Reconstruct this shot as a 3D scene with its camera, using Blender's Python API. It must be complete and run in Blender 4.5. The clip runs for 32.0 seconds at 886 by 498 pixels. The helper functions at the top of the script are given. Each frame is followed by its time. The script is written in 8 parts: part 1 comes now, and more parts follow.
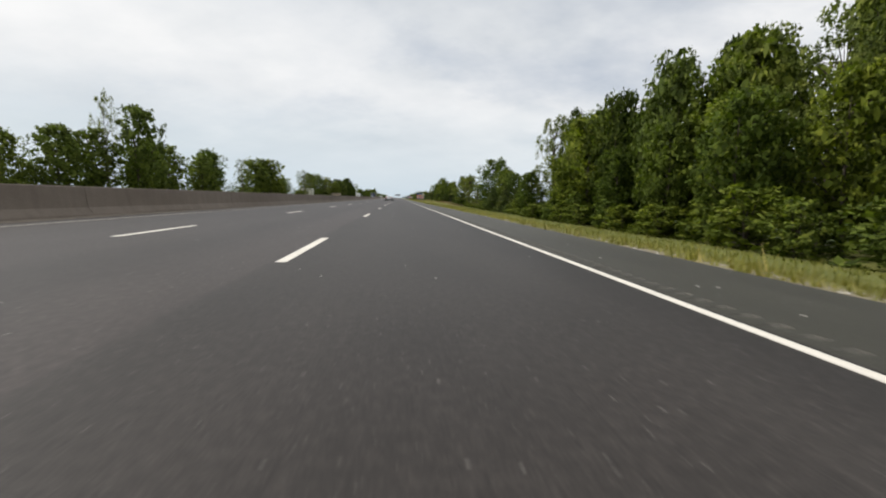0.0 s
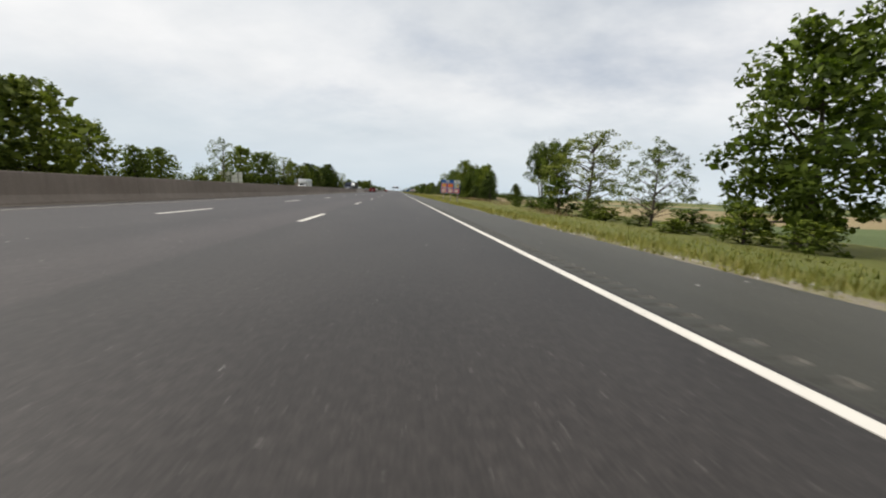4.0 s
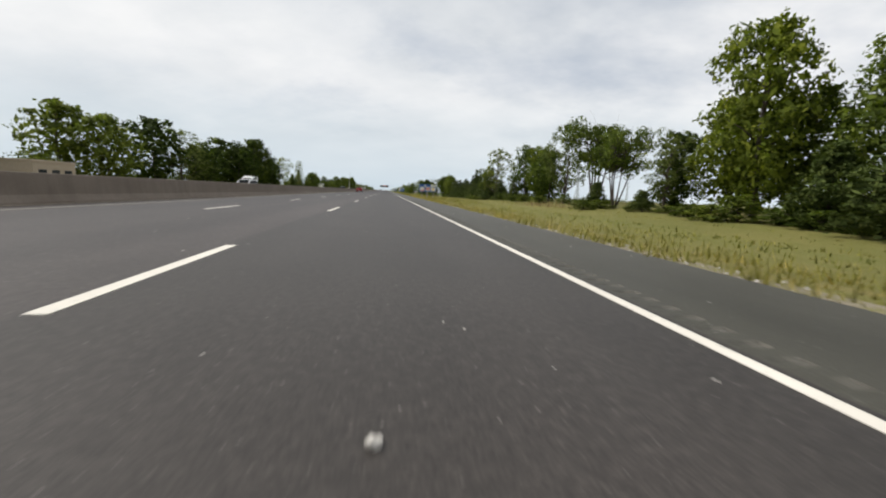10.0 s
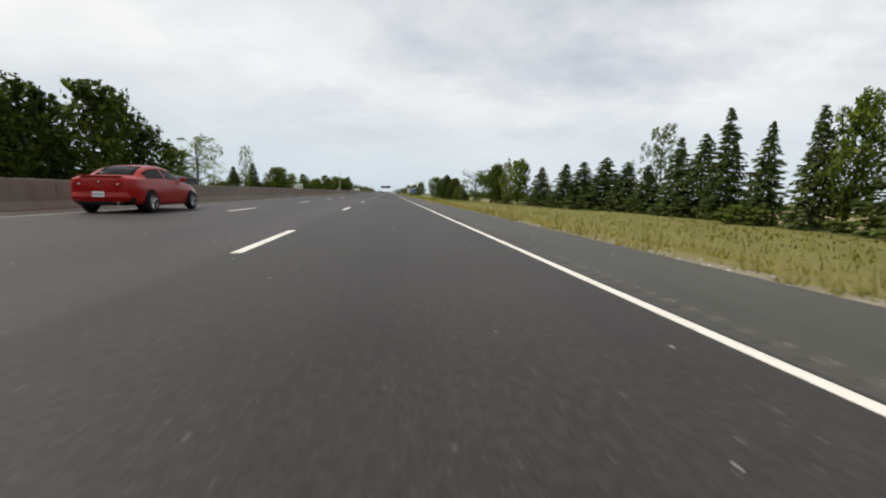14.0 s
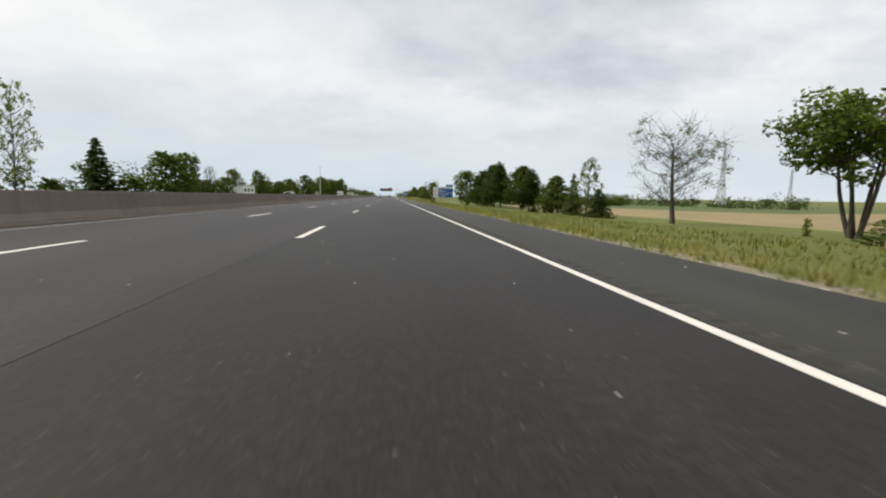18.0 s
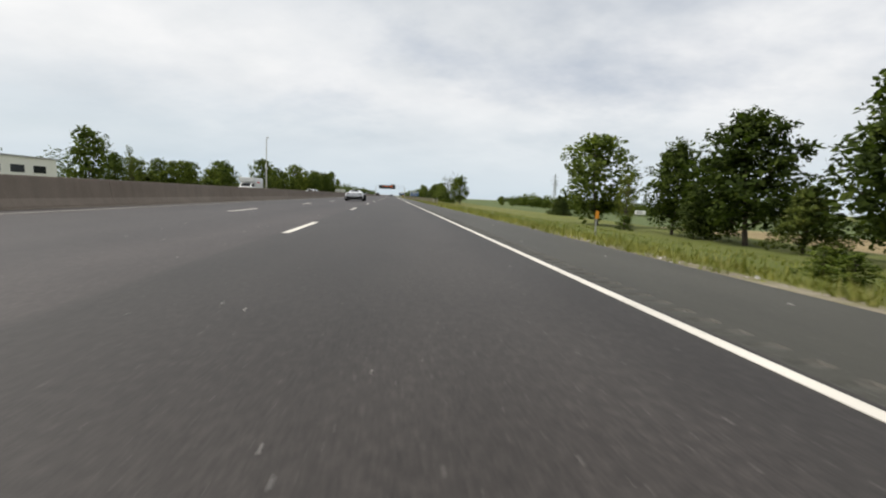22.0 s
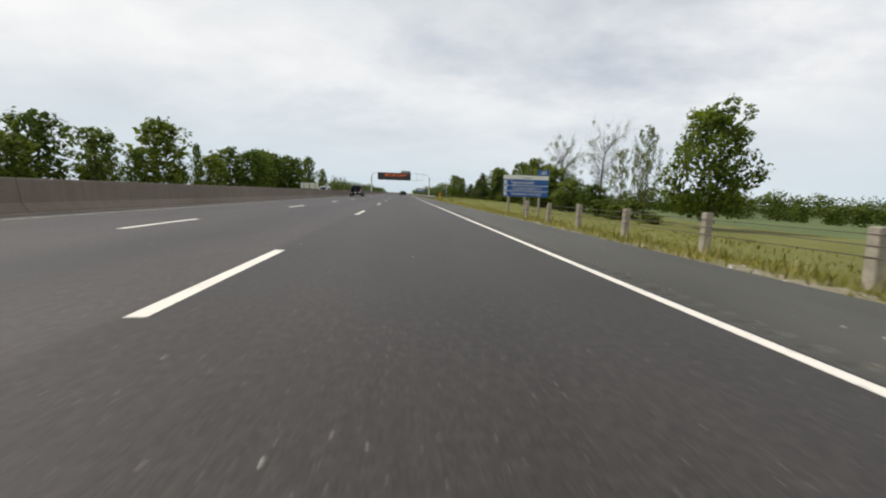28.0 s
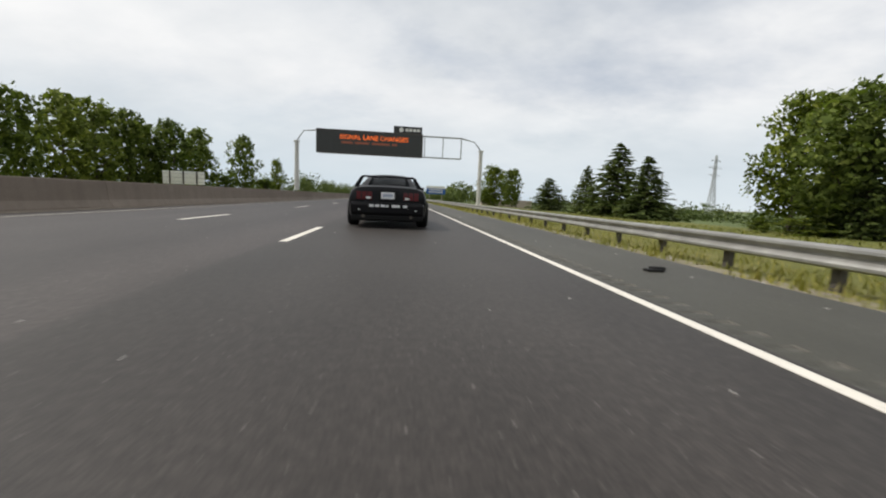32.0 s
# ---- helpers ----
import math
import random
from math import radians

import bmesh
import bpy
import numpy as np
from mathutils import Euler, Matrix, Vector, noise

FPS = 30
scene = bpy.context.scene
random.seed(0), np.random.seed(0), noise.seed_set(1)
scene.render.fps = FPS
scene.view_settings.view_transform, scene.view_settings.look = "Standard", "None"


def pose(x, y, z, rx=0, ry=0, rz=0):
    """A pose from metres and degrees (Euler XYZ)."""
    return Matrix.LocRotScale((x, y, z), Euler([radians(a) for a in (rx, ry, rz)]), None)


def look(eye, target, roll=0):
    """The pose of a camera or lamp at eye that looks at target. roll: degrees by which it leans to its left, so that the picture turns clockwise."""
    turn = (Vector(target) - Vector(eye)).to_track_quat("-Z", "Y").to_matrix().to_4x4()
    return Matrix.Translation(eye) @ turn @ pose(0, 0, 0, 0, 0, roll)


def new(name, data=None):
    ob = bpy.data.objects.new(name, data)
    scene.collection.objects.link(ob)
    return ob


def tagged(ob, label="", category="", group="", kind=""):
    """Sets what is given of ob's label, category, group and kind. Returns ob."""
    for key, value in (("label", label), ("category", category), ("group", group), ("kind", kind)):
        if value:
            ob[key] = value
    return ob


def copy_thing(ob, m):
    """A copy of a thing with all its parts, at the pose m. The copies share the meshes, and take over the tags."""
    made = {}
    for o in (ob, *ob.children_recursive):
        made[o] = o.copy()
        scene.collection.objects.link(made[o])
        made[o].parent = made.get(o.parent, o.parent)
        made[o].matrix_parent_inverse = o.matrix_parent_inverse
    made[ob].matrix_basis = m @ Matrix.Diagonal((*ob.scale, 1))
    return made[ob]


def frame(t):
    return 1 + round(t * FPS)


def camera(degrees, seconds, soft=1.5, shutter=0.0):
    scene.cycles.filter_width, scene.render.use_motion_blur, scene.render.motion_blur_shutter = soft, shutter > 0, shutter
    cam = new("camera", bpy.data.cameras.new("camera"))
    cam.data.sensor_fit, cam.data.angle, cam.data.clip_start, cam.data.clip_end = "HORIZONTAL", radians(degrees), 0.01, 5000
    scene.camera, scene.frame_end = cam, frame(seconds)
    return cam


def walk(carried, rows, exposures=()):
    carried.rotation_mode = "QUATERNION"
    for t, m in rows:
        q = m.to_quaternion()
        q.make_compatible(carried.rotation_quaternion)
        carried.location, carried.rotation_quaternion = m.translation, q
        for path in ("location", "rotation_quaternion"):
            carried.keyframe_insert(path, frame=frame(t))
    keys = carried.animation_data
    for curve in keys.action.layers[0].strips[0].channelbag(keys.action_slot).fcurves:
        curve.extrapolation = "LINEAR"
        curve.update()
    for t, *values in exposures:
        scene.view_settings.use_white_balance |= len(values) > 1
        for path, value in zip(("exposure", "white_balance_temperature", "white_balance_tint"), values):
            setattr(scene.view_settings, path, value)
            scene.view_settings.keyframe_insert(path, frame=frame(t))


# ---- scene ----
# One straight motorway along +Y.  X = 0 is the right edge line; z = 0 the asphalt.
cam = camera(93.7, 32.0, soft=2.1, shutter=0.05)
# seconds, x, y, z, degrees down, degrees of lean, degrees to the right
ROWS = [
    (0, -2.37, 0.00, 0.805, 6.84, 1.82, 6.22),
    (1, -2.41, 32.36, 0.805, 7.54, 1.57, 6.35),
    (2, -2.04, 63.79, 0.800, 7.53, 2.02, 6.87),
    (3, -1.72, 96.14, 0.754, 7.89, 2.83, 7.36),
    (4, -1.67, 127.78, 0.744, 7.70, 2.42, 6.52),
    (5, -1.61, 159.42, 0.734, 7.51, 2.02, 5.67),
    (6, -1.56, 191.07, 0.725, 7.32, 1.62, 4.83),
    (7, -1.81, 222.70, 0.726, 6.90, 3.44, 8.42),
    (8, -1.75, 253.43, 0.752, 7.93, 4.02, 7.69),
    (9, -1.75, 284.65, 0.779, 8.29, 2.81, 6.78),
    (10, -1.82, 314.51, 0.777, 7.69, 2.54, 7.98),
    (11, -1.81, 344.79, 0.754, 6.97, 3.71, 7.87),
    (12, -1.82, 373.58, 0.730, 6.66, 4.75, 6.61),
    (13, -1.95, 402.81, 0.772, 6.81, 1.93, 7.23),
    (14, -1.94, 431.82, 0.791, 7.60, 1.82, 7.66),
    (15, -2.02, 460.87, 0.799, 7.69, 1.95, 7.18),
    (16, -2.09, 489.93, 0.807, 7.79, 2.08, 6.69),
    (17, -2.17, 518.99, 0.815, 7.89, 2.20, 6.21),
    (18, -2.03, 548.92, 0.821, 7.23, 0.74, 7.34),
    (19, -2.14, 579.06, 0.784, 6.96, 2.96, 7.15),
    (20, -1.92, 608.36, 0.769, 7.13, 2.06, 7.46),
    (21, -1.96, 638.13, 0.769, 6.58, 3.29, 8.64),
    (22, -1.89, 669.38, 0.755, 7.06, 2.62, 7.28),
    (23, -2.05, 698.67, 0.793, 7.39, 2.91, 6.39),
    (24, -2.21, 727.52, 0.802, 7.25, 2.02, 6.02),
    (25, -2.10, 756.68, 0.778, 7.11, 2.36, 4.63),
    (26, -2.36, 784.22, 0.822, 7.64, 2.20, 3.70),
    (27, -2.25, 813.33, 0.815, 7.59, 2.10, 4.69),
    (28, -2.15, 842.44, 0.808, 7.53, 2.00, 5.68),
    (29, -2.04, 871.55, 0.801, 7.48, 1.90, 6.68),
    (30, -2.09, 901.07, 0.780, 6.83, 2.40, 5.82),
    (31, -2.09, 929.36, 0.813, 7.39, 2.21, 6.81),
    (32, -1.99, 958.49, 0.770, 6.97, 2.56, 6.15),
]


def seat(x, y, z, down, lean, right):
    a, b = radians(down), radians(right)
    way = Vector((math.sin(b) * math.cos(a), math.cos(b) * math.cos(a), -math.sin(a)))
    eye = Vector((x, y, z))
    return look(eye, eye + way, lean)


walk(cam, [(r[0], seat(*r[1:])) for r in ROWS])

# ---------------------------------------------------------------- sky, sun
SUN_EL, SUN_AZ = radians(52), radians(-75)      # from the left and a little ahead
world = bpy.data.worlds.new("bright_overcast_sky")
scene.world = world
world.use_nodes = True
wn, wl = world.node_tree.nodes, world.node_tree.links
wn.clear()
w_out = wn.new("ShaderNodeOutputWorld")
w_bg = wn.new("ShaderNodeBackground")
w_bg.inputs["Strength"].default_value = 0.97
wl.new(w_bg.outputs[0], w_out.inputs[0])
w_sky = wn.new("ShaderNodeTexSky")
w_sky.sky_type = "NISHITA"
w_sky.sun_disc = False
w_sky.sun_elevation, w_sky.sun_rotation = SUN_EL, SUN_AZ
w_sky.air_density, w_sky.dust_density = 1.0, 2.0
w_dim = wn.new("ShaderNodeVectorMath")
w_dim.operation = "SCALE"
w_dim.inputs["Scale"].default_value = 0.11
wl.new(w_sky.outputs[0], w_dim.inputs[0])
w_co = wn.new("ShaderNodeTexCoord")
w_sep = wn.new("ShaderNodeSeparateXYZ")
wl.new(w_co.outputs["Generated"], w_sep.inputs[0])


def wmath(op, a, b=None, clamp=False):
    n = wn.new("ShaderNodeMath")
    n.operation, n.use_clamp = op, clamp
    for k, v in enumerate((a, b)):
        if v is None:
            continue
        if isinstance(v, (int, float)):
            n.inputs[k].default_value = v
        else:
            wl.new(v, n.inputs[k])
    return n.outputs[0]


w_z = wmath("ADD", wmath("MAXIMUM", w_sep.outputs[2], 0.0), 0.30)
w_cmb = wn.new("ShaderNodeCombineXYZ")
wl.new(wmath("DIVIDE", w_sep.outputs[0], w_z), w_cmb.inputs[0])
wl.new(wmath("DIVIDE", w_sep.outputs[1], w_z), w_cmb.inputs[1])


def wnoise(scale, detail, rough, off, squash=1.0):
    mp = wn.new("ShaderNodeMapping")
    mp.inputs["Location"].default_value = (off, off * 0.7, 0)
    mp.inputs["Scale"].default_value = (scale * squash, scale, 1)
    mp.inputs["Rotation"].default_value = (0, 0, 0.5)
    wl.new(w_cmb.outputs[0], mp.inputs[0])
    n = wn.new("ShaderNodeTexNoise")
    n.inputs["Scale"].default_value = 1.0
    n.inputs["Detail"].default_value = detail
    n.inputs["Roughness"].default_value = rough
    wl.new(mp.outputs[0], n.inputs["Vector"])
    return n.outputs["Fac"]


def wramp(fac, stops):
    r = wn.new("ShaderNodeValToRGB")
    e = r.color_ramp.elements
    while len(e) < len(stops):
        e.new(0.5)
    for k, (p, c) in enumerate(stops):
        e[k].position, e[k].color = p, (*c, 1)
    wl.new(fac, r.inputs[0])
    return r.outputs[0]


def wmix(fac, a, b):
    m = wn.new("ShaderNodeMix")
    m.data_type = "RGBA"
    wl.new(fac, m.inputs["Factor"])
    wl.new(a, m.inputs["A"])
    wl.new(b, m.inputs["B"])
    return m.outputs["Result"]


cloud_tone = wramp(wnoise(1.35, 7, 0.55, 3.1, 0.8), [(0.30, (0.68, 0.715, 0.75)), (0.47, (0.83, 0.852, 0.872)), (0.66, (0.985, 0.985, 0.985))])
cloud_gap = wramp(wnoise(0.9, 6, 0.6, 8.4, 0.8), [(0.30, (0.45, 0.45, 0.45)), (0.50, (0.93, 0.93, 0.93)), (0.62, (1, 1, 1))])
high = wmix(cloud_gap, w_dim.outputs[0], cloud_tone)
low = wramp(wnoise(0.5, 5, 0.5, 1.3, 0.5), [(0.35, (0.61, 0.71, 0.785)), (0.65, (0.78, 0.845, 0.885))])
up = wramp(w_sep.outputs[2], [(0.03, (0, 0, 0)), (0.22, (1, 1, 1))])
wl.new(wmix(up, low, high), w_bg.inputs["Color"])

sun = new("sun", bpy.data.lights.new("sun", "SUN"))
sun.data.energy, sun.data.angle, sun.data.color = 3.5, radians(2.5), (1.0, 0.95, 0.87)
sun.matrix_world = look((0, 0, 0), (-math.sin(SUN_AZ) * math.cos(SUN_EL), -math.cos(SUN_AZ) * math.cos(SUN_EL), -math.sin(SUN_EL)))
scene.view_settings.exposure = 0.0


# ---------------------------------------------------------------- materials
class Mat:
    """A small builder of node materials."""

    def __init__(self, name, rough=0.7, metal=0.0, spec=0.5):
        self.m = bpy.data.materials.new(name)
        self.m.use_nodes = True
        self.n, self.l = self.m.node_tree.nodes, self.m.node_tree.links
        self.b = self.n["Principled BSDF"]
        self.b.inputs["Roughness"].default_value = rough
        self.b.inputs["Metallic"].default_value = metal
        self.b.inputs["Specular IOR Level"].default_value = spec
        self.co = self.n.new("ShaderNodeTexCoord").outputs["Object"]

    def place(self):
        return self.n.new("ShaderNodeNewGeometry").outputs["Position"]

    def scaled(self, vec, s):
        mp = self.n.new("ShaderNodeMapping")
        mp.inputs["Scale"].default_value = s
        self.l.new(vec, mp.inputs[0])
        return mp.outputs[0]

    def noise(self, scale, detail=4, rough=0.55, vec=None, dist=0.0):
        t = self.n.new("ShaderNodeTexNoise")
        t.inputs["Scale"].default_value, t.inputs["Detail"].default_value = scale, detail
        t.inputs["Roughness"].default_value, t.inputs["Distortion"].default_value = rough, dist
        self.l.new(vec or self.co, t.inputs["Vector"])
        return t.outputs["Fac"]

    def ramp(self, fac, *stops):
        r = self.n.new("ShaderNodeValToRGB")
        e = r.color_ramp.elements
        while len(e) < len(stops):
            e.new(0.5)
        for k, (p, c) in enumerate(stops):
            e[k].position = p
            e[k].color = (*c, 1) if not isinstance(c, (int, float)) else (c, c, c, 1)
        self.l.new(fac, r.inputs[0])
        return r.outputs[0]

    def mix(self, fac, a, b, blend="MIX"):
        m = self.n.new("ShaderNodeMix")
        m.data_type, m.blend_type = "RGBA", blend
        for s, v in (("Factor", fac), ("A", a), ("B", b)):
            if isinstance(v, (int, float)):
                m.inputs[s].default_value = v
            elif isinstance(v, tuple):
                m.inputs[s].default_value = (*v, 1)
            else:
                self.l.new(v, m.inputs[s])
        return m.outputs["Result"]

    def along(self, *stops):
        """A tint that changes down the length of the road, stops as shares of 1100 m."""
        sep = self.n.new("ShaderNodeSeparateXYZ")
        self.l.new(self.place(), sep.inputs[0])
        d = self.n.new("ShaderNodeMath")
        d.operation = "DIVIDE"
        self.l.new(sep.outputs[1], d.inputs[0])
        d.inputs[1].default_value = 1100.0
        return self.ramp(d.outputs[0], *stops)

    def across(self, *stops):
        """A tint that changes with the distance from the road, stops as shares of 20 m."""
        sep = self.n.new("ShaderNodeSeparateXYZ")
        self.l.new(self.place(), sep.inputs[0])
        d = self.n.new("ShaderNodeMath")
        d.operation = "DIVIDE"
        self.l.new(sep.outputs[0], d.inputs[0])
        d.inputs[1].default_value = 20.0
        return self.ramp(d.outputs[0], *stops)

    def each(self):
        return self.n.new("ShaderNodeObjectInfo").outputs["Random"]

    def island(self):
        return self.n.new("ShaderNodeNewGeometry").outputs["Random Per Island"]

    def base(self, c):
        if isinstance(c, tuple):
            self.b.inputs["Base Color"].default_value = (*c, 1)
        else:
            self.l.new(c, self.b.inputs["Base Color"])
        return self

    def rough(self, c):
        self.l.new(c, self.b.inputs["Roughness"])
        return self

    def bump(self, h, strength=0.3, dist=0.02):
        t = self.n.new("ShaderNodeBump")
        t.inputs["Strength"].default_value, t.inputs["Distance"].default_value = strength, dist
        self.l.new(h, t.inputs["Height"])
        self.l.new(t.outputs[0], self.b.inputs["Normal"])
        return self


def asphalt(name, dark, light, speck=0.5):
    m = Mat(name, 0.58, 0, 0.5)
    p = m.place()
    fine = m.noise(55, 3, 0.7, p)
    coarse = m.noise(0.35, 5, 0.6, m.scaled(p, (1, 0.12, 1)))
    tone = m.ramp(coarse, (0.3, dark), (0.7, light))
    grain = m.ramp(fine, (0.36, 0.60), (0.52, 0.97), (0.70, 1.45))
    c = m.mix(1.0, tone, grain, "MULTIPLY")
    chips = m.ramp(m.noise(31, 2, 0.4, p), (0.70, 0.0), (0.76, speck))
    c = m.mix(chips, c, (0.34, 0.32, 0.30))
    m.base(c).bump(fine, 0.25, 0.004)
    return m


def lane_asphalt():
    """Travelled lanes: paler where tyres run, darker down the middle of each lane, a paving seam between lanes."""
    m = asphalt("lane_asphalt", (0.0418, 0.0366, 0.0336), (0.0525, 0.0463, 0.0426))
    c = m.b.inputs["Base Color"].links[0].from_socket
    p = m.place()
    sep = m.n.new("ShaderNodeSeparateXYZ")
    m.l.new(p, sep.inputs[0])

    def f(op, a, b):
        n = m.n.new("ShaderNodeMath")
        n.operation = op
        for k, v in enumerate((a, b)):
            if isinstance(v, (int, float)):
                n.inputs[k].default_value = v
            else:
                m.l.new(v, n.inputs[k])
        return n.outputs[0]
    wob = f("MULTIPLY", f("SUBTRACT", m.noise(0.08, 3, 0.5, p), 0.5), 0.5)
    across = f("FRACT", f("DIVIDE", f("ADD", f("ADD", sep.outputs[0], 15.0), wob), 3.75), 0)
    wear = m.ramp(across, (0.0, 0.92), (0.22, 1.06), (0.42, 0.80), (0.56, 0.78), (0.76, 1.05), (1.0, 0.92))
    c = m.mix(0.75, c, wear, "MULTIPLY")
    side = m.ramp(f("DIVIDE", f("ADD", sep.outputs[0], 13.0), 13.0), (0.30, (0.80, 0.76, 0.78)), (0.55, (0.84, 0.80, 0.82)), (0.700, (1.08, 1.02, 1.035)), (0.705, (0.76, 0.745, 0.735)), (0.78, (0.80, 0.785, 0.775)), (0.87, (0.96, 0.95, 0.93)), (1.0, (0.76, 0.76, 0.75)))
    c = m.mix(1.0, c, side, "MULTIPLY")
    blot = m.ramp(m.noise(1.1, 5, 0.65, m.scaled(p, (1.0, 0.45, 1))), (0.32, 0.84), (0.5, 1.0), (0.68, 1.12))
    c = m.mix(0.9, c, blot, "MULTIPLY")
    stone = m.ramp(m.noise(17, 2, 0.5, p), (0.36, 0.78), (0.52, 1.0), (0.66, 1.30))
    c = m.mix(0.8, c, stone, "MULTIPLY")
    patch = m.ramp(m.noise(0.16, 3, 0.5, m.scaled(p, (1.6, 0.25, 1))), (0.36, 0.84), (0.62, 1.08))
    c = m.mix(0.9, c, patch, "MULTIPLY")
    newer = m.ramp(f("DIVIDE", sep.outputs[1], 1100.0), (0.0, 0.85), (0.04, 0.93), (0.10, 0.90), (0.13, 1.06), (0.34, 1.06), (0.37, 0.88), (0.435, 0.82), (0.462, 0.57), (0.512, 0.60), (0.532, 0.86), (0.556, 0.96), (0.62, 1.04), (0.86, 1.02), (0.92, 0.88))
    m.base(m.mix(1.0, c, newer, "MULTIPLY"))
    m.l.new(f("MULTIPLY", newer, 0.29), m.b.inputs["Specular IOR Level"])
    return m


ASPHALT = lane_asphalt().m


def shoulder_asphalt(name, dark, light):
    """Greenish grey, darker along the stretch that was resurfaced, with oil-dark bands and dusty patches."""
    m = asphalt(name, dark, light, 0.6)
    c = m.b.inputs["Base Color"].links[0].from_socket
    p = m.place()
    sep = m.n.new("ShaderNodeSeparateXYZ")
    m.l.new(p, sep.inputs[0])
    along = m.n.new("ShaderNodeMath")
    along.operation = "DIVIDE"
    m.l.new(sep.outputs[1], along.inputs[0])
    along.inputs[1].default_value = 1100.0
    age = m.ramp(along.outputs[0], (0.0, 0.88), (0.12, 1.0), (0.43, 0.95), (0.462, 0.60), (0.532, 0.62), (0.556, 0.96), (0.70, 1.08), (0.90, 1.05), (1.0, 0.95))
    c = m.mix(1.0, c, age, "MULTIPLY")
    blot = m.ramp(m.noise(0.7, 5, 0.65, m.scaled(p, (1.3, 0.3, 1))), (0.30, 0.76), (0.50, 1.0), (0.70, 1.18))
    m.base(m.mix(0.9, c, blot, "MULTIPLY"))
    spec = m.n.new("ShaderNodeMath")
    spec.operation = "MULTIPLY"
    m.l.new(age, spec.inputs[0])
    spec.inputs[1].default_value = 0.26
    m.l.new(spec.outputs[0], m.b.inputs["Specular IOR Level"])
    return m.m


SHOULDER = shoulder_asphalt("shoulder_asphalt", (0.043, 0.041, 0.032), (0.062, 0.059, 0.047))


# Paler shoulder asphalt: light caught by the milled groove ends, painted in.
MILLED_LIT = shoulder_asphalt("milled_lit_asphalt", (0.070, 0.065, 0.054), (0.096, 0.089, 0.074))


def paint_line():
    m = Mat("road_paint", 0.7)
    p = m.place()
    worn = m.ramp(m.noise(14, 5, 0.7, p), (0.30, (0.30, 0.29, 0.27)), (0.40, (0.68, 0.645, 0.575)))
    dirt = m.ramp(m.noise(1.2, 3, 0.5, p), (0.3, 0.85), (0.7, 1.0))
    return m.base(m.mix(1.0, worn, dirt, "MULTIPLY")).bump(m.noise(60, 2, 0.5, p), 0.3, 0.004).m


PAINT = paint_line()


def concrete(name, a, b):
    m = Mat(name, 0.9, 0, 0.3)
    p = m.place()
    big = m.noise(0.5, 5, 0.6, m.scaled(p, (1, 0.35, 1)))
    c = m.ramp(big, (0.3, a), (0.7, b))
    streak = m.ramp(m.noise(2.2, 4, 0.65, m.scaled(p, (1, 1.2, 0.12))), (0.32, 0.84), (0.6, 1.03))
    c = m.mix(0.8, c, streak, "MULTIPLY")
    one = m.ramp(m.each(), (0.0, 0.96), (1.0, 1.05))
    c = m.mix(1.0, c, one, "MULTIPLY")
    grain = m.noise(28, 4, 0.7, p)
    c = m.mix(0.5, c, m.ramp(grain, (0.3, 0.7), (0.7, 1.25)), "MULTIPLY")
    return m.base(c).bump(grain, 0.4, 0.01).m


CONCRETE = concrete("stained_concrete", (0.178, 0.144, 0.115), (0.230, 0.192, 0.156))
CONCRETE_PALE = concrete("pale_new_concrete", (0.33, 0.295, 0.255), (0.39, 0.355, 0.31))


LUSH = ((0.10, (1.10, 1.12, 1.12)), (0.20, (1.06, 1.05, 1.0)), (0.34, (0.92, 0.97, 0.84)), (0.70, (0.82, 0.92, 0.72)), (1.0, (0.86, 0.93, 0.76)))
DRY = ((0.0, (1.02, 1.0, 0.92)), (0.12, (1.0, 1.0, 0.92)), (0.33, (1.14, 1.03, 1.0)), (0.45, (1.16, 1.02, 1.0)), (0.52, (0.92, 0.98, 0.86)), (0.66, (0.90, 0.97, 0.82)), (0.76, (1.06, 1.0, 0.95)), (0.83, (1.0, 0.98, 0.90)), (0.95, (1.0, 1.0, 0.95)))


def ground_mat(name, a, b, c3, straw=0.4, dry=False):
    m = Mat(name, 0.95, 0, 0.2)
    p = m.place()
    n1 = m.noise(0.05, 5, 0.6, p)
    n2 = m.noise(1.6, 5, 0.7, m.scaled(p, (1, 0.5, 1)))
    c = m.ramp(n1, (0.32, a), (0.66, b))
    c = m.mix(m.ramp(n2, (0.42, 0.0), (0.72, straw)), c, c3)
    g = m.noise(22, 4, 0.75, p)
    c = m.mix(0.75, c, m.ramp(g, (0.3, 0.62), (0.7, 1.26)), "MULTIPLY")
    if dry:
        c = m.mix(1.0, c, m.along(*DRY), "MULTIPLY")
        c = m.mix(1.0, c, m.across(*LUSH), "MULTIPLY")
    return m.base(c).bump(g, 0.8, 0.05).m


VERGE = ground_mat("verge_soil_and_grass", (0.118, 0.130, 0.038), (0.172, 0.166, 0.058), (0.255, 0.215, 0.105), 0.55, True)
FIELD_TAN = ground_mat("ripe_stubble_field", (0.24, 0.185, 0.095), (0.30, 0.235, 0.125), (0.18, 0.16, 0.07), 0.3)
FIELD_GREEN = ground_mat("green_hay_field", (0.070, 0.100, 0.035), (0.105, 0.140, 0.050), (0.16, 0.15, 0.07), 0.35)


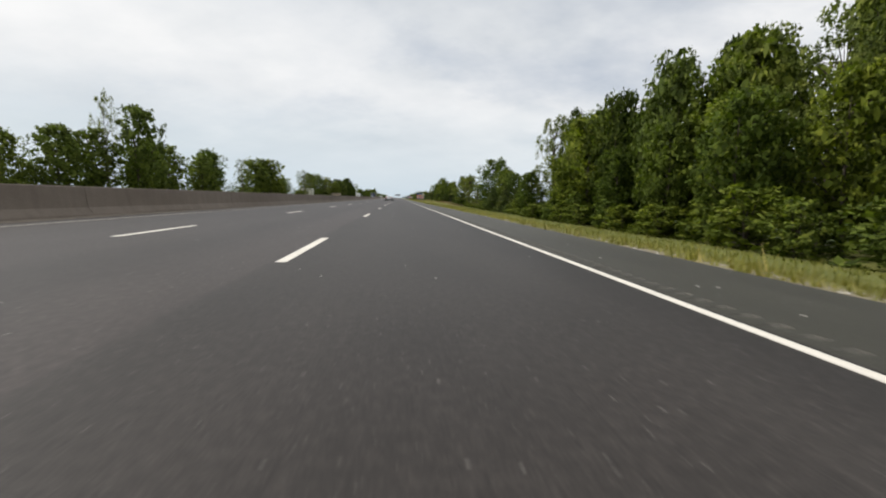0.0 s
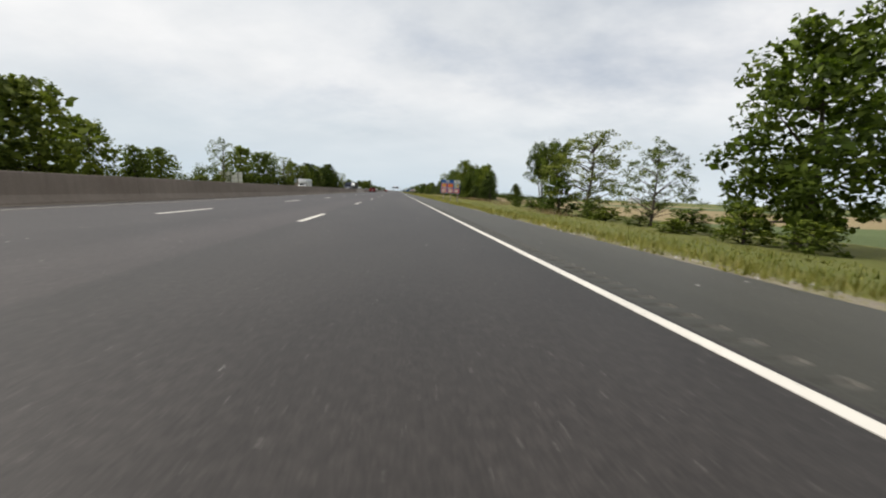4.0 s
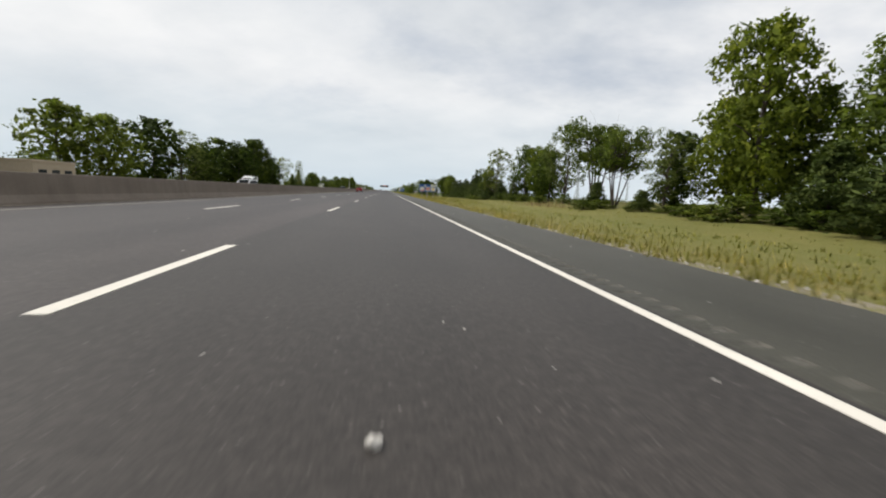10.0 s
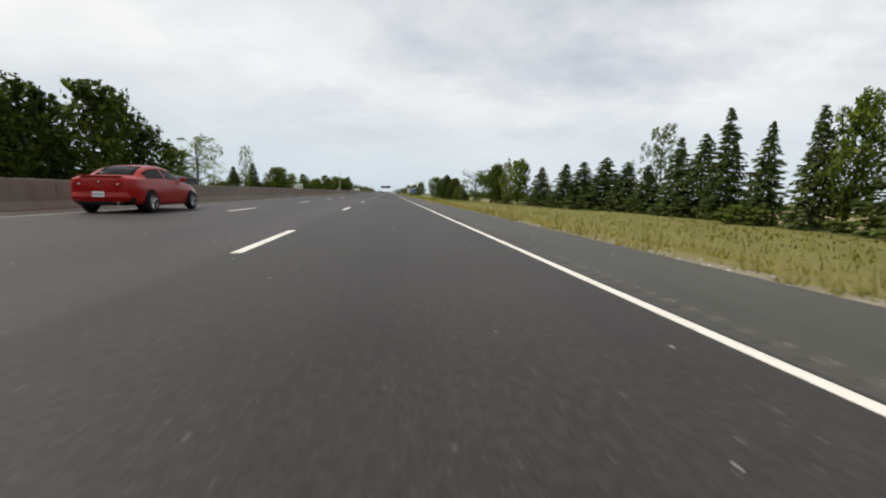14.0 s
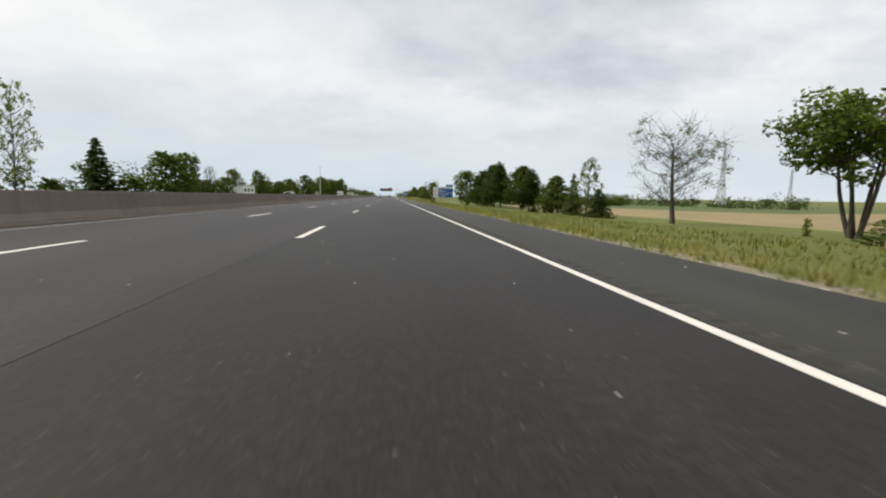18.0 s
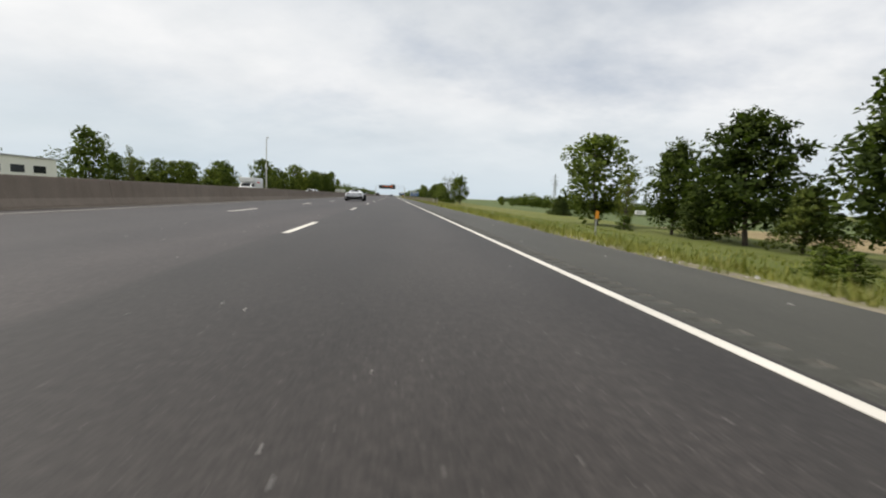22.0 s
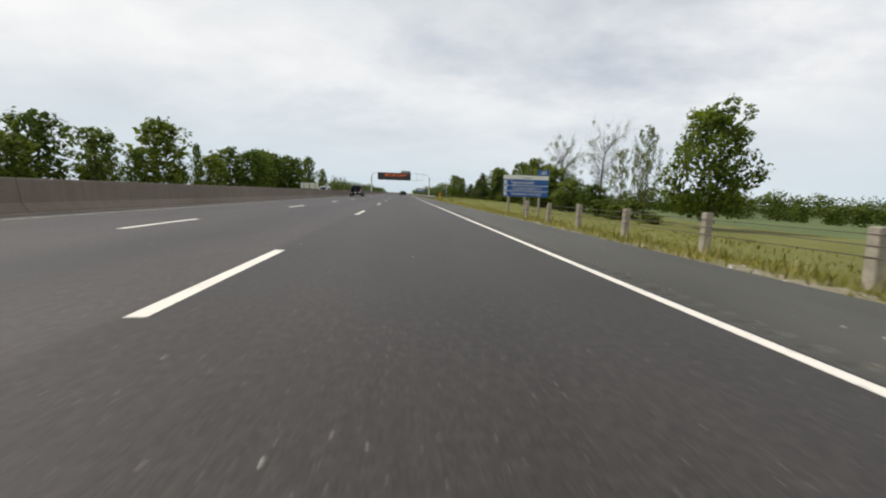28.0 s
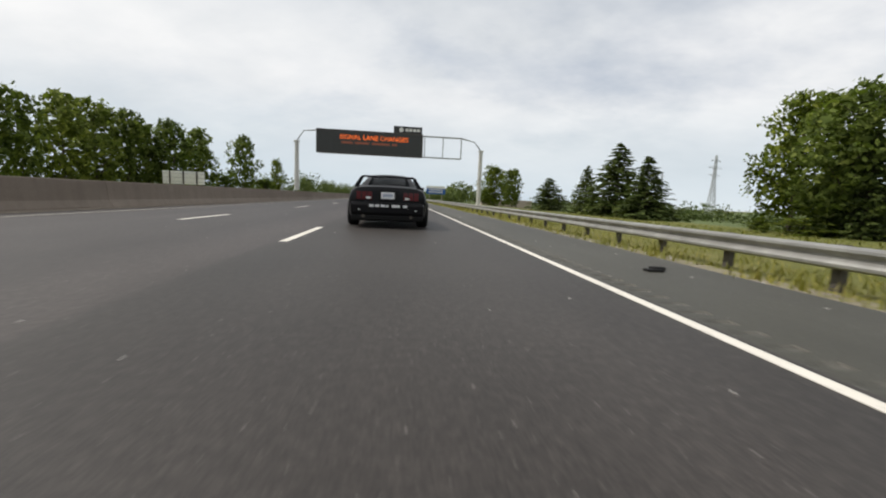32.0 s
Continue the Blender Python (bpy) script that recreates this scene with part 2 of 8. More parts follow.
def gravel_mat():
    m = Mat("shoulder_gravel", 0.95, 0, 0.3)
    p = m.place()
    v = m.n.new("ShaderNodeTexVoronoi")
    v.inputs["Scale"].default_value = 28
    m.l.new(p, v.inputs["Vector"])
    c = m.ramp(m.noise(0.8, 4, 0.6, p), (0.3, (0.24, 0.205, 0.150)), (0.7, (0.36, 0.31, 0.235)))
    c = m.mix(0.7, c, m.ramp(v.outputs["Distance"], (0.0, 1.25), (0.5, 0.55)), "MULTIPLY")
    c = m.mix(m.ramp(m.noise(2.2, 5, 0.7, p), (0.44, 0.0), (0.60, 0.8)), c, (0.165, 0.155, 0.070))
    return m.base(c).bump(v.outputs["Distance"], 0.6, 0.02).m


GRAVEL = gravel_mat()


def leaf_mat(name, dark, light, warm, through_c, var=0.35, dry=False):
    m = Mat(name, 0.8, 0, 0.12)
    isl = m.island()
    c = m.ramp(isl, (0.0, dark), (0.7, light), (1.0, warm))
    c = m.mix(1.0, c, m.ramp(m.each(), (0.0, (1 - var, 1 - var * 0.8, 1 - var)), (0.5, (1, 1, 1)), (1.0, (1 + var * 0.8, 1 + var * 0.55, 1 - var * 0.3))), "MULTIPLY")
    c = m.mix(1.0, c, m.ramp(m.noise(0.55, 3, 0.6), (0.32, (0.74, 0.78, 0.80)), (0.50, (1.0, 1.0, 1.0)), (0.68, (1.28, 1.20, 0.98))), "MULTIPLY")
    if dry:
        c = m.mix(1.0, c, m.along(*DRY), "MULTIPLY")
        c = m.mix(1.0, c, m.across(*LUSH), "MULTIPLY")
    m.base(c)
    t = m.n.new("ShaderNodeBsdfTranslucent")
    m.l.new(m.mix(1.0, c, through_c, "MULTIPLY"), t.inputs["Color"])
    s = m.n.new("ShaderNodeMixShader")
    s.inputs[0].default_value = 0.28
    m.l.new(m.b.outputs[0], s.inputs[1])
    m.l.new(t.outputs[0], s.inputs[2])
    m.l.new(s.outputs[0], m.n["Material Output"].inputs["Surface"])
    return m.m


LEAF = leaf_mat("broad_leaves", (0.029, 0.040, 0.008), (0.094, 0.128, 0.021), (0.160, 0.193, 0.037), (1.5, 1.7, 0.7))
LEAF_PALE = leaf_mat("thin_pale_leaves", (0.052, 0.070, 0.018), (0.126, 0.156, 0.042), (0.185, 0.210, 0.066), (1.4, 1.5, 0.8))
NEEDLE = leaf_mat("dark_needles", (0.037, 0.053, 0.014), (0.084, 0.112, 0.031), (0.135, 0.162, 0.048), (1.0, 1.1, 0.7), 0.28)
SHRUB = leaf_mat("shrub_leaves", (0.027, 0.040, 0.008), (0.102, 0.136, 0.024), (0.170, 0.200, 0.043), (1.4, 1.6, 0.7))
LEAF_LIGHT = leaf_mat("sunny_broad_leaves", (0.039, 0.054, 0.012), (0.111, 0.144, 0.032), (0.168, 0.198, 0.050), (1.4, 1.6, 0.8), 0.28)
LEAF_DARK = leaf_mat("shady_dark_leaves", (0.015, 0.024, 0.005), (0.050, 0.072, 0.013), (0.092, 0.118, 0.025), (1.3, 1.5, 0.7), 0.3)
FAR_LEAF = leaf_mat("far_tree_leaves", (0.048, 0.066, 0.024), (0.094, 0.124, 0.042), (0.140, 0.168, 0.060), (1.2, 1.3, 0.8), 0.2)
REED = leaf_mat("dry_reed", (0.17, 0.125, 0.075), (0.29, 0.22, 0.13), (0.38, 0.31, 0.19), (1.1, 1.0, 0.8), 0.2)
GRASS = leaf_mat("verge_grass_blades", (0.136, 0.150, 0.042), (0.188, 0.190, 0.063), (0.285, 0.256, 0.126), (1.2, 1.2, 0.7), 0.2, True)


def bark():
    m = Mat("rough_bark", 0.95, 0, 0.2)
    n = m.noise(9, 5, 0.7, m.scaled(m.co, (1, 1, 0.2)))
    return m.base(m.ramp(n, (0.3, (0.040, 0.032, 0.026)), (0.7, (0.115, 0.095, 0.078)))).bump(n, 0.7, 0.03).m


BARK = bark()


def plain(name, c, rough=0.5, metal=0.0, var=0.12, scale=4.0, spec=0.5):
    m = Mat(name, rough, metal, spec)
    n = m.noise(scale, 4, 0.6)
    lo = tuple(v * (1 - var) for v in c)
    hi = tuple(min(1.0, v * (1 + var)) for v in c)
    m.base(m.ramp(n, (0.3, lo), (0.7, hi)))
    m.rough(m.ramp(m.noise(scale * 2.5, 3, 0.5), (0.3, max(0.02, rough * 0.8)), (0.7, min(1.0, rough * 1.25))))
    return m.m


def car_paint(name, c, coat=1.0, rough=0.32, spec=0.5):
    m = Mat(name, rough, 0.0, spec)
    dust = m.ramp(m.noise(3.0, 4, 0.6), (0.45, 0.0), (0.75, 0.08 if min(c) > 0.1 else 0.01))
    m.base(m.mix(dust, c, (0.22, 0.20, 0.18)))
    m.b.inputs["Coat Weight"].default_value = coat
    m.b.inputs["Coat Roughness"].default_value = 0.06
    return m.m


def glass_dark(name="tinted_car_glass", c=(0.012, 0.014, 0.015)):
    m = Mat(name, 0.08, 0.0, 0.22)
    m.base(m.ramp(m.noise(2.0, 2, 0.5), (0.3, c), (0.7, tuple(v * 1.6 for v in c))))
    return m.m


RED = car_paint("dark_cherry_car_paint", (0.19, 0.004, 0.004), 0.22, 0.35, 0.10)
RED_BRIGHT = car_paint("red_car_paint", (0.27, 0.005, 0.004), 0.36, 0.3, 0.14)
DARK_RED = car_paint("dark_red_car_paint", (0.09, 0.005, 0.006), 0.5)
WHITE = car_paint("white_car_paint", (0.80, 0.80, 0.78))
SILVER = car_paint("silver_white_car_paint", (0.72, 0.73, 0.75), 1.0, 0.25)
BLACK = car_paint("black_car_paint", (0.0035, 0.0035, 0.0045), 0.22, 0.4, 0.10)
CHARCOAL = car_paint("black_pickup_paint", (0.004, 0.004, 0.006), 0.10, 0.45, 0.08)
NAVY = car_paint("navy_blue_lorry_paint", (0.012, 0.020, 0.060), 0.6, 0.35)
TARP = plain("weathered_dark_tarpaulin", (0.020, 0.026, 0.020), 0.75, 0, 0.35, 3.0, spec=0.25)
GREY_PAINT = car_paint("grey_car_paint", (0.22, 0.22, 0.22))
SILVER_GREY = car_paint("silver_grey_car_paint", (0.34, 0.34, 0.34))
GLASS = glass_dark()
PAINT_WORN = plain("worn_grey_road_paint", (0.27, 0.255, 0.225), 0.8, 0, 0.35, 9.0)
RUBBER = plain("tyre_rubber", (0.012, 0.012, 0.012), 0.85, spec=0.2)
BLACK_TRIM = plain("black_plastic_trim", (0.007, 0.007, 0.007), 0.6, spec=0.15)
CHROME = plain("bright_chrome", (0.75, 0.75, 0.75), 0.15, 1.0, 0.05)
ALLOY = plain("silver_alloy", (0.50, 0.50, 0.50), 0.35, 0.8, 0.08)
TAIL = plain("red_tail_lens", (0.34, 0.012, 0.010), 0.12)
TAIL_DARK = plain("smoked_tail_lens", (0.10, 0.010, 0.012), 0.12)
LAMP_CLEAR = plain("clear_lamp_lens", (0.72, 0.72, 0.70), 0.12)
PLATE = plain("plate_white", (0.70, 0.70, 0.70), 0.5)
PLATE_BAR = plain("plate_bar_blue", (0.34, 0.38, 0.46), 0.5)
ORANGE = plain("orange_decal", (0.72, 0.16, 0.02), 0.4)
STEEL = plain("galvanised_steel", (0.36, 0.37, 0.37), 0.55, 0.55, 0.18, 3.0)
RAIL_STEEL = plain("dull_weathered_rail", (0.27, 0.265, 0.25), 0.5, 0.5, 0.2, 2.0)
END_GREY = plain("grey_green_post", (0.21, 0.225, 0.195), 0.8, 0.0, 0.22, 5.0)
STEEL_DARK = plain("weathered_steel_post", (0.085, 0.075, 0.062), 0.8, 0.2, 0.25)
STUMP_DARK = plain("rotten_dark_timber", (0.035, 0.030, 0.022), 0.9, 0, 0.3, 8.0)
WOOD_GREY = plain("weathered_grey_wood", (0.27, 0.24, 0.195), 0.9, 0, 0.25, 7.0)
SIGN_BLUE = plain("sign_blue_sheeting", (0.010, 0.080, 0.300), 0.45, 0, 0.06)
SIGN_WHITE = plain("sign_white_sheeting", (0.70, 0.70, 0.66), 0.45, 0, 0.06)
SIGN_BACK = plain("sign_aluminium_back", (0.34, 0.34, 0.34), 0.5, 0.6)
LOGO_RED = plain("logo_red", (0.60, 0.030, 0.025), 0.45, 0, 0.06)
LOGO_ORANGE = plain("logo_orange_red", (0.70, 0.11, 0.02), 0.45, 0, 0.06)
LOGO_YELLOW = plain("logo_yellow", (0.78, 0.46, 0.03), 0.45, 0, 0.06)
LOGO_GREEN = plain("logo_dark_green", (0.05, 0.13, 0.08), 0.45, 0, 0.06)
SIGN_BLACK = plain("sign_black_lettering", (0.015, 0.015, 0.015), 0.5)
MARK_YELLOW = plain("marker_orange_yellow", (0.78, 0.30, 0.015), 0.45)
VMS_BLACK = plain("message_sign_dark_face", (0.030, 0.032, 0.030), 0.5)
# Steel lattice with the distance haze put into its pale colour.
PYLON_HAZY = plain("hazy_pale_lattice", (0.46, 0.48, 0.50), 0.6, 0.15)
POLE_GREY = plain("grey_painted_pole", (0.52, 0.51, 0.47), 0.6, 0.1)
TAR = plain("tar_crack_filler", (0.016, 0.015, 0.015), 0.6)
SAND = plain("road_sand", (0.20, 0.165, 0.125), 0.95, 0, 0.3, 6.0)
STONE = plain("loose_pale_stone", (0.42, 0.40, 0.37), 0.85, 0, 0.3, 30)
TRAILER_BLACK = plain("black_trailer_side", (0.007, 0.006, 0.007), 0.45, spec=0.12)
BRICK_TAN = plain("tan_wall", (0.36, 0.30, 0.24), 0.9)


def led_mat():
    m = Mat("amber_led", 0.5)
    m.base((0.5, 0.10, 0.01))
    m.b.inputs["Emission Color"].default_value = (1.0, 0.16, 0.012, 1)
    m.b.inputs["Emission Strength"].default_value = 0.9
    return m.m


LED = led_mat()
LED_DIM = plain("unlit_amber_led", (0.30, 0.085, 0.04), 0.5)


# ---------------------------------------------------------------- helpers
def mesh_of(name, bm, material, smooth=False):
    me = bpy.data.meshes.new(name)
    bm.normal_update()
    bm.to_mesh(me)
    bm.free()
    for k in (material if isinstance(material, (list, tuple)) else (material,)):
        me.materials.append(k)
    if smooth:
        me.shade_smooth()
    return me


def part(name, bm, material, parent=None, label="", smooth=False):
    ob = new(name, bm if isinstance(bm, bpy.types.Mesh) else mesh_of(name, bm, material, smooth))
    ob.parent = parent
    return tagged(ob, label)


def thing(name, label, category, group="", at=None, kind=""):
    ob = new(name)
    ob.empty_display_size = 0.3
    if at is not None:
        ob.matrix_basis = at
    return tagged(ob, label, category, group, kind)


def raw(name, verts, faces, material, smooth=False, normals=None):
    me = bpy.data.meshes.new(name)
    me.from_pydata(verts, [], faces)
    me.materials.append(material)
    if smooth:
        me.shade_smooth()
    me.update()
    if normals is not None:
        me.shade_smooth()
        me.normals_split_custom_set_from_vertices(normals)
    return me


def bx(bm, x0, x1, y0, y1, z0, z1, bev=0.0):
    g = bmesh.ops.create_cube(bm, size=1.0, matrix=Matrix.Translation(((x0 + x1) / 2, (y0 + y1) / 2, (z0 + z1) / 2)) @ Matrix.Diagonal((abs(x1 - x0), abs(y1 - y0), abs(z1 - z0), 1)))
    if bev:
        ed = {e for v in g["verts"] for e in v.link_edges}
        bmesh.ops.bevel(bm, geom=list(ed), offset=bev, segments=2, affect="EDGES", profile=0.5)
    return bm


def box(*a, bev=0.0):
    return bx(bmesh.new(), *a, bev=bev)


def rod(bm, p, q, r0, r1=None, seg=8, cap=True):
    p, q = Vector(p), Vector(q)
    r1 = r0 if r1 is None else r1
    d = q - p
    m = Matrix.Translation((p + q) / 2) @ d.to_track_quat("Z", "Y").to_matrix().to_4x4()
    bmesh.ops.create_cone(bm, cap_ends=cap, segments=seg, radius1=r0, radius2=r1, depth=d.length, matrix=m)
    return bm


def cyl(p, q, r0, r1=None, seg=12):
    return rod(bmesh.new(), p, q, r0, r1, seg)


def extrude_profile(pts, y0, y1):
    """A closed x-z profile drawn along y."""
    bm = bmesh.new()
    a = [bm.verts.new((x, y0, z)) for x, z in pts]
    b = [bm.verts.new((x, y1, z)) for x, z in pts]
    n = len(pts)
    for k in range(n):
        bm.faces.new((a[k], a[(k + 1) % n], b[(k + 1) % n], b[k]))
    bm.faces.new(a[::-1])
    bm.faces.new(b)
    bmesh.ops.recalc_face_normals(bm, faces=bm.faces[:])
    return bm


def words(text, size, material, thick=0.004):
    """Built-in lettering as a mesh standing in the x-z plane, facing -y, centred."""
    cu = bpy.data.curves.new("lettering", "FONT")
    cu.body, cu.size, cu.align_x, cu.align_y, cu.extrude = text, size, "CENTER", "CENTER", thick
    cu.resolution_u = 3
    tmp = bpy.data.objects.new("lettering", cu)
    scene.collection.objects.link(tmp)
    bpy.context.view_layer.update()
    me = bpy.data.meshes.new_from_object(tmp.evaluated_get(bpy.context.evaluated_depsgraph_get()))
    bpy.data.objects.remove(tmp)
    me.transform(Matrix.Rotation(radians(90), 4, "X"))
    me.materials.clear()
    me.materials.append(material)
    return me


def fall(x):
    """Drainage fall of the two left lanes towards the median wall."""
    return -0.015 * min(max(-3.75 - x, 0.0), 8.7)


VERGE_X, VERGE_Z = (1.95, 2.7, 5.0, 8.0, 26.0, 34.0), (-0.02, -0.07, -0.40, -0.92, -2.5, -2.8)
DITCH_Y = (-60, 160, 265, 330, 450, 480, 570, 640, 720, 880, 935, 965, 1030, 1200)
DITCH_DEEP = (1.0, 1.03, 0.62, 0.58, 0.46, 0.38, 0.70, 0.95, 1.0, 0.85, 0.45, 0.30, 0.35, 0.60)


def ditch(x, y):
    """How deep the verge falls at y: the bank is high in places and low in others; beyond the trees the fields lie level."""
    f = np.interp(y, DITCH_Y, DITCH_DEEP)
    near = np.clip((np.asarray(x) - 3.0) / 6.0, 0, 1)
    far = np.clip((np.asarray(x) - 36.0) / 24.0, 0, 1)
    return 1 + (f - 1) * near * (1 - far)


def crest(x, y):
    """A long low bank under the trees that hides the fields behind it."""
    w = np.interp(y, (318, 348, 425, 455), (0.0, 1.0, 1.0, 0.0))
    return w * np.interp(x, (20, 34, 46, 60, 110), (0.0, 1.2, 2.6, 1.3, 0.0))


def ground_z(x, y=None):
    if x > 1.9:
        z = float(np.interp(x, VERGE_X, VERGE_Z))
        return z if y is None else z * float(ditch(x, y)) + float(crest(x, y))
    return float(np.interp(-x, (27.0, 42.0, 60.0), (-0.06, -1.0, -1.2)))


def dip(x, y):
    """The low ground across the fields on the right, past the third sign."""
    a = min(max((x - 55) / 150, 0.0), 1.0)
    b = min(max((y - 640) / 130, 0.0), 1.0) * min(max((1400 - y) / 200, 0.0), 1.0)
    return 4.0 * a * a * (3 - 2 * a) * b


# ---------------------------------------------------------------- ground, road, barrier
Y0, Y1 = -60.0, 2400.0
OPPOSITE = -0.30                                       # level of the carriageway beyond the median wall


def build_ground():
    xs_l = [-3500, -1200, -500, -200, -120, -80, -60, -50, -42, -34, -27.0]
    xs_r = [1.96, 2.35, 2.7, 3.8, 5.0, 6.5, 8.0, 12.0, 18.0, 26.0, 30.0, 34.0, 40.0, 46.0, 58.0, 70.0, 110.0, 180.0, 300.0, 600.0, 1400.0, 3500.0]
    xs = xs_l + [-26.9, 1.95] + xs_r
    ys = [-600, -200] + [Y0 + 8.0 * k for k in range(160)] + [1300, 1500, 1800, 2200, 2800, 3400, 4600]
    rng = np.random.default_rng(5)
    verts, faces, mats = [], [], []
    for y in ys:
        for x in xs:
            if -27 < x < 1.96:
                z = -0.62
            else:
                z = ground_z(x, y)
                if x > 3.5 and y < 1250:
                    z += rng.uniform(-0.05, 0.05)
                z -= dip(x, y)
                if x > 60:
                    z += 1.2 * math.sin(x * 0.013 + y * 0.004) * min(1, (x - 60) / 200)
                elif x < -50:
                    z += 0.3 * math.sin(y * 0.03)
            verts.append((x, y, z))
    n = len(xs)
    for j in range(len(ys) - 1):
        for i in range(n - 1):
            a = j * n + i
            faces.append((a, a + 1, a + n + 1, a + n))
            x, y = (xs[i] + xs[i + 1]) / 2, (ys[j] + ys[j + 1]) / 2
            k = 1
            if 1.95 < x < 2.7:
                k = 0
            elif 47 < x < 600:
                k = 2 if (195 < y < 345 or 470 < y < 742) and x < 300 else 3
            mats.append(k)
    me = raw("ground", verts, faces, GRAVEL)
    for k in (VERGE, FIELD_TAN, FIELD_GREEN):
        me.materials.append(k)
    me.polygons.foreach_set("material_index", mats)
    return tagged(new("ground", me), "grassy roadside ground with a gravel edge, stubble and hay fields", "ground", kind="structure")


build_ground()

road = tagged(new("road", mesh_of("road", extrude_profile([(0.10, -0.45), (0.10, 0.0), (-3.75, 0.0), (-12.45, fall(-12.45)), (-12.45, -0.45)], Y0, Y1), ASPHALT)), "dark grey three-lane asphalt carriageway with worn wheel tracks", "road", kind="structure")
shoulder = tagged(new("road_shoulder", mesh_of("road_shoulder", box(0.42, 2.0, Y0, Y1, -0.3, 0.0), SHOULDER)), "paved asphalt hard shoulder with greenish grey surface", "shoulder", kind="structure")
tagged(new("opposite_road", mesh_of("opposite_road", box(-26.95, -13.15, Y0, Y1, -0.55, OPPOSITE), SHOULDER)), "asphalt carriageway beyond the concrete median wall", "road", kind="structure")


def rumble():
    """Milled ripples between the lane and the hard shoulder, one every quarter metre."""
    step = 0.248
    n = int((1075 - Y0) / step)
    prof = [(0.0, 0.0), (0.022, -0.011), (0.085, -0.013), (0.125, 0.0)]
    cols = (0.10, 0.15, 0.26, 0.345, 0.36)
    rng = np.random.default_rng(2)
    v, f, mats = [], [], []
    for k in range(n):
        y = Y0 + k * step
        dpt = rng.uniform(0.6, 1.3)
        for dy, z in prof:
            v += [(x, y + dy, z * dpt * d) for x, d in zip(cols, (0.0, 0.55, 0.9, 1.0, 0.0))]
    w = len(cols)
    for r in range(n * len(prof) - 1):
        for c in range(w - 1):
            a = r * w + c
            f.append((a, a + 1, a + w + 1, a + w))
            # the groove's outer end takes the paler, painted-light asphalt
            mats.append(1 if c in (2, 3) and r % 4 in (1, 2) else 0)
    v += [(0.36, Y0, 0), (0.42, Y0, 0), (0.42, Y1, 0), (0.36, Y1, 0), (0.10, Y0 + n * step, 0), (0.36, Y0 + n * step, 0), (0.36, Y1, 0), (0.10, Y1, 0)]
    m = len(v)
    f += [(m - 8, m - 7, m - 6, m - 5), (m - 4, m - 3, m - 2, m - 1)]
    ob = new("rumble_strip", raw("rumble_strip", v, f, SHOULDER))
    ob.data.materials.append(MILLED_LIT)
    ob.data.polygons.foreach_set("material_index", mats + [0, 0])
    ob.parent = shoulder
    tagged(ob, "milled rumble strip grooves beside the edge line", kind="stuff")


rumble()

edge_mesh = mesh_of("edge_line", box(-0.04, 0.055, Y0, Y1, 0.0, 0.005), PAINT)
worn_mesh = mesh_of("edge_line", box(-0.05, 0.05, Y0, Y1, 0.0, 0.005), PAINT_WORN)
for x, nm in ((-0.01, "edge_line"), (-11.1, "edge_line")):
    o = part(nm, edge_mesh if x > -1 else worn_mesh, PAINT, road, "solid white edge line" if x > -1 else "worn grey-white edge line")
    o.location = (x, 0, fall(x))
dash_mesh = mesh_of("lane_dash", box(-0.065, 0.065, 0, 3.0, 0.0, 0.006), PAINT)
for k in range(-2, 110):
    for x, off, step in ((-3.75, 5.04, 12.0), (-7.48, 8.07, 11.870)):
        o = part("lane_dash", dash_mesh, PAINT, road)
        o.location = (x, off + step * k, fall(x))
rest = bmesh.new()
for k in range(110, 180):
    for x in (-3.75, -7.45):
        bx(rest, x - 0.065, x + 0.065, 5.04 + 12 * k, 8.04 + 12 * k, fall(x), fall(x) + 0.006)
tagged(part("far_lane_dashes", rest, PAINT, road), kind="stuff")


def crack(points, half):
    bm = bmesh.new()
    rng = random.Random(len(points))
    last = None
    for x, y in points:
        w = half * rng.uniform(0.6, 1.5)
        pair = (bm.verts.new((x, y - w, fall(x) + 0.004)), bm.verts.new((x, y + w, fall(x) + 0.004)))
        if last:
            bm.faces.new((last[0], pair[0], pair[1], last[1]))
        last = pair
    return bm


rc = random.Random(4)
for cy, half, x0, x1 in ((688.6, 0.012, -10.5, 2.0), (686.2, 0.05, -10.0, 1.6), (96.0 + 60, 0.01, -3.6, -0.1), (330, 0.008, -10.5, -0.1)):
    pts, x, y = [], x0, cy
    while x < x1:
        pts.append((x, y))
        x += rc.uniform(0.12, 0.35)
        y += rc.uniform(-0.09, 0.09)
    part("tar_crack", crack(pts, half), TAR, road, "dark tar-filled crack across the lanes")

edge = []
yy = 470.0
while yy < 592:
    edge.append((-3.86 + rc.uniform(-0.03, 0.03), yy))
    yy += rc.uniform(0.5, 1.6)
ragged = bmesh.new()
prev = None
for x, y in edge:
    w = rc.uniform(0.002, 0.007)
    pair = (ragged.verts.new((x - w, y, 0.004)), ragged.verts.new((x + w, y, 0.004)))
    if prev and rc.random() < 0.7:
        ragged.faces.new((prev[0], prev[1], pair[1], pair[0]))
    prev = pair
part("paving_joint", ragged, TAR, road, "ragged dark joint between two asphalt lanes")


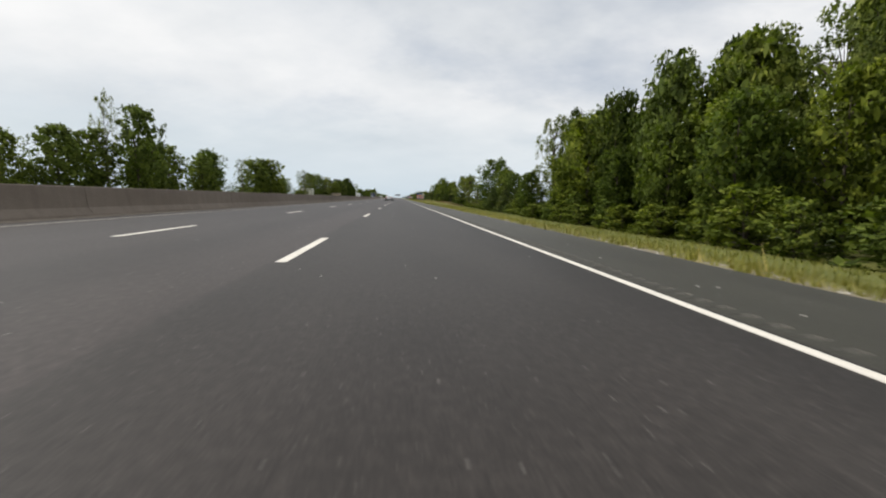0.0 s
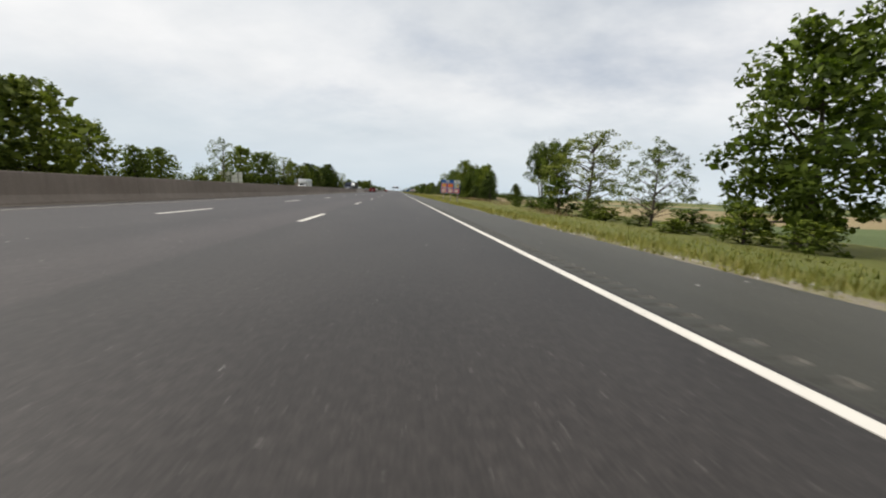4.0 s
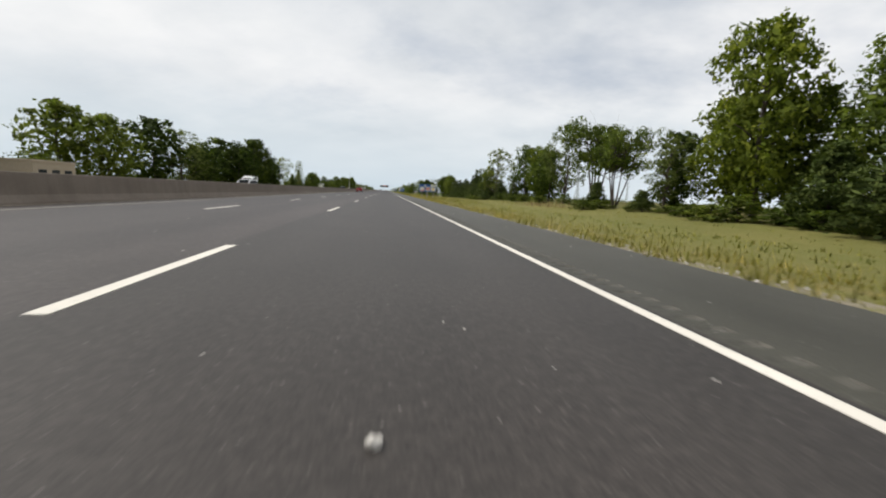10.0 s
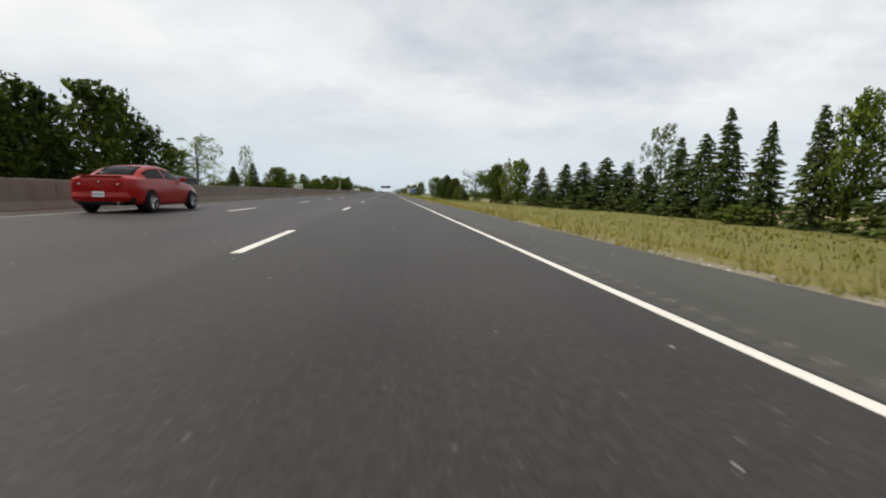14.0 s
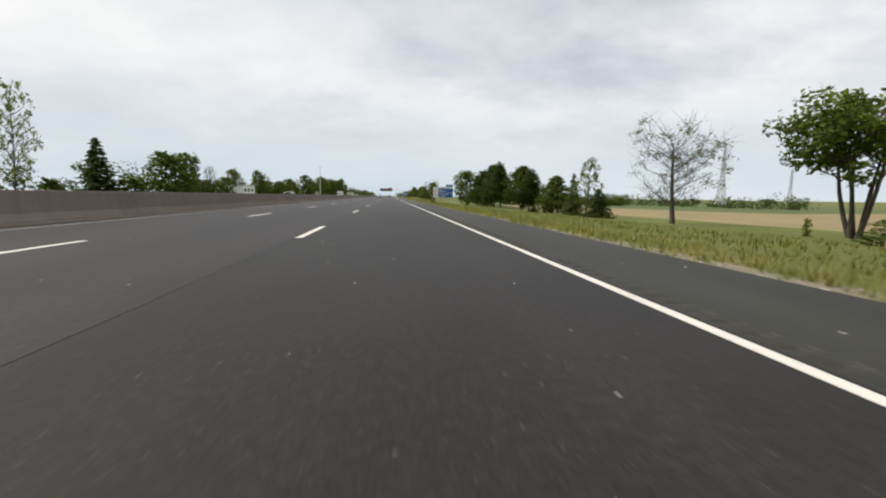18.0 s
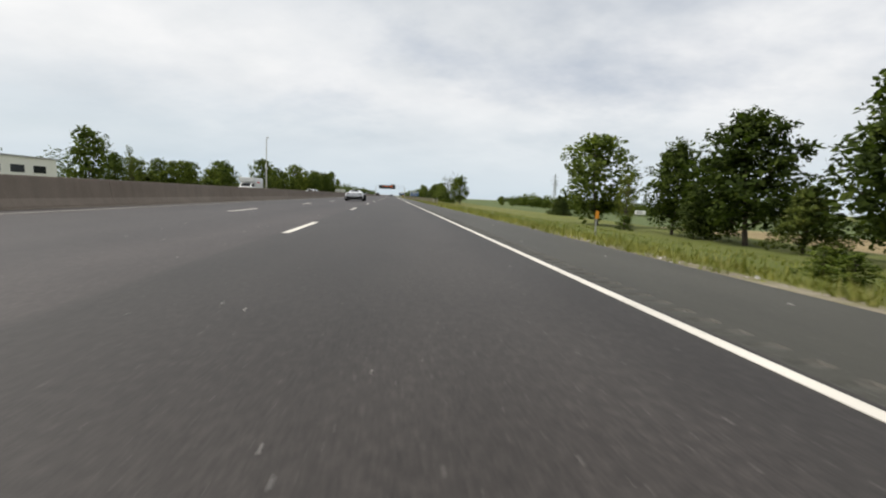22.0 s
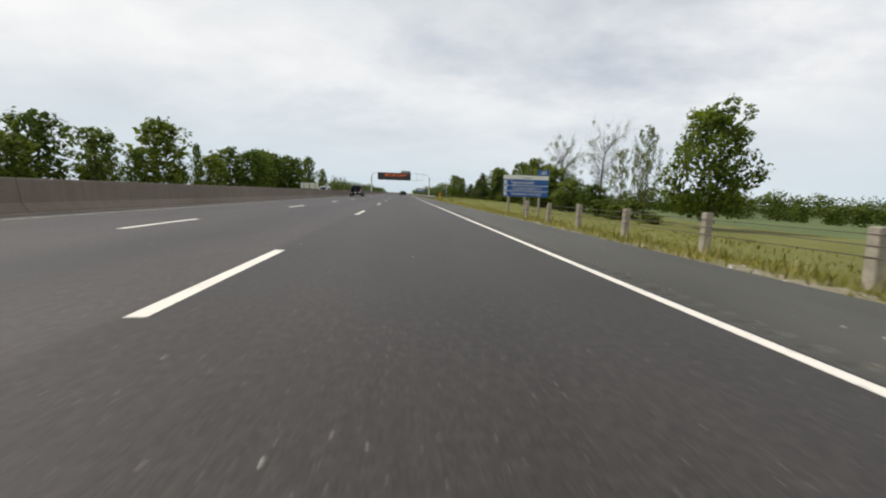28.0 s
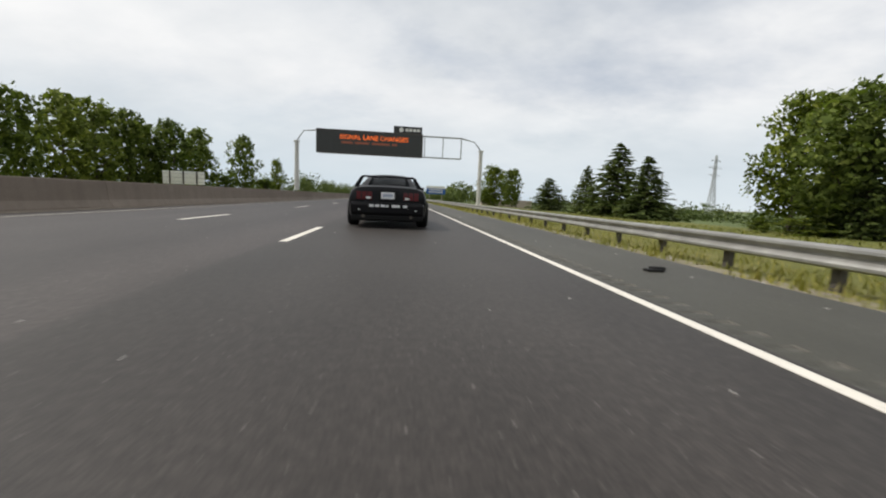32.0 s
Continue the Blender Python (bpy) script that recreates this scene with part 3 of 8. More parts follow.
def barrier():
    wall = thing("median_barrier", "stained brown-grey concrete median wall in long segments", "barrier", kind="structure")
    prof = [(-12.44, 0.0), (-12.46, 0.08), (-12.62, 0.30), (-12.70, 0.96), (-12.72, 0.98), (-12.90, 0.98), (-12.92, 0.96), (-13.00, 0.30), (-13.14, 0.08), (-13.16, 0.0)]
    seg = mesh_of("wall_segment", extrude_profile(prof, 0.012, 11.988), CONCRETE)
    pale = mesh_of("wall_segment", extrude_profile(prof, 0.012, 11.988), CONCRETE_PALE)
    for k in range(-5, 110):
        y = 12.0 * k + 3.0
        o = part("wall_segment", pale if k in (20, 21) else seg, None, wall)
        o.location = (0, y, fall(-12.45))
    far = part("wall_segment", extrude_profile(prof, 0, Y1 - 1323.0), CONCRETE, wall)
    far.location = (0, 1323.0, fall(-12.45))


barrier()


def sand_drift():
    """Sand and grit swept against the foot of the median wall."""
    rng = random.Random(31)
    v, f, k = [], [], 0
    y = Y0
    while y < 1300:
        w = 0.22 + 0.16 * math.sin(y * 0.11) * math.sin(y * 0.037 + 1) + rng.uniform(0, 0.12)
        v += [(-12.46, y, 0.03), (-12.44 + w * 0.4, y, 0.018), (-12.44 + w, y, 0.002)]
        if k:
            a = 3 * k - 3
            f += [(a, a + 1, a + 4, a + 3), (a + 1, a + 2, a + 5, a + 4)]
        k += 1
        y += rng.uniform(0.6, 1.8)
    v = [(x, y, z + fall(x)) for x, y, z in v]
    tagged(new("sand_drift", raw("sand_drift", v, f, SAND)), "pale sand and grit swept along the median wall", "sand", kind="stuff")


sand_drift()


def scatter_stones():
    rng = np.random.default_rng(11)
    v, f = [], []
    for count, xa, xb, ya, yb, s0, s1 in ((2600, -7.0, 0.0, -5, 1060, 0.006, 0.016), (5200, 1.98, 2.9, -5, 1060, 0.012, 0.045), (900, 0.5, 2.1, -5, 1060, 0.008, 0.02)):
        xs, ys, ss = rng.uniform(xa, xb, count), rng.uniform(ya, yb, count), rng.uniform(s0, s1, count)
        for x, y, s in zip(xs, ys, ss):
            a = len(v)
            z = fall(x) if x < 1.98 else ground_z(x)
            t = rng.uniform(0, 6.28)
            for k in range(3):
                v.append((x + s * math.cos(t + 2.1 * k), y + s * math.sin(t + 2.1 * k), z))
            v.append((x, y, z + s * 0.8))
            f += [(a, a + 1, a + 3), (a + 1, a + 2, a + 3), (a + 2, a, a + 3)]
    tagged(new("loose_gravel", raw("loose_gravel", v, f, STONE)), "loose pale stone chips on asphalt and gravel edge", "gravel", kind="stuff")


scatter_stones()
# a strip of blown tyre tread on the hard shoulder
tread = bmesh.new()
bx(tread, -0.12, 0.1, -0.07, 0.05, 0.0, 0.03, 0.01)
bx(tread, -0.03, 0.15, -0.01, 0.08, 0.015, 0.05, 0.012)
o = tagged(new("tyre_scrap", mesh_of("tyre_scrap", tread, RUBBER)), "torn black tyre scrap lying on the shoulder", "debris")
o.location = (1.12, 963.2, 0)

litter = bmesh.new()
bmesh.ops.create_icosphere(litter, subdivisions=2, radius=0.028)
rl = random.Random(3)
for v in litter.verts:
    v.co = v.co * rl.uniform(0.7, 1.15)
    v.co.z = max(v.co.z * 0.7, -0.014) + 0.014
o = tagged(new("crumpled_litter", mesh_of("crumpled_litter", litter, STONE)), "crumpled pale paper litter lying on asphalt", "litter")
o.location = (-1.84, 315.70, 0)

strap = bmesh.new()
last = None
for k in range(14):
    y = 286.7 + 0.07 * k
    x = 0.55 + 0.03 * math.sin(k * 0.9) + rl.uniform(-0.01, 0.01)
    w = rl.uniform(0.002, 0.0045)
    pair = (strap.verts.new((x - w, y, 0.004)), strap.verts.new((x, y, 0.010)), strap.verts.new((x + w, y, 0.004)))
    if last and k not in (5, 9):
        strap.faces.new((last[0], last[1], pair[1], pair[0]))
        strap.faces.new((last[1], last[2], pair[2], pair[1]))
    last = pair
tagged(new("torn_strap", mesh_of("torn_strap", strap, PLATE)), "torn white plastic strap lying on the shoulder", "litter")


# ---------------------------------------------------------------- trees
def limb(v, f, pts, radii, sides=6):
    """A bent tapered tube through pts."""
    start = len(v)
    for k, (p, r) in enumerate(zip(pts, radii)):
        d = (pts[min(k + 1, len(pts) - 1)] - pts[max(k - 1, 0)])
        d = d / (np.linalg.norm(d) + 1e-9)
        a = np.cross(d, (0.31, 0.95, 0.1))
        a = a / (np.linalg.norm(a) + 1e-9)
        b = np.cross(d, a)
        for s in range(sides):
            t = 2 * math.pi * s / sides
            v.append(tuple(p + r * (a * math.cos(t) + b * math.sin(t))))
    for k in range(len(pts) - 1):
        for s in range(sides):
            i, j = start + k * sides + s, start + k * sides + (s + 1) % sides
            f.append((i, j, j + sides, i + sides))


def bend(p, q, rng, n=4, sag=0.12):
    p, q = np.array(p, float), np.array(q, float)
    ln = np.linalg.norm(q - p)
    off = rng.normal(0, sag * ln, 3) * (1, 1, 0.4)
    return [p + (q - p) * t + off * math.sin(math.pi * t) * 0.6 for t in np.linspace(0, 1, n)]


def cards(centres, size, rng, out, up=0.35, thin=0.55, along=None):
    """One pointed leaf spray per centre, turned towards out, with the soft normal of the clump that it belongs to."""
    n = len(centres)
    a = rng.normal(0, 1, (n, 3)) * (1, 1, 1 - up) if along is None else along
    a = a / (np.linalg.norm(a, axis=1)[:, None] + 1e-9)
    b = np.cross(a, rng.normal(0, 1, (n, 3)))
    b /= np.linalg.norm(b, axis=1)[:, None] + 1e-9
    face = np.cross(a, b)
    b = np.where((face * out).sum(1)[:, None] < 0, -b, b)
    face = np.cross(a, b)
    s = size * rng.uniform(0.6, 1.4, (n, 1))
    v = np.stack((centres - a * s, centres - b * s * thin, centres + a * s, centres + b * s * thin), 1).reshape(-1, 3)
    soft = out * 0.75 + face * 0.45
    soft /= np.linalg.norm(soft, axis=1)[:, None] + 1e-9
    return v, np.arange(4 * n).reshape(-1, 4), np.repeat(soft, 4, 0)


def lobed(rng, h, w, low, shape, lobes, twigs, fat=1.0):
    """Leaf clumps of an uneven crown: large lobes on a wandering envelope, each a handful of smaller clumps."""
    ph = rng.uniform(0, 6.28, 4)
    skew = rng.normal(0, 0.05 * w, 2)
    big, small = [], []
    for k in range(lobes):
        t = (k + rng.uniform(0.1, 0.9)) / lobes
        if shape == "round":
            env = math.sin(math.pi * (0.17 + 0.76 * t)) ** 0.75
        elif shape == "egg":
            env = min(1.0, 0.55 + 1.9 * t) * (1 - t) ** 0.62 * 1.12
        elif shape == "dome":
            env = math.sqrt(max(0.05, 1 - (0.92 * t) ** 2))
        else:
            env = (1 - t) ** 0.85 * rng.uniform(0.75, 1.15) + 0.06
        az = 2.4 * k + rng.uniform(-0.5, 0.5)
        lump = 1 + 0.20 * math.sin(2 * az + ph[0] + 3 * t) + 0.13 * math.sin(3 * az + ph[1] - 4 * t)
        reach = w / 2 * env * lump * (rng.uniform(0.62, 0.86) if k % 4 else rng.uniform(0.1, 0.45))
        z = h * (low + (1 - low) * (0.05 + 0.88 * t)) + rng.normal(0, 0.02 * h)
        p = np.array((reach * math.cos(az) + skew[0] * t, reach * math.sin(az) + skew[1] * t, z))
        r = fat * w * rng.uniform(0.12, 0.19) * (0.62 + 0.38 * env)
        big.append((p, r))
        for _ in range(twigs):
            d = rng.normal(0, 1, 3) + np.array((math.cos(az), math.sin(az), 0.5)) * 0.55
            d /= np.linalg.norm(d)
            small.append((p + d * r * rng.uniform(0.55, 1.0) * (1, 1, 0.72), r * rng.uniform(0.36, 0.58)))
    return big, small


def foliage(rng, cl, count, size, gap=0.45, heart=None, flat=0.78):
    per = max(4, count // len(cl))
    cs, out = [], []
    for p, r in cl:
        d = rng.normal(0, 1, (per, 3))
        d /= np.linalg.norm(d, axis=1)[:, None]
        rad = r * rng.uniform(gap, 1.12, (per, 1)) ** 0.6
        cs.append(p + d * rad * (1, 1, flat))
        o = d
        if heart is not None:
            c = p - heart
            c = c / (np.linalg.norm(c) + 1e-9)
            o = d * 0.6 + c * 0.75
        out.append(o / (np.linalg.norm(o, axis=1)[:, None] + 1e-9))
    return cards(np.concatenate(cs), size, rng, np.concatenate(out))


SIZE = {}


def make_tree(kind, seed, count, size):
    """A prototype about 10 m high and 7 m wide, as trunk, branches and crown under one Empty at its foot."""
    rng = np.random.default_rng(seed)
    h, w = 10.0, 7.0
    info = {
        "d": ("deciduous_tree", "leafy green deciduous tree standing in roadside grass", "tree", LEAF),
        "D": ("tall_tree", "tall leafy green deciduous tree standing in roadside grass", "tree", LEAF),
        "l": ("sunny_tree", "yellow-green deciduous tree with a full rounded crown", "tree", LEAF_LIGHT),
        "k": ("dark_tree", "dark green deciduous tree with a dense crown", "tree", LEAF_DARK),
        "a": ("thin_crowned_tree", "tall thin-crowned deciduous tree with pale leaves and open gaps", "tree", LEAF_PALE),
        "m": ("multi_stem_tree", "multi-stemmed tree with bare lower stems and a high leafy crown", "tree", LEAF),
        "t": ("sparse_tree", "nearly bare tree with thin spreading twigs and few leaves", "tree", LEAF_PALE),
        "s": ("spruce_tree", "dark pointed spruce tree with drooping tiers of needles", "tree", NEEDLE),
        "y": ("young_maple_tree", "young green maple tree with a rounded crown on a bare trunk", "tree", LEAF_DARK),
        "o": ("open_pine_tree", "dark pine tree with layered limbs and open gaps", "tree", NEEDLE),
        "p": ("pine_tree", "dark bushy pine tree with ragged crown", "tree", NEEDLE),
        "b": ("shrub", "low rounded green shrub growing in rough grass", "shrub", SHRUB),
    }[kind]
    root = thing(info[0], info[1], info[2], "roadside trees")
    tv, tf, bv, bf = [], [], [], []
    Z = np.array
    if kind == "s":
        limb(tv, tf, [Z((0, 0, 0)), Z((0.03, 0, 5)), Z((0, 0.02, 10.0))], [0.17, 0.1, 0.012])
        cs, dirs, out = [], [], []
        z = 0.35
        while z < 9.75:
            full = (1 - z / 10.0) ** 0.92 * 2.75 + 0.10
            arms = 9 if z < 6 else 7 if z < 8.5 else 5
            turn = rng.uniform(0, 6.28)
            for j in range(arms):
                t = turn + 6.283 * j / arms + rng.uniform(-0.25, 0.25)
                reach = full * rng.uniform(0.50, 1.12)
                droop = 0.30 - 0.42 * z / 10
                p = Z((0, 0, z + rng.uniform(-0.16, 0.16)))
                d = Z((math.cos(t), math.sin(t), 0.0))
                mid = p + d * reach * 0.6 - Z((0, 0, droop * reach * 0.55))
                q = p + d * reach - Z((0, 0, droop * reach * 0.72))
                limb(bv, bf, [p, mid, q], [0.035, 0.02, 0.006], 3)
                m = max(4, int(count / 225 * (0.30 + reach / 1.4)))
                u = rng.uniform(0.10, 1.0, (m, 1)) ** 0.8
                on = np.where(u < 0.6, p + (mid - p) * u / 0.6, mid + (q - mid) * (u - 0.6) / 0.4)
                side = Z((-d[1], d[0], 0.0)) * rng.choice((-1, 1), (m, 1)) * rng.uniform(0.2, 1.0, (m, 1))
                way = d * 0.7 + side - Z((0, 0, 1)) * rng.uniform(-0.15, 0.95, (m, 1))
                cs.append(on + way * 0.10 * (0.4 + reach / 2) * rng.uniform(0.3, 1.6, (m, 1)))
                dirs.append(way)
                out.append(np.tile(d * 0.8 + Z((0, 0, 0.45)), (m, 1)))
            z += rng.uniform(0.19, 0.30)
        c = np.concatenate(cs)
        v, f, nn = cards(c, size, rng, np.concatenate(out), thin=0.36, along=np.concatenate(dirs))
    elif kind == "o":
        limb(tv, tf, [Z((0, 0, 0)), Z((0.06, 0.03, 5)), Z((0, 0.02, 9.8))], [0.19, 0.12, 0.02])
        cl, z = [], 1.0
        while z < 9.5:
            reach = (1 - z / 10.2) ** 1.05 * 3.6 + 0.12
            turn = rng.uniform(0, 6.28)
            for j in range(5 if z < 8 else 4):
                t = turn + 1.26 * j + rng.uniform(-0.35, 0.35)
                ln = reach * rng.uniform(0.45, 1.1)
                p = Z((0, 0, z + rng.uniform(-0.15, 0.15)))
                q = p + Z((ln * math.cos(t), ln * math.sin(t), ln * rng.uniform(0.0, 0.32) - 0.15))
                mid = bend(p, q, rng, 4, 0.05)
                limb(bv, bf, mid, [0.05, 0.035, 0.02, 0.007], 4)
                for u in (0.45, 0.7, 0.88, 1.0):
                    cl.append((p + (q - p) * u + rng.normal(0, 0.10, 3), rng.uniform(0.22, 0.36) * (0.55 + 0.2 * ln)))
            z += rng.uniform(0.42, 0.70)
        cl.append((Z((0, 0, 9.75)), 0.16))
        v, f, nn = foliage(rng, cl, count, size, 0.15, flat=0.5)
    elif kind in "tm":
        cl = []
        stems = 1 if kind == "t" else 5
        for k in range(stems):
            t0 = 6.28 * k / stems + rng.uniform(-0.4, 0.4)
            lean = 0.2 if kind == "t" else rng.uniform(1.0, 2.2)
            top = Z((lean * math.cos(t0), lean * math.sin(t0), 7.0 if kind == "t" else rng.uniform(6.2, 8.2)))
            base = Z((0.22 * math.cos(t0), 0.22 * math.sin(t0), 0)) * (0 if kind == "t" else 1)
            pts = bend(base, top, rng, 6, 0.05)
            limb(tv, tf, pts, np.linspace(0.17 if kind == "t" else 0.13, 0.03, 6))
            for j in range(48 if kind == "t" else 11):
                u = rng.uniform(0.22 if kind == "t" else 0.42, 1.0)
                i = min(4, int(u * 5))
                p = pts[i] + (pts[i + 1] - pts[i]) * (u * 5 - i)
                t = rng.uniform(0, 6.28)
                ln = rng.uniform(1.4, 3.2) * (1.25 - 0.6 * u if kind == "m" else 0.85 + 0.15 * u)
                q = p + Z((ln * math.cos(t), ln * math.sin(t), ln * rng.uniform(0.3, 0.9) * (1.3 if kind == "t" else 1.0)))
                mid = bend(p, q, rng, 4, 0.10)
                limb(bv, bf, mid, [0.05, 0.035, 0.02, 0.007] if kind == "m" else [0.032, 0.022, 0.013, 0.005], 4)
                cl.append((q, rng.uniform(0.65, 1.15) if kind == "m" else rng.uniform(0.3, 0.6)))
                for s in range(11 if kind == "t" else 4):
                    g = mid[rng.integers(1, 4)]
                    e = g + rng.normal(0, 0.6, 3) + Z((0, 0, 0.65 if kind == "t" else 0.35))
                    limb(bv, bf, [g, (g + e) / 2 + rng.normal(0, 0.07, 3), e], [0.013, 0.009, 0.004], 3)
        v, f, nn = foliage(rng, cl, count, size, 0.2, Z((0, 0, 6.0)))
    else:
        low, shape, lobes, twigs, fat = {
            "d": (rng.uniform(0.03, 0.10), "round", 44, 5, 1.22), "D": (rng.uniform(0.04, 0.10), "round", 60, 5, 1.12), "l": (rng.uniform(0.03, 0.10), "round", 44, 5, 1.22),
            "k": (rng.uniform(0.0, 0.05), "round", 46, 5, 1.28), "a": (0.15, "round", 46, 6, 0.80), "y": (0.13, "egg", 64, 5, 1.36), "p": (0.05, "cone", 46, 4, 1.15), "b": (0.0, "dome", 24, 4, 1.25),
        }[kind]
        cl, small = lobed(rng, h, w, low, shape, lobes, twigs, fat)
        forks = 1 if kind != "b" else 3
        for k in range(forks):
            pts = bend((0, 0, 0), (rng.normal(0, 0.35), rng.normal(0, 0.35), h * 0.82), rng, 6, 0.03)
            limb(tv, tf, pts, np.array((0.24, 0.19, 0.15, 0.11, 0.07, 0.03)) * (1 if kind in "dD" else 0.75))
        order = rng.permutation(len(cl))[: 46 if kind == "a" else 14]
        for i in order:
            q = cl[i][0]
            z = min(max(0.12 * h, q[2] - np.hypot(q[0], q[1]) * rng.uniform(0.5, 0.9)), 0.75 * h)
            p = Z((0, 0, z)) + (pts[-1] - pts[0]) * (z / h) * (1, 1, 0)
            limb(bv, bf, bend(p, q, rng, 4, 0.08), [0.085, 0.06, 0.035, 0.012] if kind != "a" else [0.06, 0.04, 0.024, 0.008], 4)
        heart = Z((0, 0, h * (0.40 if kind != "b" else 0.25)))
        v, f, nn = foliage(rng, small, count, size, 0.12, heart, 0.8)
        if kind in "dlkpDyb":                                    # leaves deep inside the crown
            v2, f2, n2 = foliage(rng, [(p * (0.85, 0.85, 1), r) for p, r in cl], count // 4, size * 1.9, 0.05, heart)
            f = np.concatenate((f, f2 + len(v)))
            v, nn = np.concatenate((v, v2)), np.concatenate((nn, n2))
    v[:, 2] = np.maximum(v[:, 2], 0.02)
    part("trunk", raw("trunk", tv, tf, BARK, True), BARK, root, "rough grey-brown bark")
    tagged(part("branchwork", raw("branchwork", bv, bf, BARK, True), BARK, root), kind="stuff")
    part("crown", raw("crown", v.tolist(), f.tolist(), info[3], normals=nn.tolist()), info[3], root)
    top, wide = float(np.percentile(v[:, 2], 99.7)), float(np.percentile(np.hypot(v[:, 0], v[:, 1]), 97)) * 2
    if kind == "t":
        bz = np.array(bv)
        top, wide = float(np.percentile(bz[:, 2], 99.5)), float(np.percentile(np.hypot(bz[:, 0], bz[:, 1]), 97)) * 2
    SIZE[root] = (top, wide)
    return root



RIGHT, LEFT = [], []
RIGHT += [
    ("b", 22.2, 61.3, 3.5, 4.4), ("a", 32.4, 106.7, 9.6, 5.8), ("d", 35.3, 138.3, 13.2, 8.0), ("d", 35.2, 147.4, 15.4, 10.5),
    ("d", 34.3, 161.5, 19.9, 15.1), ("a", 31.2, 178.6, 11.3, 9.0), ("a", 30.4, 196.8, 14.5, 15.2), ("b", 27.9, 202.1, 7.0, 8.6),
    ("m", 34.1, 222.5, 16.3, 8.1), ("m", 33.9, 227.0, 17.2, 8.3), ("b", 32.9, 247.7, 2.8, 2.7), ("p", 38.9, 267.8, 7.6, 7.4),
    ("o", 35.0, 291.0, 8.2, 6.0), ("p", 30.5, 301.2, 7.2, 7.6), ("d", 39.0, 308.8, 14.0, 6.0), ("p", 33.9, 312.2, 4.7, 3.7),
    ("d", 37.7, 313.2, 17.0, 9.0), ("b", 28.0, 315.9, 4.8, 3.8),
]
RIGHT += [
    ("d", 35.3, 319.2, 15.9, 8.4), ("a", 36.1, 329.6, 18.1, 5.5), ("d", 34.3, 332.9, 17.7, 7.2), ("d", 32.5, 335.1, 12.9, 6.9),
    ("p", 29.0, 335.9, 8.1, 7.7), ("p", 32.2, 342.9, 8.8, 6.2), ("b", 29.6, 348.2, 4.2, 4.6), ("d", 34.7, 351.8, 21.5, 11.7),
    ("p", 30.9, 364.4, 4.7, 4.1), ("a", 34.2, 365.0, 13.0, 8.0), ("m", 33.2, 375.3, 14.4, 8.6), ("p", 31.9, 378.9, 6.4, 4.2),
    ("m", 36.4, 388.4, 17.9, 12.8), ("a", 35.2, 398.8, 19.0, 9.6), ("d", 34.8, 406.0, 14.6, 8.5), ("d", 34.3, 410.3, 14.1, 5.0),
    ("d", 36.5, 418.0, 16.4, 7.9), ("s", 31.2, 421.6, 7.4, 3.9),
]
RIGHT += [
    ("d", 35.2, 423.0, 17.1, 8.7), ("s", 30.7, 427.5, 3.4, 2.0), ("s", 30.0, 429.9, 7.7, 3.7), ("s", 32.2, 434.7, 6.5, 3.3),
    ("a", 33.8, 446.6, 18.3, 11.3), ("s", 32.8, 453.4, 12.6, 7.6), ("d", 31.9, 458.8, 11.8, 4.0), ("s", 31.3, 460.7, 11.0, 3.1),
    ("s", 31.9, 466.0, 10.7, 3.3), ("s", 31.6, 469.7, 12.6, 3.4), ("s", 32.5, 474.5, 10.8, 4.4), ("s", 31.6, 477.3, 10.7, 3.7),
    ("s", 32.2, 483.6, 8.1, 4.2), ("a", 36.9, 488.4, 14.4, 6.2), ("s", 32.0, 488.7, 8.8, 4.6), ("s", 32.2, 494.7, 9.9, 6.0),
    ("s", 30.5, 498.9, 9.4, 5.5), ("s", 30.0, 505.6, 9.4, 5.5),
]
RIGHT += [
    ("s", 32.2, 523.0, 10.0, 6.2), ("d", 31.9, 538.7, 13.0, 8.7), ("b", 31.1, 546.4, 3.2, 3.5), ("a", 31.6, 547.4, 12.9, 4.3),
    ("a", 32.9, 553.3, 14.5, 4.7), ("k", 31.9, 559.6, 13.1, 7.2), ("d", 34.2, 568.3, 12.2, 6.8), ("b", 29.9, 577.1, 2.2, 0.8),
    ("m", 34.3, 577.2, 12.6, 11.6), ("t", 33.0, 596.8, 13.6, 11.7), ("s", 31.1, 612.1, 5.0, 3.6), ("a", 31.3, 616.9, 10.3, 4.6),
    ("s", 32.1, 623.7, 8.0, 3.3), ("p", 32.2, 631.2, 8.0, 7.8), ("d", 32.5, 635.2, 7.0, 5.9), ("s", 29.4, 637.7, 2.0, 1.8),
    ("y", 31.5, 647.0, 10.0, 7.4), ("y", 35.1, 664.3, 12.3, 8.7),
]
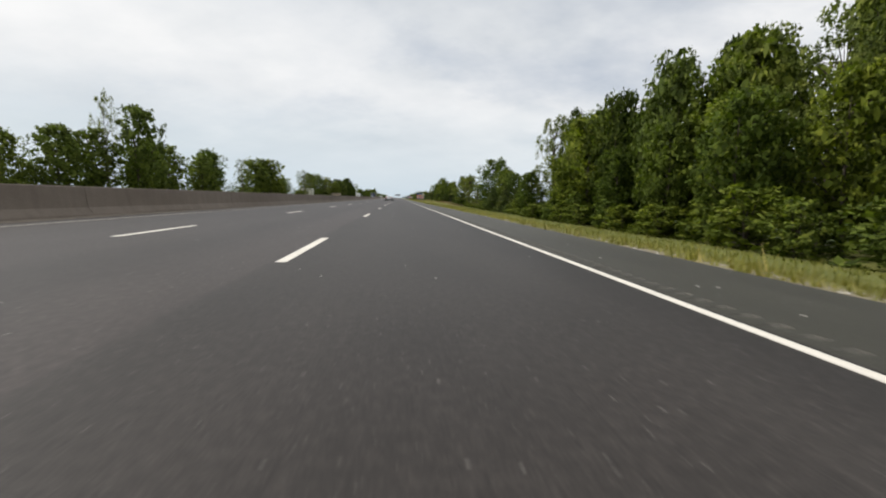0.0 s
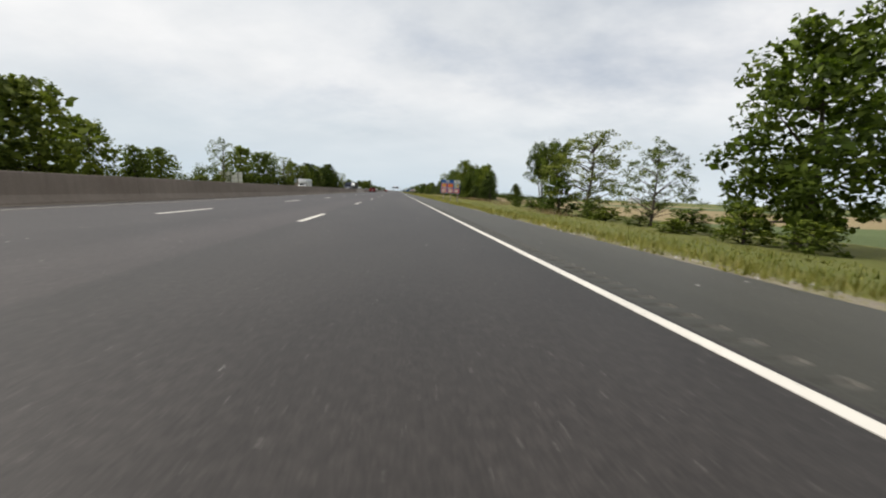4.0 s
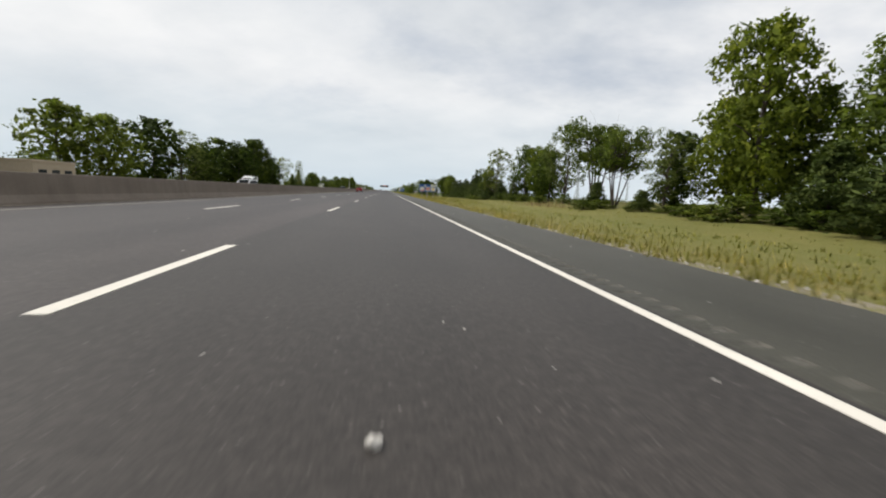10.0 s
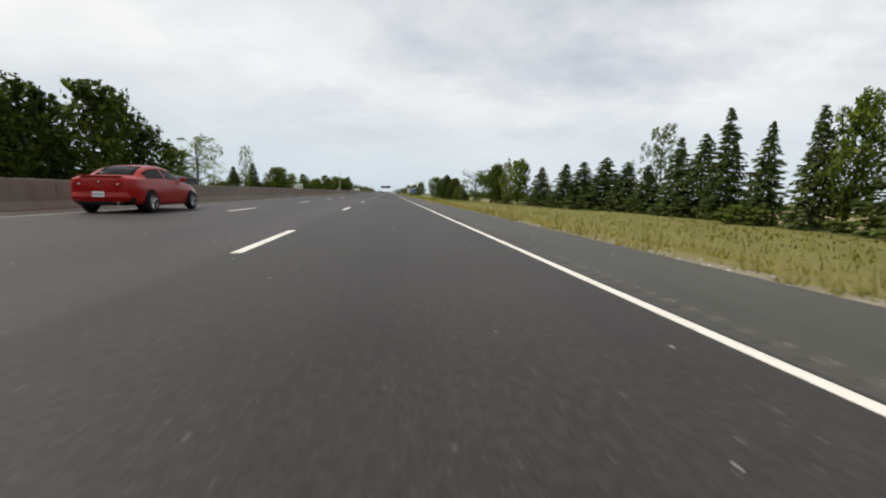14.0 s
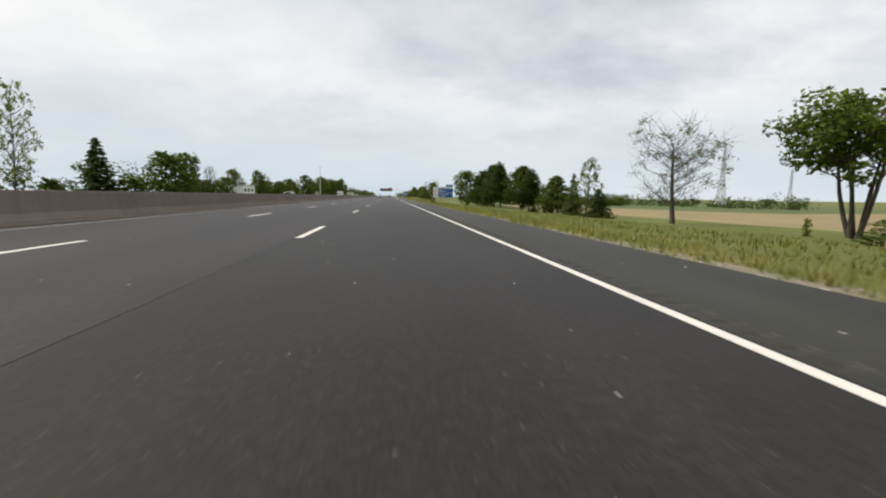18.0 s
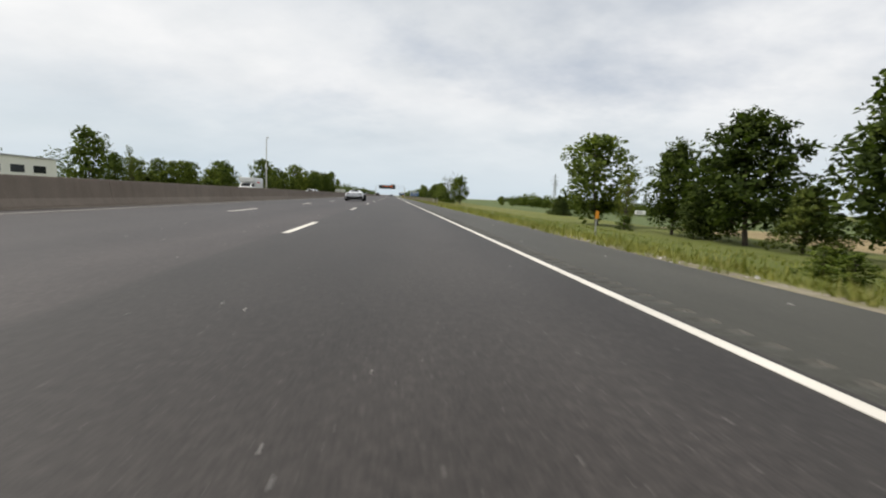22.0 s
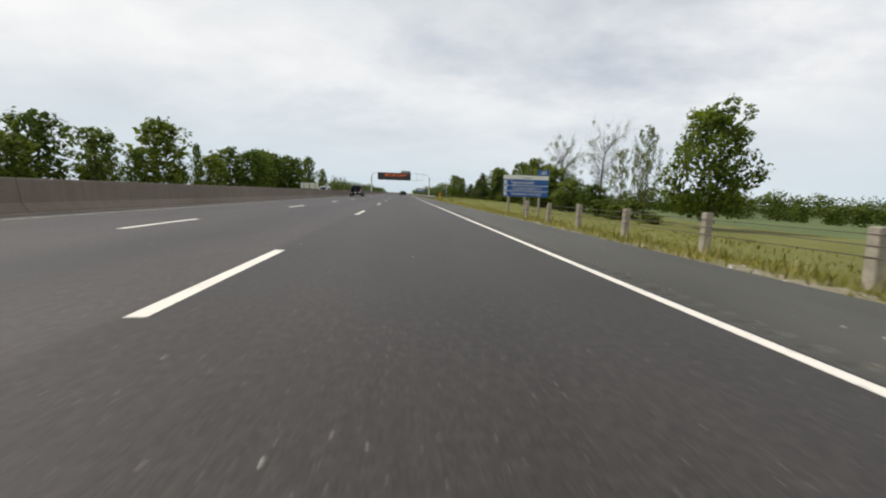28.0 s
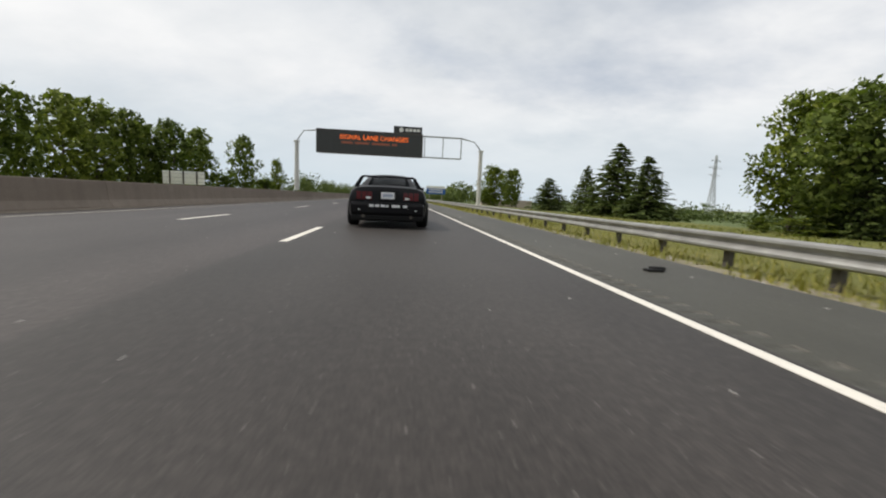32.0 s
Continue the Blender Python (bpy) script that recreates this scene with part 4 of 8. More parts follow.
RIGHT += [
    ("y", 33.2, 679.5, 14.2, 8.8), ("y", 35.0, 694.5, 14.8, 10.2), ("y", 35.0, 708.5, 13.8, 9.6), ("y", 35.6, 721.0, 12.4, 7.6),
    ("b", 30.6, 724.2, 2.1, 2.6), ("a", 31.9, 726.4, 8.3, 3.8), ("l", 33.3, 737.3, 15.2, 15.0), ("s", 45.6, 780.4, 5.5, 4.0),
    ("s", 45.5, 784.3, 5.7, 4.6), ("d", 34.1, 888.7, 15.2, 10.7), ("b", 26.5, 896.8, 2.8, 3.5), ("a", 32.7, 900.0, 14.3, 3.5),
    ("b", 27.6, 903.4, 3.5, 4.4), ("t", 35.6, 906.7, 14.6, 3.2), ("a", 32.7, 907.1, 11.7, 3.4), ("d", 29.2, 910.2, 5.9, 6.2),
    ("d", 27.9, 915.5, 7.0, 7.4), ("t", 35.6, 919.6, 19.4, 7.9),
]
RIGHT += [
    ("d", 28.2, 925.8, 6.5, 4.4), ("b", 26.9, 927.6, 4.5, 5.4), ("d", 29.7, 928.5, 9.8, 9.3), ("d", 29.6, 931.9, 10.7, 5.5),
    ("t", 33.6, 933.5, 17.6, 8.5), ("b", 26.9, 935.3, 5.5, 6.9), ("d", 29.0, 936.7, 10.5, 5.8), ("d", 30.5, 944.5, 13.0, 6.5),
    ("s", 30.8, 950.9, 13.2, 4.1), ("d", 29.2, 953.0, 12.6, 7.1), ("b", 27.8, 953.3, 6.1, 7.6), ("d", 28.3, 958.8, 6.8, 4.0),
    ("s", 30.3, 963.5, 11.0, 3.0), ("s", 30.9, 966.8, 10.7, 3.1), ("s", 31.9, 971.4, 11.8, 4.0), ("s", 31.4, 976.6, 10.0, 3.9),
    ("s", 30.2, 984.2, 9.3, 2.8), ("d", 30.6, 986.1, 12.8, 8.5),
]
RIGHT += [
    ("s", 31.8, 987.2, 11.2, 3.5), ("d", 31.7, 991.4, 13.6, 7.6), ("s", 30.5, 1011.1, 10.0, 6.1), ("s", 31.7, 1021.0, 12.9, 7.7),
    ("s", 31.3, 1031.4, 10.3, 4.5), ("s", 31.7, 1050.6, 9.0, 7.5), ("d", 30.6, 1078.2, 12.8, 7.3), ("d", 31.1, 1102.3, 15.4, 12.7),
]
LEFT += [
    ("d", -62.0, 104.0, 19.5, 10.5), ("a", -66.0, 99.5, 21.5, 5.0),
    ("d", -70.2, 80.2, 10.9, 6.5), ("d", -69.5, 85.5, 6.1, 6.4), ("d", -68.8, 90.4, 13.2, 10.5), ("d", -68.8, 99.4, 13.8, 13.5),
    ("a", -64.4, 173.6, 14.1, 6.3), ("b", -63.3, 177.5, 3.0, 3.8), ("b", -63.9, 186.1, 4.2, 5.2), ("d", -68.6, 202.5, 16.7, 17.4),
    ("d", -63.7, 208.0, 16.8, 15.2), ("b", -70.7, 248.4, 7.0, 8.8), ("b", -65.6, 273.4, 4.5, 5.6), ("b", -64.8, 283.4, 4.8, 6.0),
    ("a", -66.4, 294.1, 17.3, 11.9), ("b", -70.0, 305.3, 7.0, 10.8), ("d", -67.8, 313.9, 16.7, 14.2), ("b", -70.6, 332.0, 7.0, 13.4),
    ("d", -69.5, 344.7, 16.6, 17.4), ("a", -72.1, 373.9, 19.4, 12.1),
]
LEFT += [
    ("b", -70.0, 377.7, 7.0, 11.4), ("a", -67.1, 380.7, 17.5, 13.0), ("b", -65.0, 384.0, 6.7, 8.4), ("d", -72.4, 416.6, 17.0, 14.0),
    ("d", -64.1, 419.9, 15.0, 13.5), ("d", -66.1, 442.1, 17.9, 17.1), ("a", -63.9, 452.7, 16.3, 17.1), ("d", -64.2, 462.1, 13.1, 9.6),
    ("d", -64.2, 468.8, 12.2, 11.7), ("d", -67.3, 483.0, 14.0, 13.4), ("d", -72.7, 507.6, 19.4, 20.1), ("d", -65.6, 507.7, 15.6, 14.6),
    ("d", -69.9, 519.9, 19.6, 12.0), ("d", -66.4, 521.2, 18.1, 10.9), ("d", -66.9, 526.5, 11.1, 11.7), ("d", -67.8, 536.3, 22.6, 17.1),
    ("d", -68.8, 547.8, 23.0, 12.6), ("d", -63.8, 552.1, 16.1, 13.1),
]
LEFT += [
    ("d", -70.4, 579.0, 13.4, 10.0), ("a", -69.5, 591.5, 18.3, 18.5), ("b", -65.3, 595.9, 2.9, 3.6), ("b", -69.4, 608.2, 3.1, 3.9),
    ("b", -70.9, 619.2, 4.1, 5.1), ("s", -67.7, 622.9, 9.8, 5.7), ("a", -65.0, 628.4, 18.8, 7.1), ("b", -65.2, 636.8, 4.2, 5.2),
    ("s", -71.2, 659.6, 13.5, 6.5), ("b", -65.1, 662.1, 6.1, 7.6), ("d", -64.0, 677.5, 12.6, 13.2), ("d", -64.9, 690.2, 13.6, 9.5),
    ("d", -66.8, 702.9, 6.5, 6.4), ("b", -72.7, 704.7, 5.8, 7.2), ("a", -64.5, 704.8, 10.6, 4.7), ("b", -72.3, 726.2, 7.0, 9.2),
    ("d", -70.2, 733.3, 8.3, 8.5), ("d", -70.2, 745.4, 12.2, 7.5),
]
LEFT += [
    ("b", -68.7, 757.0, 5.8, 7.2), ("d", -67.7, 770.2, 12.8, 8.4), ("d", -68.3, 780.1, 8.5, 6.1), ("a", -65.3, 781.1, 10.3, 3.1),
    ("d", -72.8, 795.8, 8.6, 7.9), ("b", -71.6, 799.6, 5.5, 6.9), ("d", -72.3, 807.1, 9.3, 6.2), ("b", -71.6, 820.8, 3.3, 4.1),
    ("b", -63.4, 821.9, 4.5, 5.6), ("d", -72.1, 856.6, 10.3, 10.8), ("b", -72.0, 875.3, 4.0, 5.0), ("b", -68.0, 877.5, 4.3, 5.4),
    ("b", -69.8, 889.2, 4.5, 5.6), ("d", -69.8, 905.2, 16.7, 14.5), ("d", -69.4, 920.5, 9.2, 9.7), ("d", -66.6, 950.7, 9.9, 6.5),
    ("d", -67.2, 961.1, 18.0, 14.0), ("b", -71.0, 979.6, 6.5, 8.1),
]
LEFT += [
    ("d", -69.3, 987.0, 14.4, 4.1), ("d", -69.6, 997.1, 12.1, 10.2), ("d", -71.6, 1018.4, 16.4, 17.2), ("d", -67.5, 1027.0, 16.6, 14.8),
    ("d", -65.9, 1037.1, 15.3, 8.0), ("d", -69.1, 1049.7, 18.2, 13.7), ("d", -72.0, 1063.9, 19.6, 12.9), ("d", -71.1, 1073.1, 18.9, 14.0),
    ("d", -69.2, 1079.0, 17.2, 11.5), ("d", -67.0, 1085.7, 18.9, 15.6), ("d", -65.3, 1098.4, 18.7, 15.2), ("b", -65.1, 1116.6, 7.0, 8.6),
    ("d", -69.1, 1147.1, 23.0, 12.3), ("b", -68.7, 1175.3, 7.0, 14.7), ("d", -66.8, 1187.9, 17.5, 6.9), ("d", -68.0, 118.0, 13.0, 11.0),
    ("d", -70.0, 132.0, 14.0, 12.0), ("d", -66.0, 144.0, 13.0, 10.0),
]
LEFT += [
    ("d", -69.0, 153.0, 15.5, 12.0), ("d", -72.0, 166.0, 14.0, 11.0), ("d", -90.0, 162.0, 19.0, 14.0), ("d", -74.0, 236.0, 15.0, 13.0),
    ("d", -72.0, 262.0, 11.0, 11.0), ("d", -70.0, 246.0, 10.0, 9.0), ("d", -80.0, 30.0, 16.0, 12.0), ("d", -72.0, 50.0, 12.0, 10.0),
    ("d", -70.0, 850.0, 12.0, 11.0), ("d", -72.0, 930.0, 14.0, 12.0), ("d", -69.0, 942.0, 13.0, 11.0),
]
RIGHT += [
    ("o", 33.0, 287.9, 11.0, 7.4), ("y", 30.6, 280.0, 9.0, 5.0), ("o", 31.8, 277.0, 9.2, 6.4), ("b", 12.0, 681.0, 1.1, 1.6), ("b", 11.2, 679.5, 1.0, 1.4),
]
LEFT += [
    ("d", -68.0, 806.0, 8.6, 8.0), ("d", -68.0, 813.0, 9.2, 8.0), ("d", -69.0, 820.0, 9.4, 8.5), ("d", -68.0, 833.0, 8.4, 8.0), ("d", -67.0, 841.0, 9.0, 8.0),
]
RIGHT += [
    ("d", 73.0, 949.0, 6.4, 6.0), ("d", 39.5, 325.0, 17.5, 9.5), ("k", 40.0, 338.0, 16.0, 9.5), ("d", 38.0, 343.0, 17.2, 9.5), ("k", 39.0, 350.0, 15.5, 9.5),
    ("d", 38.0, 359.0, 16.0, 9.0), ("k", 37.0, 367.0, 13.0, 8.5),
    ("p", 34.0, 701.5, 6.0, 5.5), ("k", 36.5, 715.0, 9.5, 8.5), ("p", 34.5, 715.5, 6.2, 5.4),
]

NEAR = {
    "d": [make_tree("d", 10 + k, 4400, 0.168) for k in range(5)],
    "D": [make_tree("D", 80 + k, 6600, 0.134) for k in range(3)],
    "l": [make_tree("l", 13 + k, 4400, 0.168) for k in range(3)],
    "k": [make_tree("k", 16 + k, 4400, 0.168) for k in range(3)],
    "a": [make_tree("a", 20 + k, 5600, 0.108) for k in range(3)],
    "m": [make_tree("m", 31 + k, 6400, 0.15) for k in range(2)],
    "t": [make_tree("t", 40 + k, 1700, 0.075) for k in range(2)],
    "s": [make_tree("s", 50 + k, 3600, 0.215) for k in range(3)],
    "y": [make_tree("y", 90 + k, 6200, 0.148) for k in range(3)],
    "o": [make_tree("o", 64 + k, 4600, 0.15) for k in range(2)],
    "p": [make_tree("p", 60 + k, 5200, 0.15) for k in range(2)],
    "b": [make_tree("b", 70 + k, 1350, 0.262) for k in range(3)],
}
FAR = {
    "l": [make_tree("l", 110 + k, 2050, 0.235) for k in range(4)],
    "k": [make_tree("k", 114 + k, 2050, 0.235) for k in range(3)],
    "a": [make_tree("a", 120 + k, 2400, 0.14) for k in range(2)],
    "s": [make_tree("s", 150, 2600, 0.30)],
    "b": [make_tree("b", 170 + k, 900, 0.38) for k in range(2)],
}


def plant(stock, rows, seed):
    rng = random.Random(seed)
    first = {}
    for kind, x, y, h, w in rows:
        pool = stock[kind]
        ob = pool[rng.randrange(len(pool))]
        tall, wide = SIZE[ob]
        h *= 1.07 if x < 0 else 1.0
        h = max(0.6 * h, h - (ground_z(x, y) - ground_z(x)))
        if kind == "s":
            w *= 1.36
        elif kind == "y":
            w *= 1.18
        m = pose(x, y, ground_z(x, y) - 0.08, rng.uniform(-2, 2), rng.uniform(-2, 2), rng.uniform(0, 360)) @ Matrix.Diagonal((w / wide, w / wide * rng.uniform(0.9, 1.15), h / tall, 1))
        if id(ob) not in first:
            first[id(ob)] = (ob, m)
        else:
            copy_thing(ob, m)
    return first


def wood_rows():
    """The dense wood that begins the drive, on the right."""
    rng = random.Random(8)
    rows = []
    for y in range(14, 98, 7):
        for x, h in ((30, 17), (37, 21), (45, 23.5)):
            if rng.random() < 0.92 and not (x == 30 and y > 88):
                rows.append((rng.choice("dlkkda"), x + rng.uniform(-2, 2), y + rng.uniform(-2.5, 2.5), (h + (3.0 if 38 < y < 60 else 2.0 if y > 80 else 0.0)) * rng.uniform(0.82, 1.12), rng.uniform(7.5, 11)))
    for y in range(18, 96, 5):
        rows.append(("b", rng.uniform(22.5, 26.5), y + rng.uniform(-2, 2), rng.uniform(2.6, 5.2), rng.uniform(4.0, 6.5)))
    for y in (30, 44, 57, 72, 85):
        rows.append(("d", rng.uniform(25, 28), y + rng.uniform(-2, 2), rng.uniform(9, 13), rng.uniform(6, 8)))
    return rows


def varied(rows, seed):
    """Broad-leaved trees of three greens, as they stand mixed along the road."""
    rng = random.Random(seed)
    return [("D" if r[0] == "d" and r[3] > 14.5 else rng.choice("ddlk" if r[2] < 880 else "ldll") if r[0] == "d" else r[0], *r[1:]) for r in rows]


def settle(*firsts):
    for f in firsts:
        for ob, m in f.values():
            ob.matrix_basis = m



def undergrowth():
    """Pines and shrubs at the feet of the tree rows."""
    rng = random.Random(15)
    rows = []
    for k in range(9):
        rows.append(("osoosopoo"[k], 28 + rng.uniform(-2, 2), 104 + 4.6 * k + rng.uniform(-1, 1), rng.uniform(6.2, 8.8), rng.uniform(4.8, 6.2)))
    for a, b, step in ((8, 104, 4), (98, 150, 4), (150, 200, 6), (214, 236, 4), (300, 346, 4), (346, 392, 5), (400, 470, 7), (545, 580, 12), (892, 1000, 6)):
        y = a
        while y < b:
            rows.append(("b", 30 + rng.uniform(-3.5, 3), y + rng.uniform(-2, 2), rng.uniform(1.6, 3.6), rng.uniform(3.2, 5.5)))
            y += step
    return rows


settle(plant(NEAR, varied(RIGHT, 5) + wood_rows() + undergrowth(), 1), plant(FAR, [("l" if r[0] == "d" and not (430 < r[2] < 560) else "k" if r[0] == "d" else r[0], *r[1:]) for r in LEFT], 2))
for pool in (*NEAR.values(), *FAR.values()):
    for ob in pool:
        if ob.matrix_basis.translation.length < 0.01:
            for c in list(ob.children_recursive):
                bpy.data.objects.remove(c)
            bpy.data.objects.remove(ob)


def leafy_band(name, label, rows, size, seed, material=FAR_LEAF):
    """Far hedges and woods: many ragged leaf clumps. rows: x, y, height, width, leaves."""
    rng = np.random.default_rng(seed)
    vs, fs, ns, n = [], [], [], 0
    for x, y, h, w, count in rows:
        z = ground_z(x, y) - dip(x, y) - 0.2
        c = []
        for _ in range(7):
            d = rng.normal(0, 1, 3)
            d /= np.linalg.norm(d)
            c.append((np.array((x + d[0] * w * 0.38, y + d[1] * w * 0.38, z + h * (0.48 + 0.36 * d[2]))), w * rng.uniform(0.2, 0.34)))
        v, f, nn = foliage(rng, c, count, size, 0.2, np.array((x, y, z + 0.3 * h)))
        v[:, 2] = np.maximum(v[:, 2], z)
        vs.append(v)
        ns.append(nn)
        fs.append(f + n)
        n += len(v)
    tagged(new(name, raw(name, np.concatenate(vs).tolist(), np.concatenate(fs).tolist(), material, normals=np.concatenate(ns).tolist())), label, "woods", kind="stuff")


rb = random.Random(21)
band = []
for k in range(150):                                     # hedge line behind the left trees
    band.append((-92 + rb.uniform(-7, 7), 40 + k * 8.5, rb.uniform(3.0, 7.0) if rb.random() < 0.75 else rb.uniform(8, 13), rb.uniform(8, 13), 380))
thicket = []
for k in range(34):                                      # dark thicket under the first wood
    thicket.append((rb.uniform(33, 44), -4 + k * 3.2, rb.uniform(6, 11), rb.uniform(6, 9), 420))
leafy_band("wood_thicket", "dense dark green thicket under the roadside trees", thicket, 0.26, 6, SHRUB)
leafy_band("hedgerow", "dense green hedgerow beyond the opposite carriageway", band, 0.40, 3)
band = []
for k in range(95):                                      # trees that line the road far ahead
    y = 1150 + k * 11
    band.append((34 + rb.uniform(-4, 10), y, rb.uniform(7, 14), rb.uniform(10, 15), 300))
    band.append((-68 + rb.uniform(-12, 6), y + 60, rb.uniform(9, 17), rb.uniform(12, 17), 300))
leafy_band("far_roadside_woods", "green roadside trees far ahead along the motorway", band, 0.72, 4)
band = []
for k in range(120):                                     # wood across the fields
    u = k / 120
    band.append((250 + 160 * math.sin(u * 9) * 0.4 + rb.uniform(-20, 20), 520 + u * 1250, rb.uniform(6, 12), rb.uniform(18, 28), 300))
for k in range(90):
    band.append((460 + rb.uniform(-40, 40), -100 + k * 12 + rb.uniform(-6, 6), rb.uniform(7, 14), rb.uniform(16, 26), 200))
band = [r for r in band if not 300 + 0.9 * r[0] < r[1] < 530 + 0.95 * r[0]]     # open sky behind the bank
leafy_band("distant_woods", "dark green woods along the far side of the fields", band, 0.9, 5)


band = []
for k in range(46):                                      # wood on the low ground across the field
    u = k / 45
    for row in range(2):
        band.append((108 + 112 * u + 9 * row + rb.uniform(-3, 3), 1042 - 118 * u + 9 * row + rb.uniform(-3, 3), rb.uniform(9.5, 14), rb.uniform(8, 11), 420))
leafy_band("field_wood", "dark green wood along the far edge of a hay field", band, 0.42, 7, SHRUB)


def verge_grass():
    """Uneven tufts, short and strawy at the gravel, taller down the bank, with dry patches and bare spots."""
    rng = np.random.default_rng(9)
    n = 172000
    x = np.where(rng.uniform(0, 1, n) < 0.62, 2.04 + rng.gamma(1.35, 2.2, n), 4.0 + 24 * rng.uniform(0, 1, n) ** 1.35)
    y = rng.uniform(-6, 1068, n)
    ragged = 2.34 + 0.13 * np.sin(0.9 * y) + 0.16 * np.sin(0.31 * y + 1.0) * np.sin(2.3 * y)
    keep = (x < 33) & (x > ragged) & (noise_field(x, y) > rng.uniform(0.1, 0.7, n))
    x, y = x[keep], y[keep]
    weeds = 7000                                         # ragged clumps of weeds that lean over the gravel edge
    wx, wy = 2.16 + np.abs(rng.normal(0, 0.42, weeds)), rng.uniform(-6, 1068, weeds)
    wx, wy = np.repeat(wx, 6) + rng.normal(0, 0.07, weeds * 6), np.repeat(wy, 6) + rng.normal(0, 0.13, weeds * 6)
    tall = np.concatenate((np.zeros(len(x)), np.repeat(rng.uniform(0.25, 0.95, weeds) ** 1.5, 6)))
    x, y = np.concatenate((x, wx)), np.concatenate((y, wy))
    n = len(x)
    z = np.interp(x, VERGE_X, VERGE_Z) * ditch(x, y) + crest(x, y) - 0.03
    grown = np.clip((x - 2.1) / 2.6, 0.22, 1.0) * (0.55 + 0.75 * noise_field(y * 0.7, x * 2.1)) + tall
    vs, ns = [], []
    stand = rng.gamma(3.6, 0.28, n).clip(0.3, 1.8)
    for k in range(3):
        t = rng.uniform(0, 6.28, n)
        h = rng.uniform(0.06, 0.21, n) * grown * stand
        lean = rng.uniform(0.15, 0.8, n) * h
        wd = rng.uniform(0.009, 0.022, n) * np.clip(x / 7, 1, 2.6)
        bx0, by0 = x + rng.normal(0, 0.09, n), y + rng.normal(0, 0.09, n)
        c, s_ = np.cos(t), np.sin(t)
        vs.append(np.stack((np.stack((bx0 - s_ * wd, by0 + c * wd, z), 1), np.stack((bx0 + s_ * wd, by0 - c * wd, z), 1), np.stack((bx0 + c * lean, by0 + s_ * lean, z + h), 1)), 1))
        ns.append(np.repeat(np.stack((c * 0.35, s_ * 0.35, np.full(n, 0.95)), 1)[:, None, :], 3, 1))
    v, nn = np.concatenate(vs).reshape(-1, 3), np.concatenate(ns).reshape(-1, 3)
    tagged(new("verge_grass", raw("verge_grass", v.tolist(), np.arange(len(v)).reshape(-1, 3).tolist(), GRASS, normals=nn.tolist())), "rough green and straw-coloured grass on the verge", "grass", kind="stuff")


def noise_field(x, y):
    return 0.55 + 0.25 * np.sin(x * 0.9 + 0.21 * y) * np.sin(0.37 * y - x) + 0.2 * np.sin(0.045 * y + 1.3)


verge_grass()


def reeds():
    """Tan dead reeds at the foot of the trees."""
    rng = np.random.default_rng(17)
    n = 2400
    spots = np.array(((26, 309, 3.5), (27, 240, 3.0), (25, 383, 4.0), (26.5, 560, 4.0), (24, 196, 3.0), (28.5, 288, 5.0), (28.5, 277, 5.0), (30.5, 283, 8.0), (29, 297, 4.0)))
    pick = spots[rng.integers(0, len(spots), n)]
    x, y = pick[:, 0] + rng.normal(0, 1.9, n), pick[:, 1] + rng.normal(0, 1.1, n) * pick[:, 2]
    z = np.interp(x, VERGE_X, VERGE_Z) * ditch(x, y) + crest(x, y) - 0.05
    h, t = rng.uniform(0.35, 1.15, n), rng.uniform(0, 6.28, n)
    c, s, wd = np.cos(t), np.sin(t), rng.uniform(0.012, 0.03, n)
    lean = rng.uniform(0.05, 0.3, n)
    v = np.stack((np.stack((x - s * wd, y + c * wd, z), 1), np.stack((x + s * wd, y - c * wd, z), 1), np.stack((x + c * lean + s * wd, y + s * lean - c * wd, z + h), 1), np.stack((x + c * lean - s * wd, y + s * lean + c * wd, z + h * 0.97), 1)), 1).reshape(-1, 3)
    tagged(new("dry_reeds", raw("dry_reeds", v.tolist(), np.arange(len(v)).reshape(-1, 4).tolist(), REED)), "dry tan reeds standing at the foot of the trees", "reeds", kind="stuff")


reeds()


# ---------------------------------------------------------------- roadside furniture
def panel(name, x0, x1, z0, z1, material, parent, depth=0.006, y=0.0, label="", bev=0.0):
    """A flat plate facing -y whose face lies at -depth from y."""
    return part(name, box(x0, x1, y - depth, y, z0, z1, bev=bev), material, parent, label)


def disc(name, x, z, rx, rz, material, parent, depth, y):
    bm = bmesh.new()
    bmesh.ops.create_cone(bm, cap_ends=True, segments=28, radius1=1, radius2=1, depth=1, matrix=Matrix.Translation((x, y - depth / 2, z)) @ Matrix.Diagonal((rx, depth, rz, 1)) @ Matrix.Rotation(radians(90), 4, "X"))
    return part(name, bm, material, parent)


def bars(parent, x0, x1, z, h, n, material, y, rng):
    """Illegible words: plain bars."""
    w = (x1 - x0) / n
    for k in range(n):
        panel("text_bar", x0 + w * k + 0.08 * w, x0 + w * (k + 1) - 0.08 * w * rng.random(), z - h / 2, z + h / 2, material, parent, 0.004, y)


def text(parent, s, x, z, size, material, y, squeeze=1.0):
    me = words(s, size, material)
    me.transform(Matrix.Diagonal((squeeze, 1, 1, 1)))
    o = part("lettering", me, material, parent)
    o.location = (x, y, z)
    return o


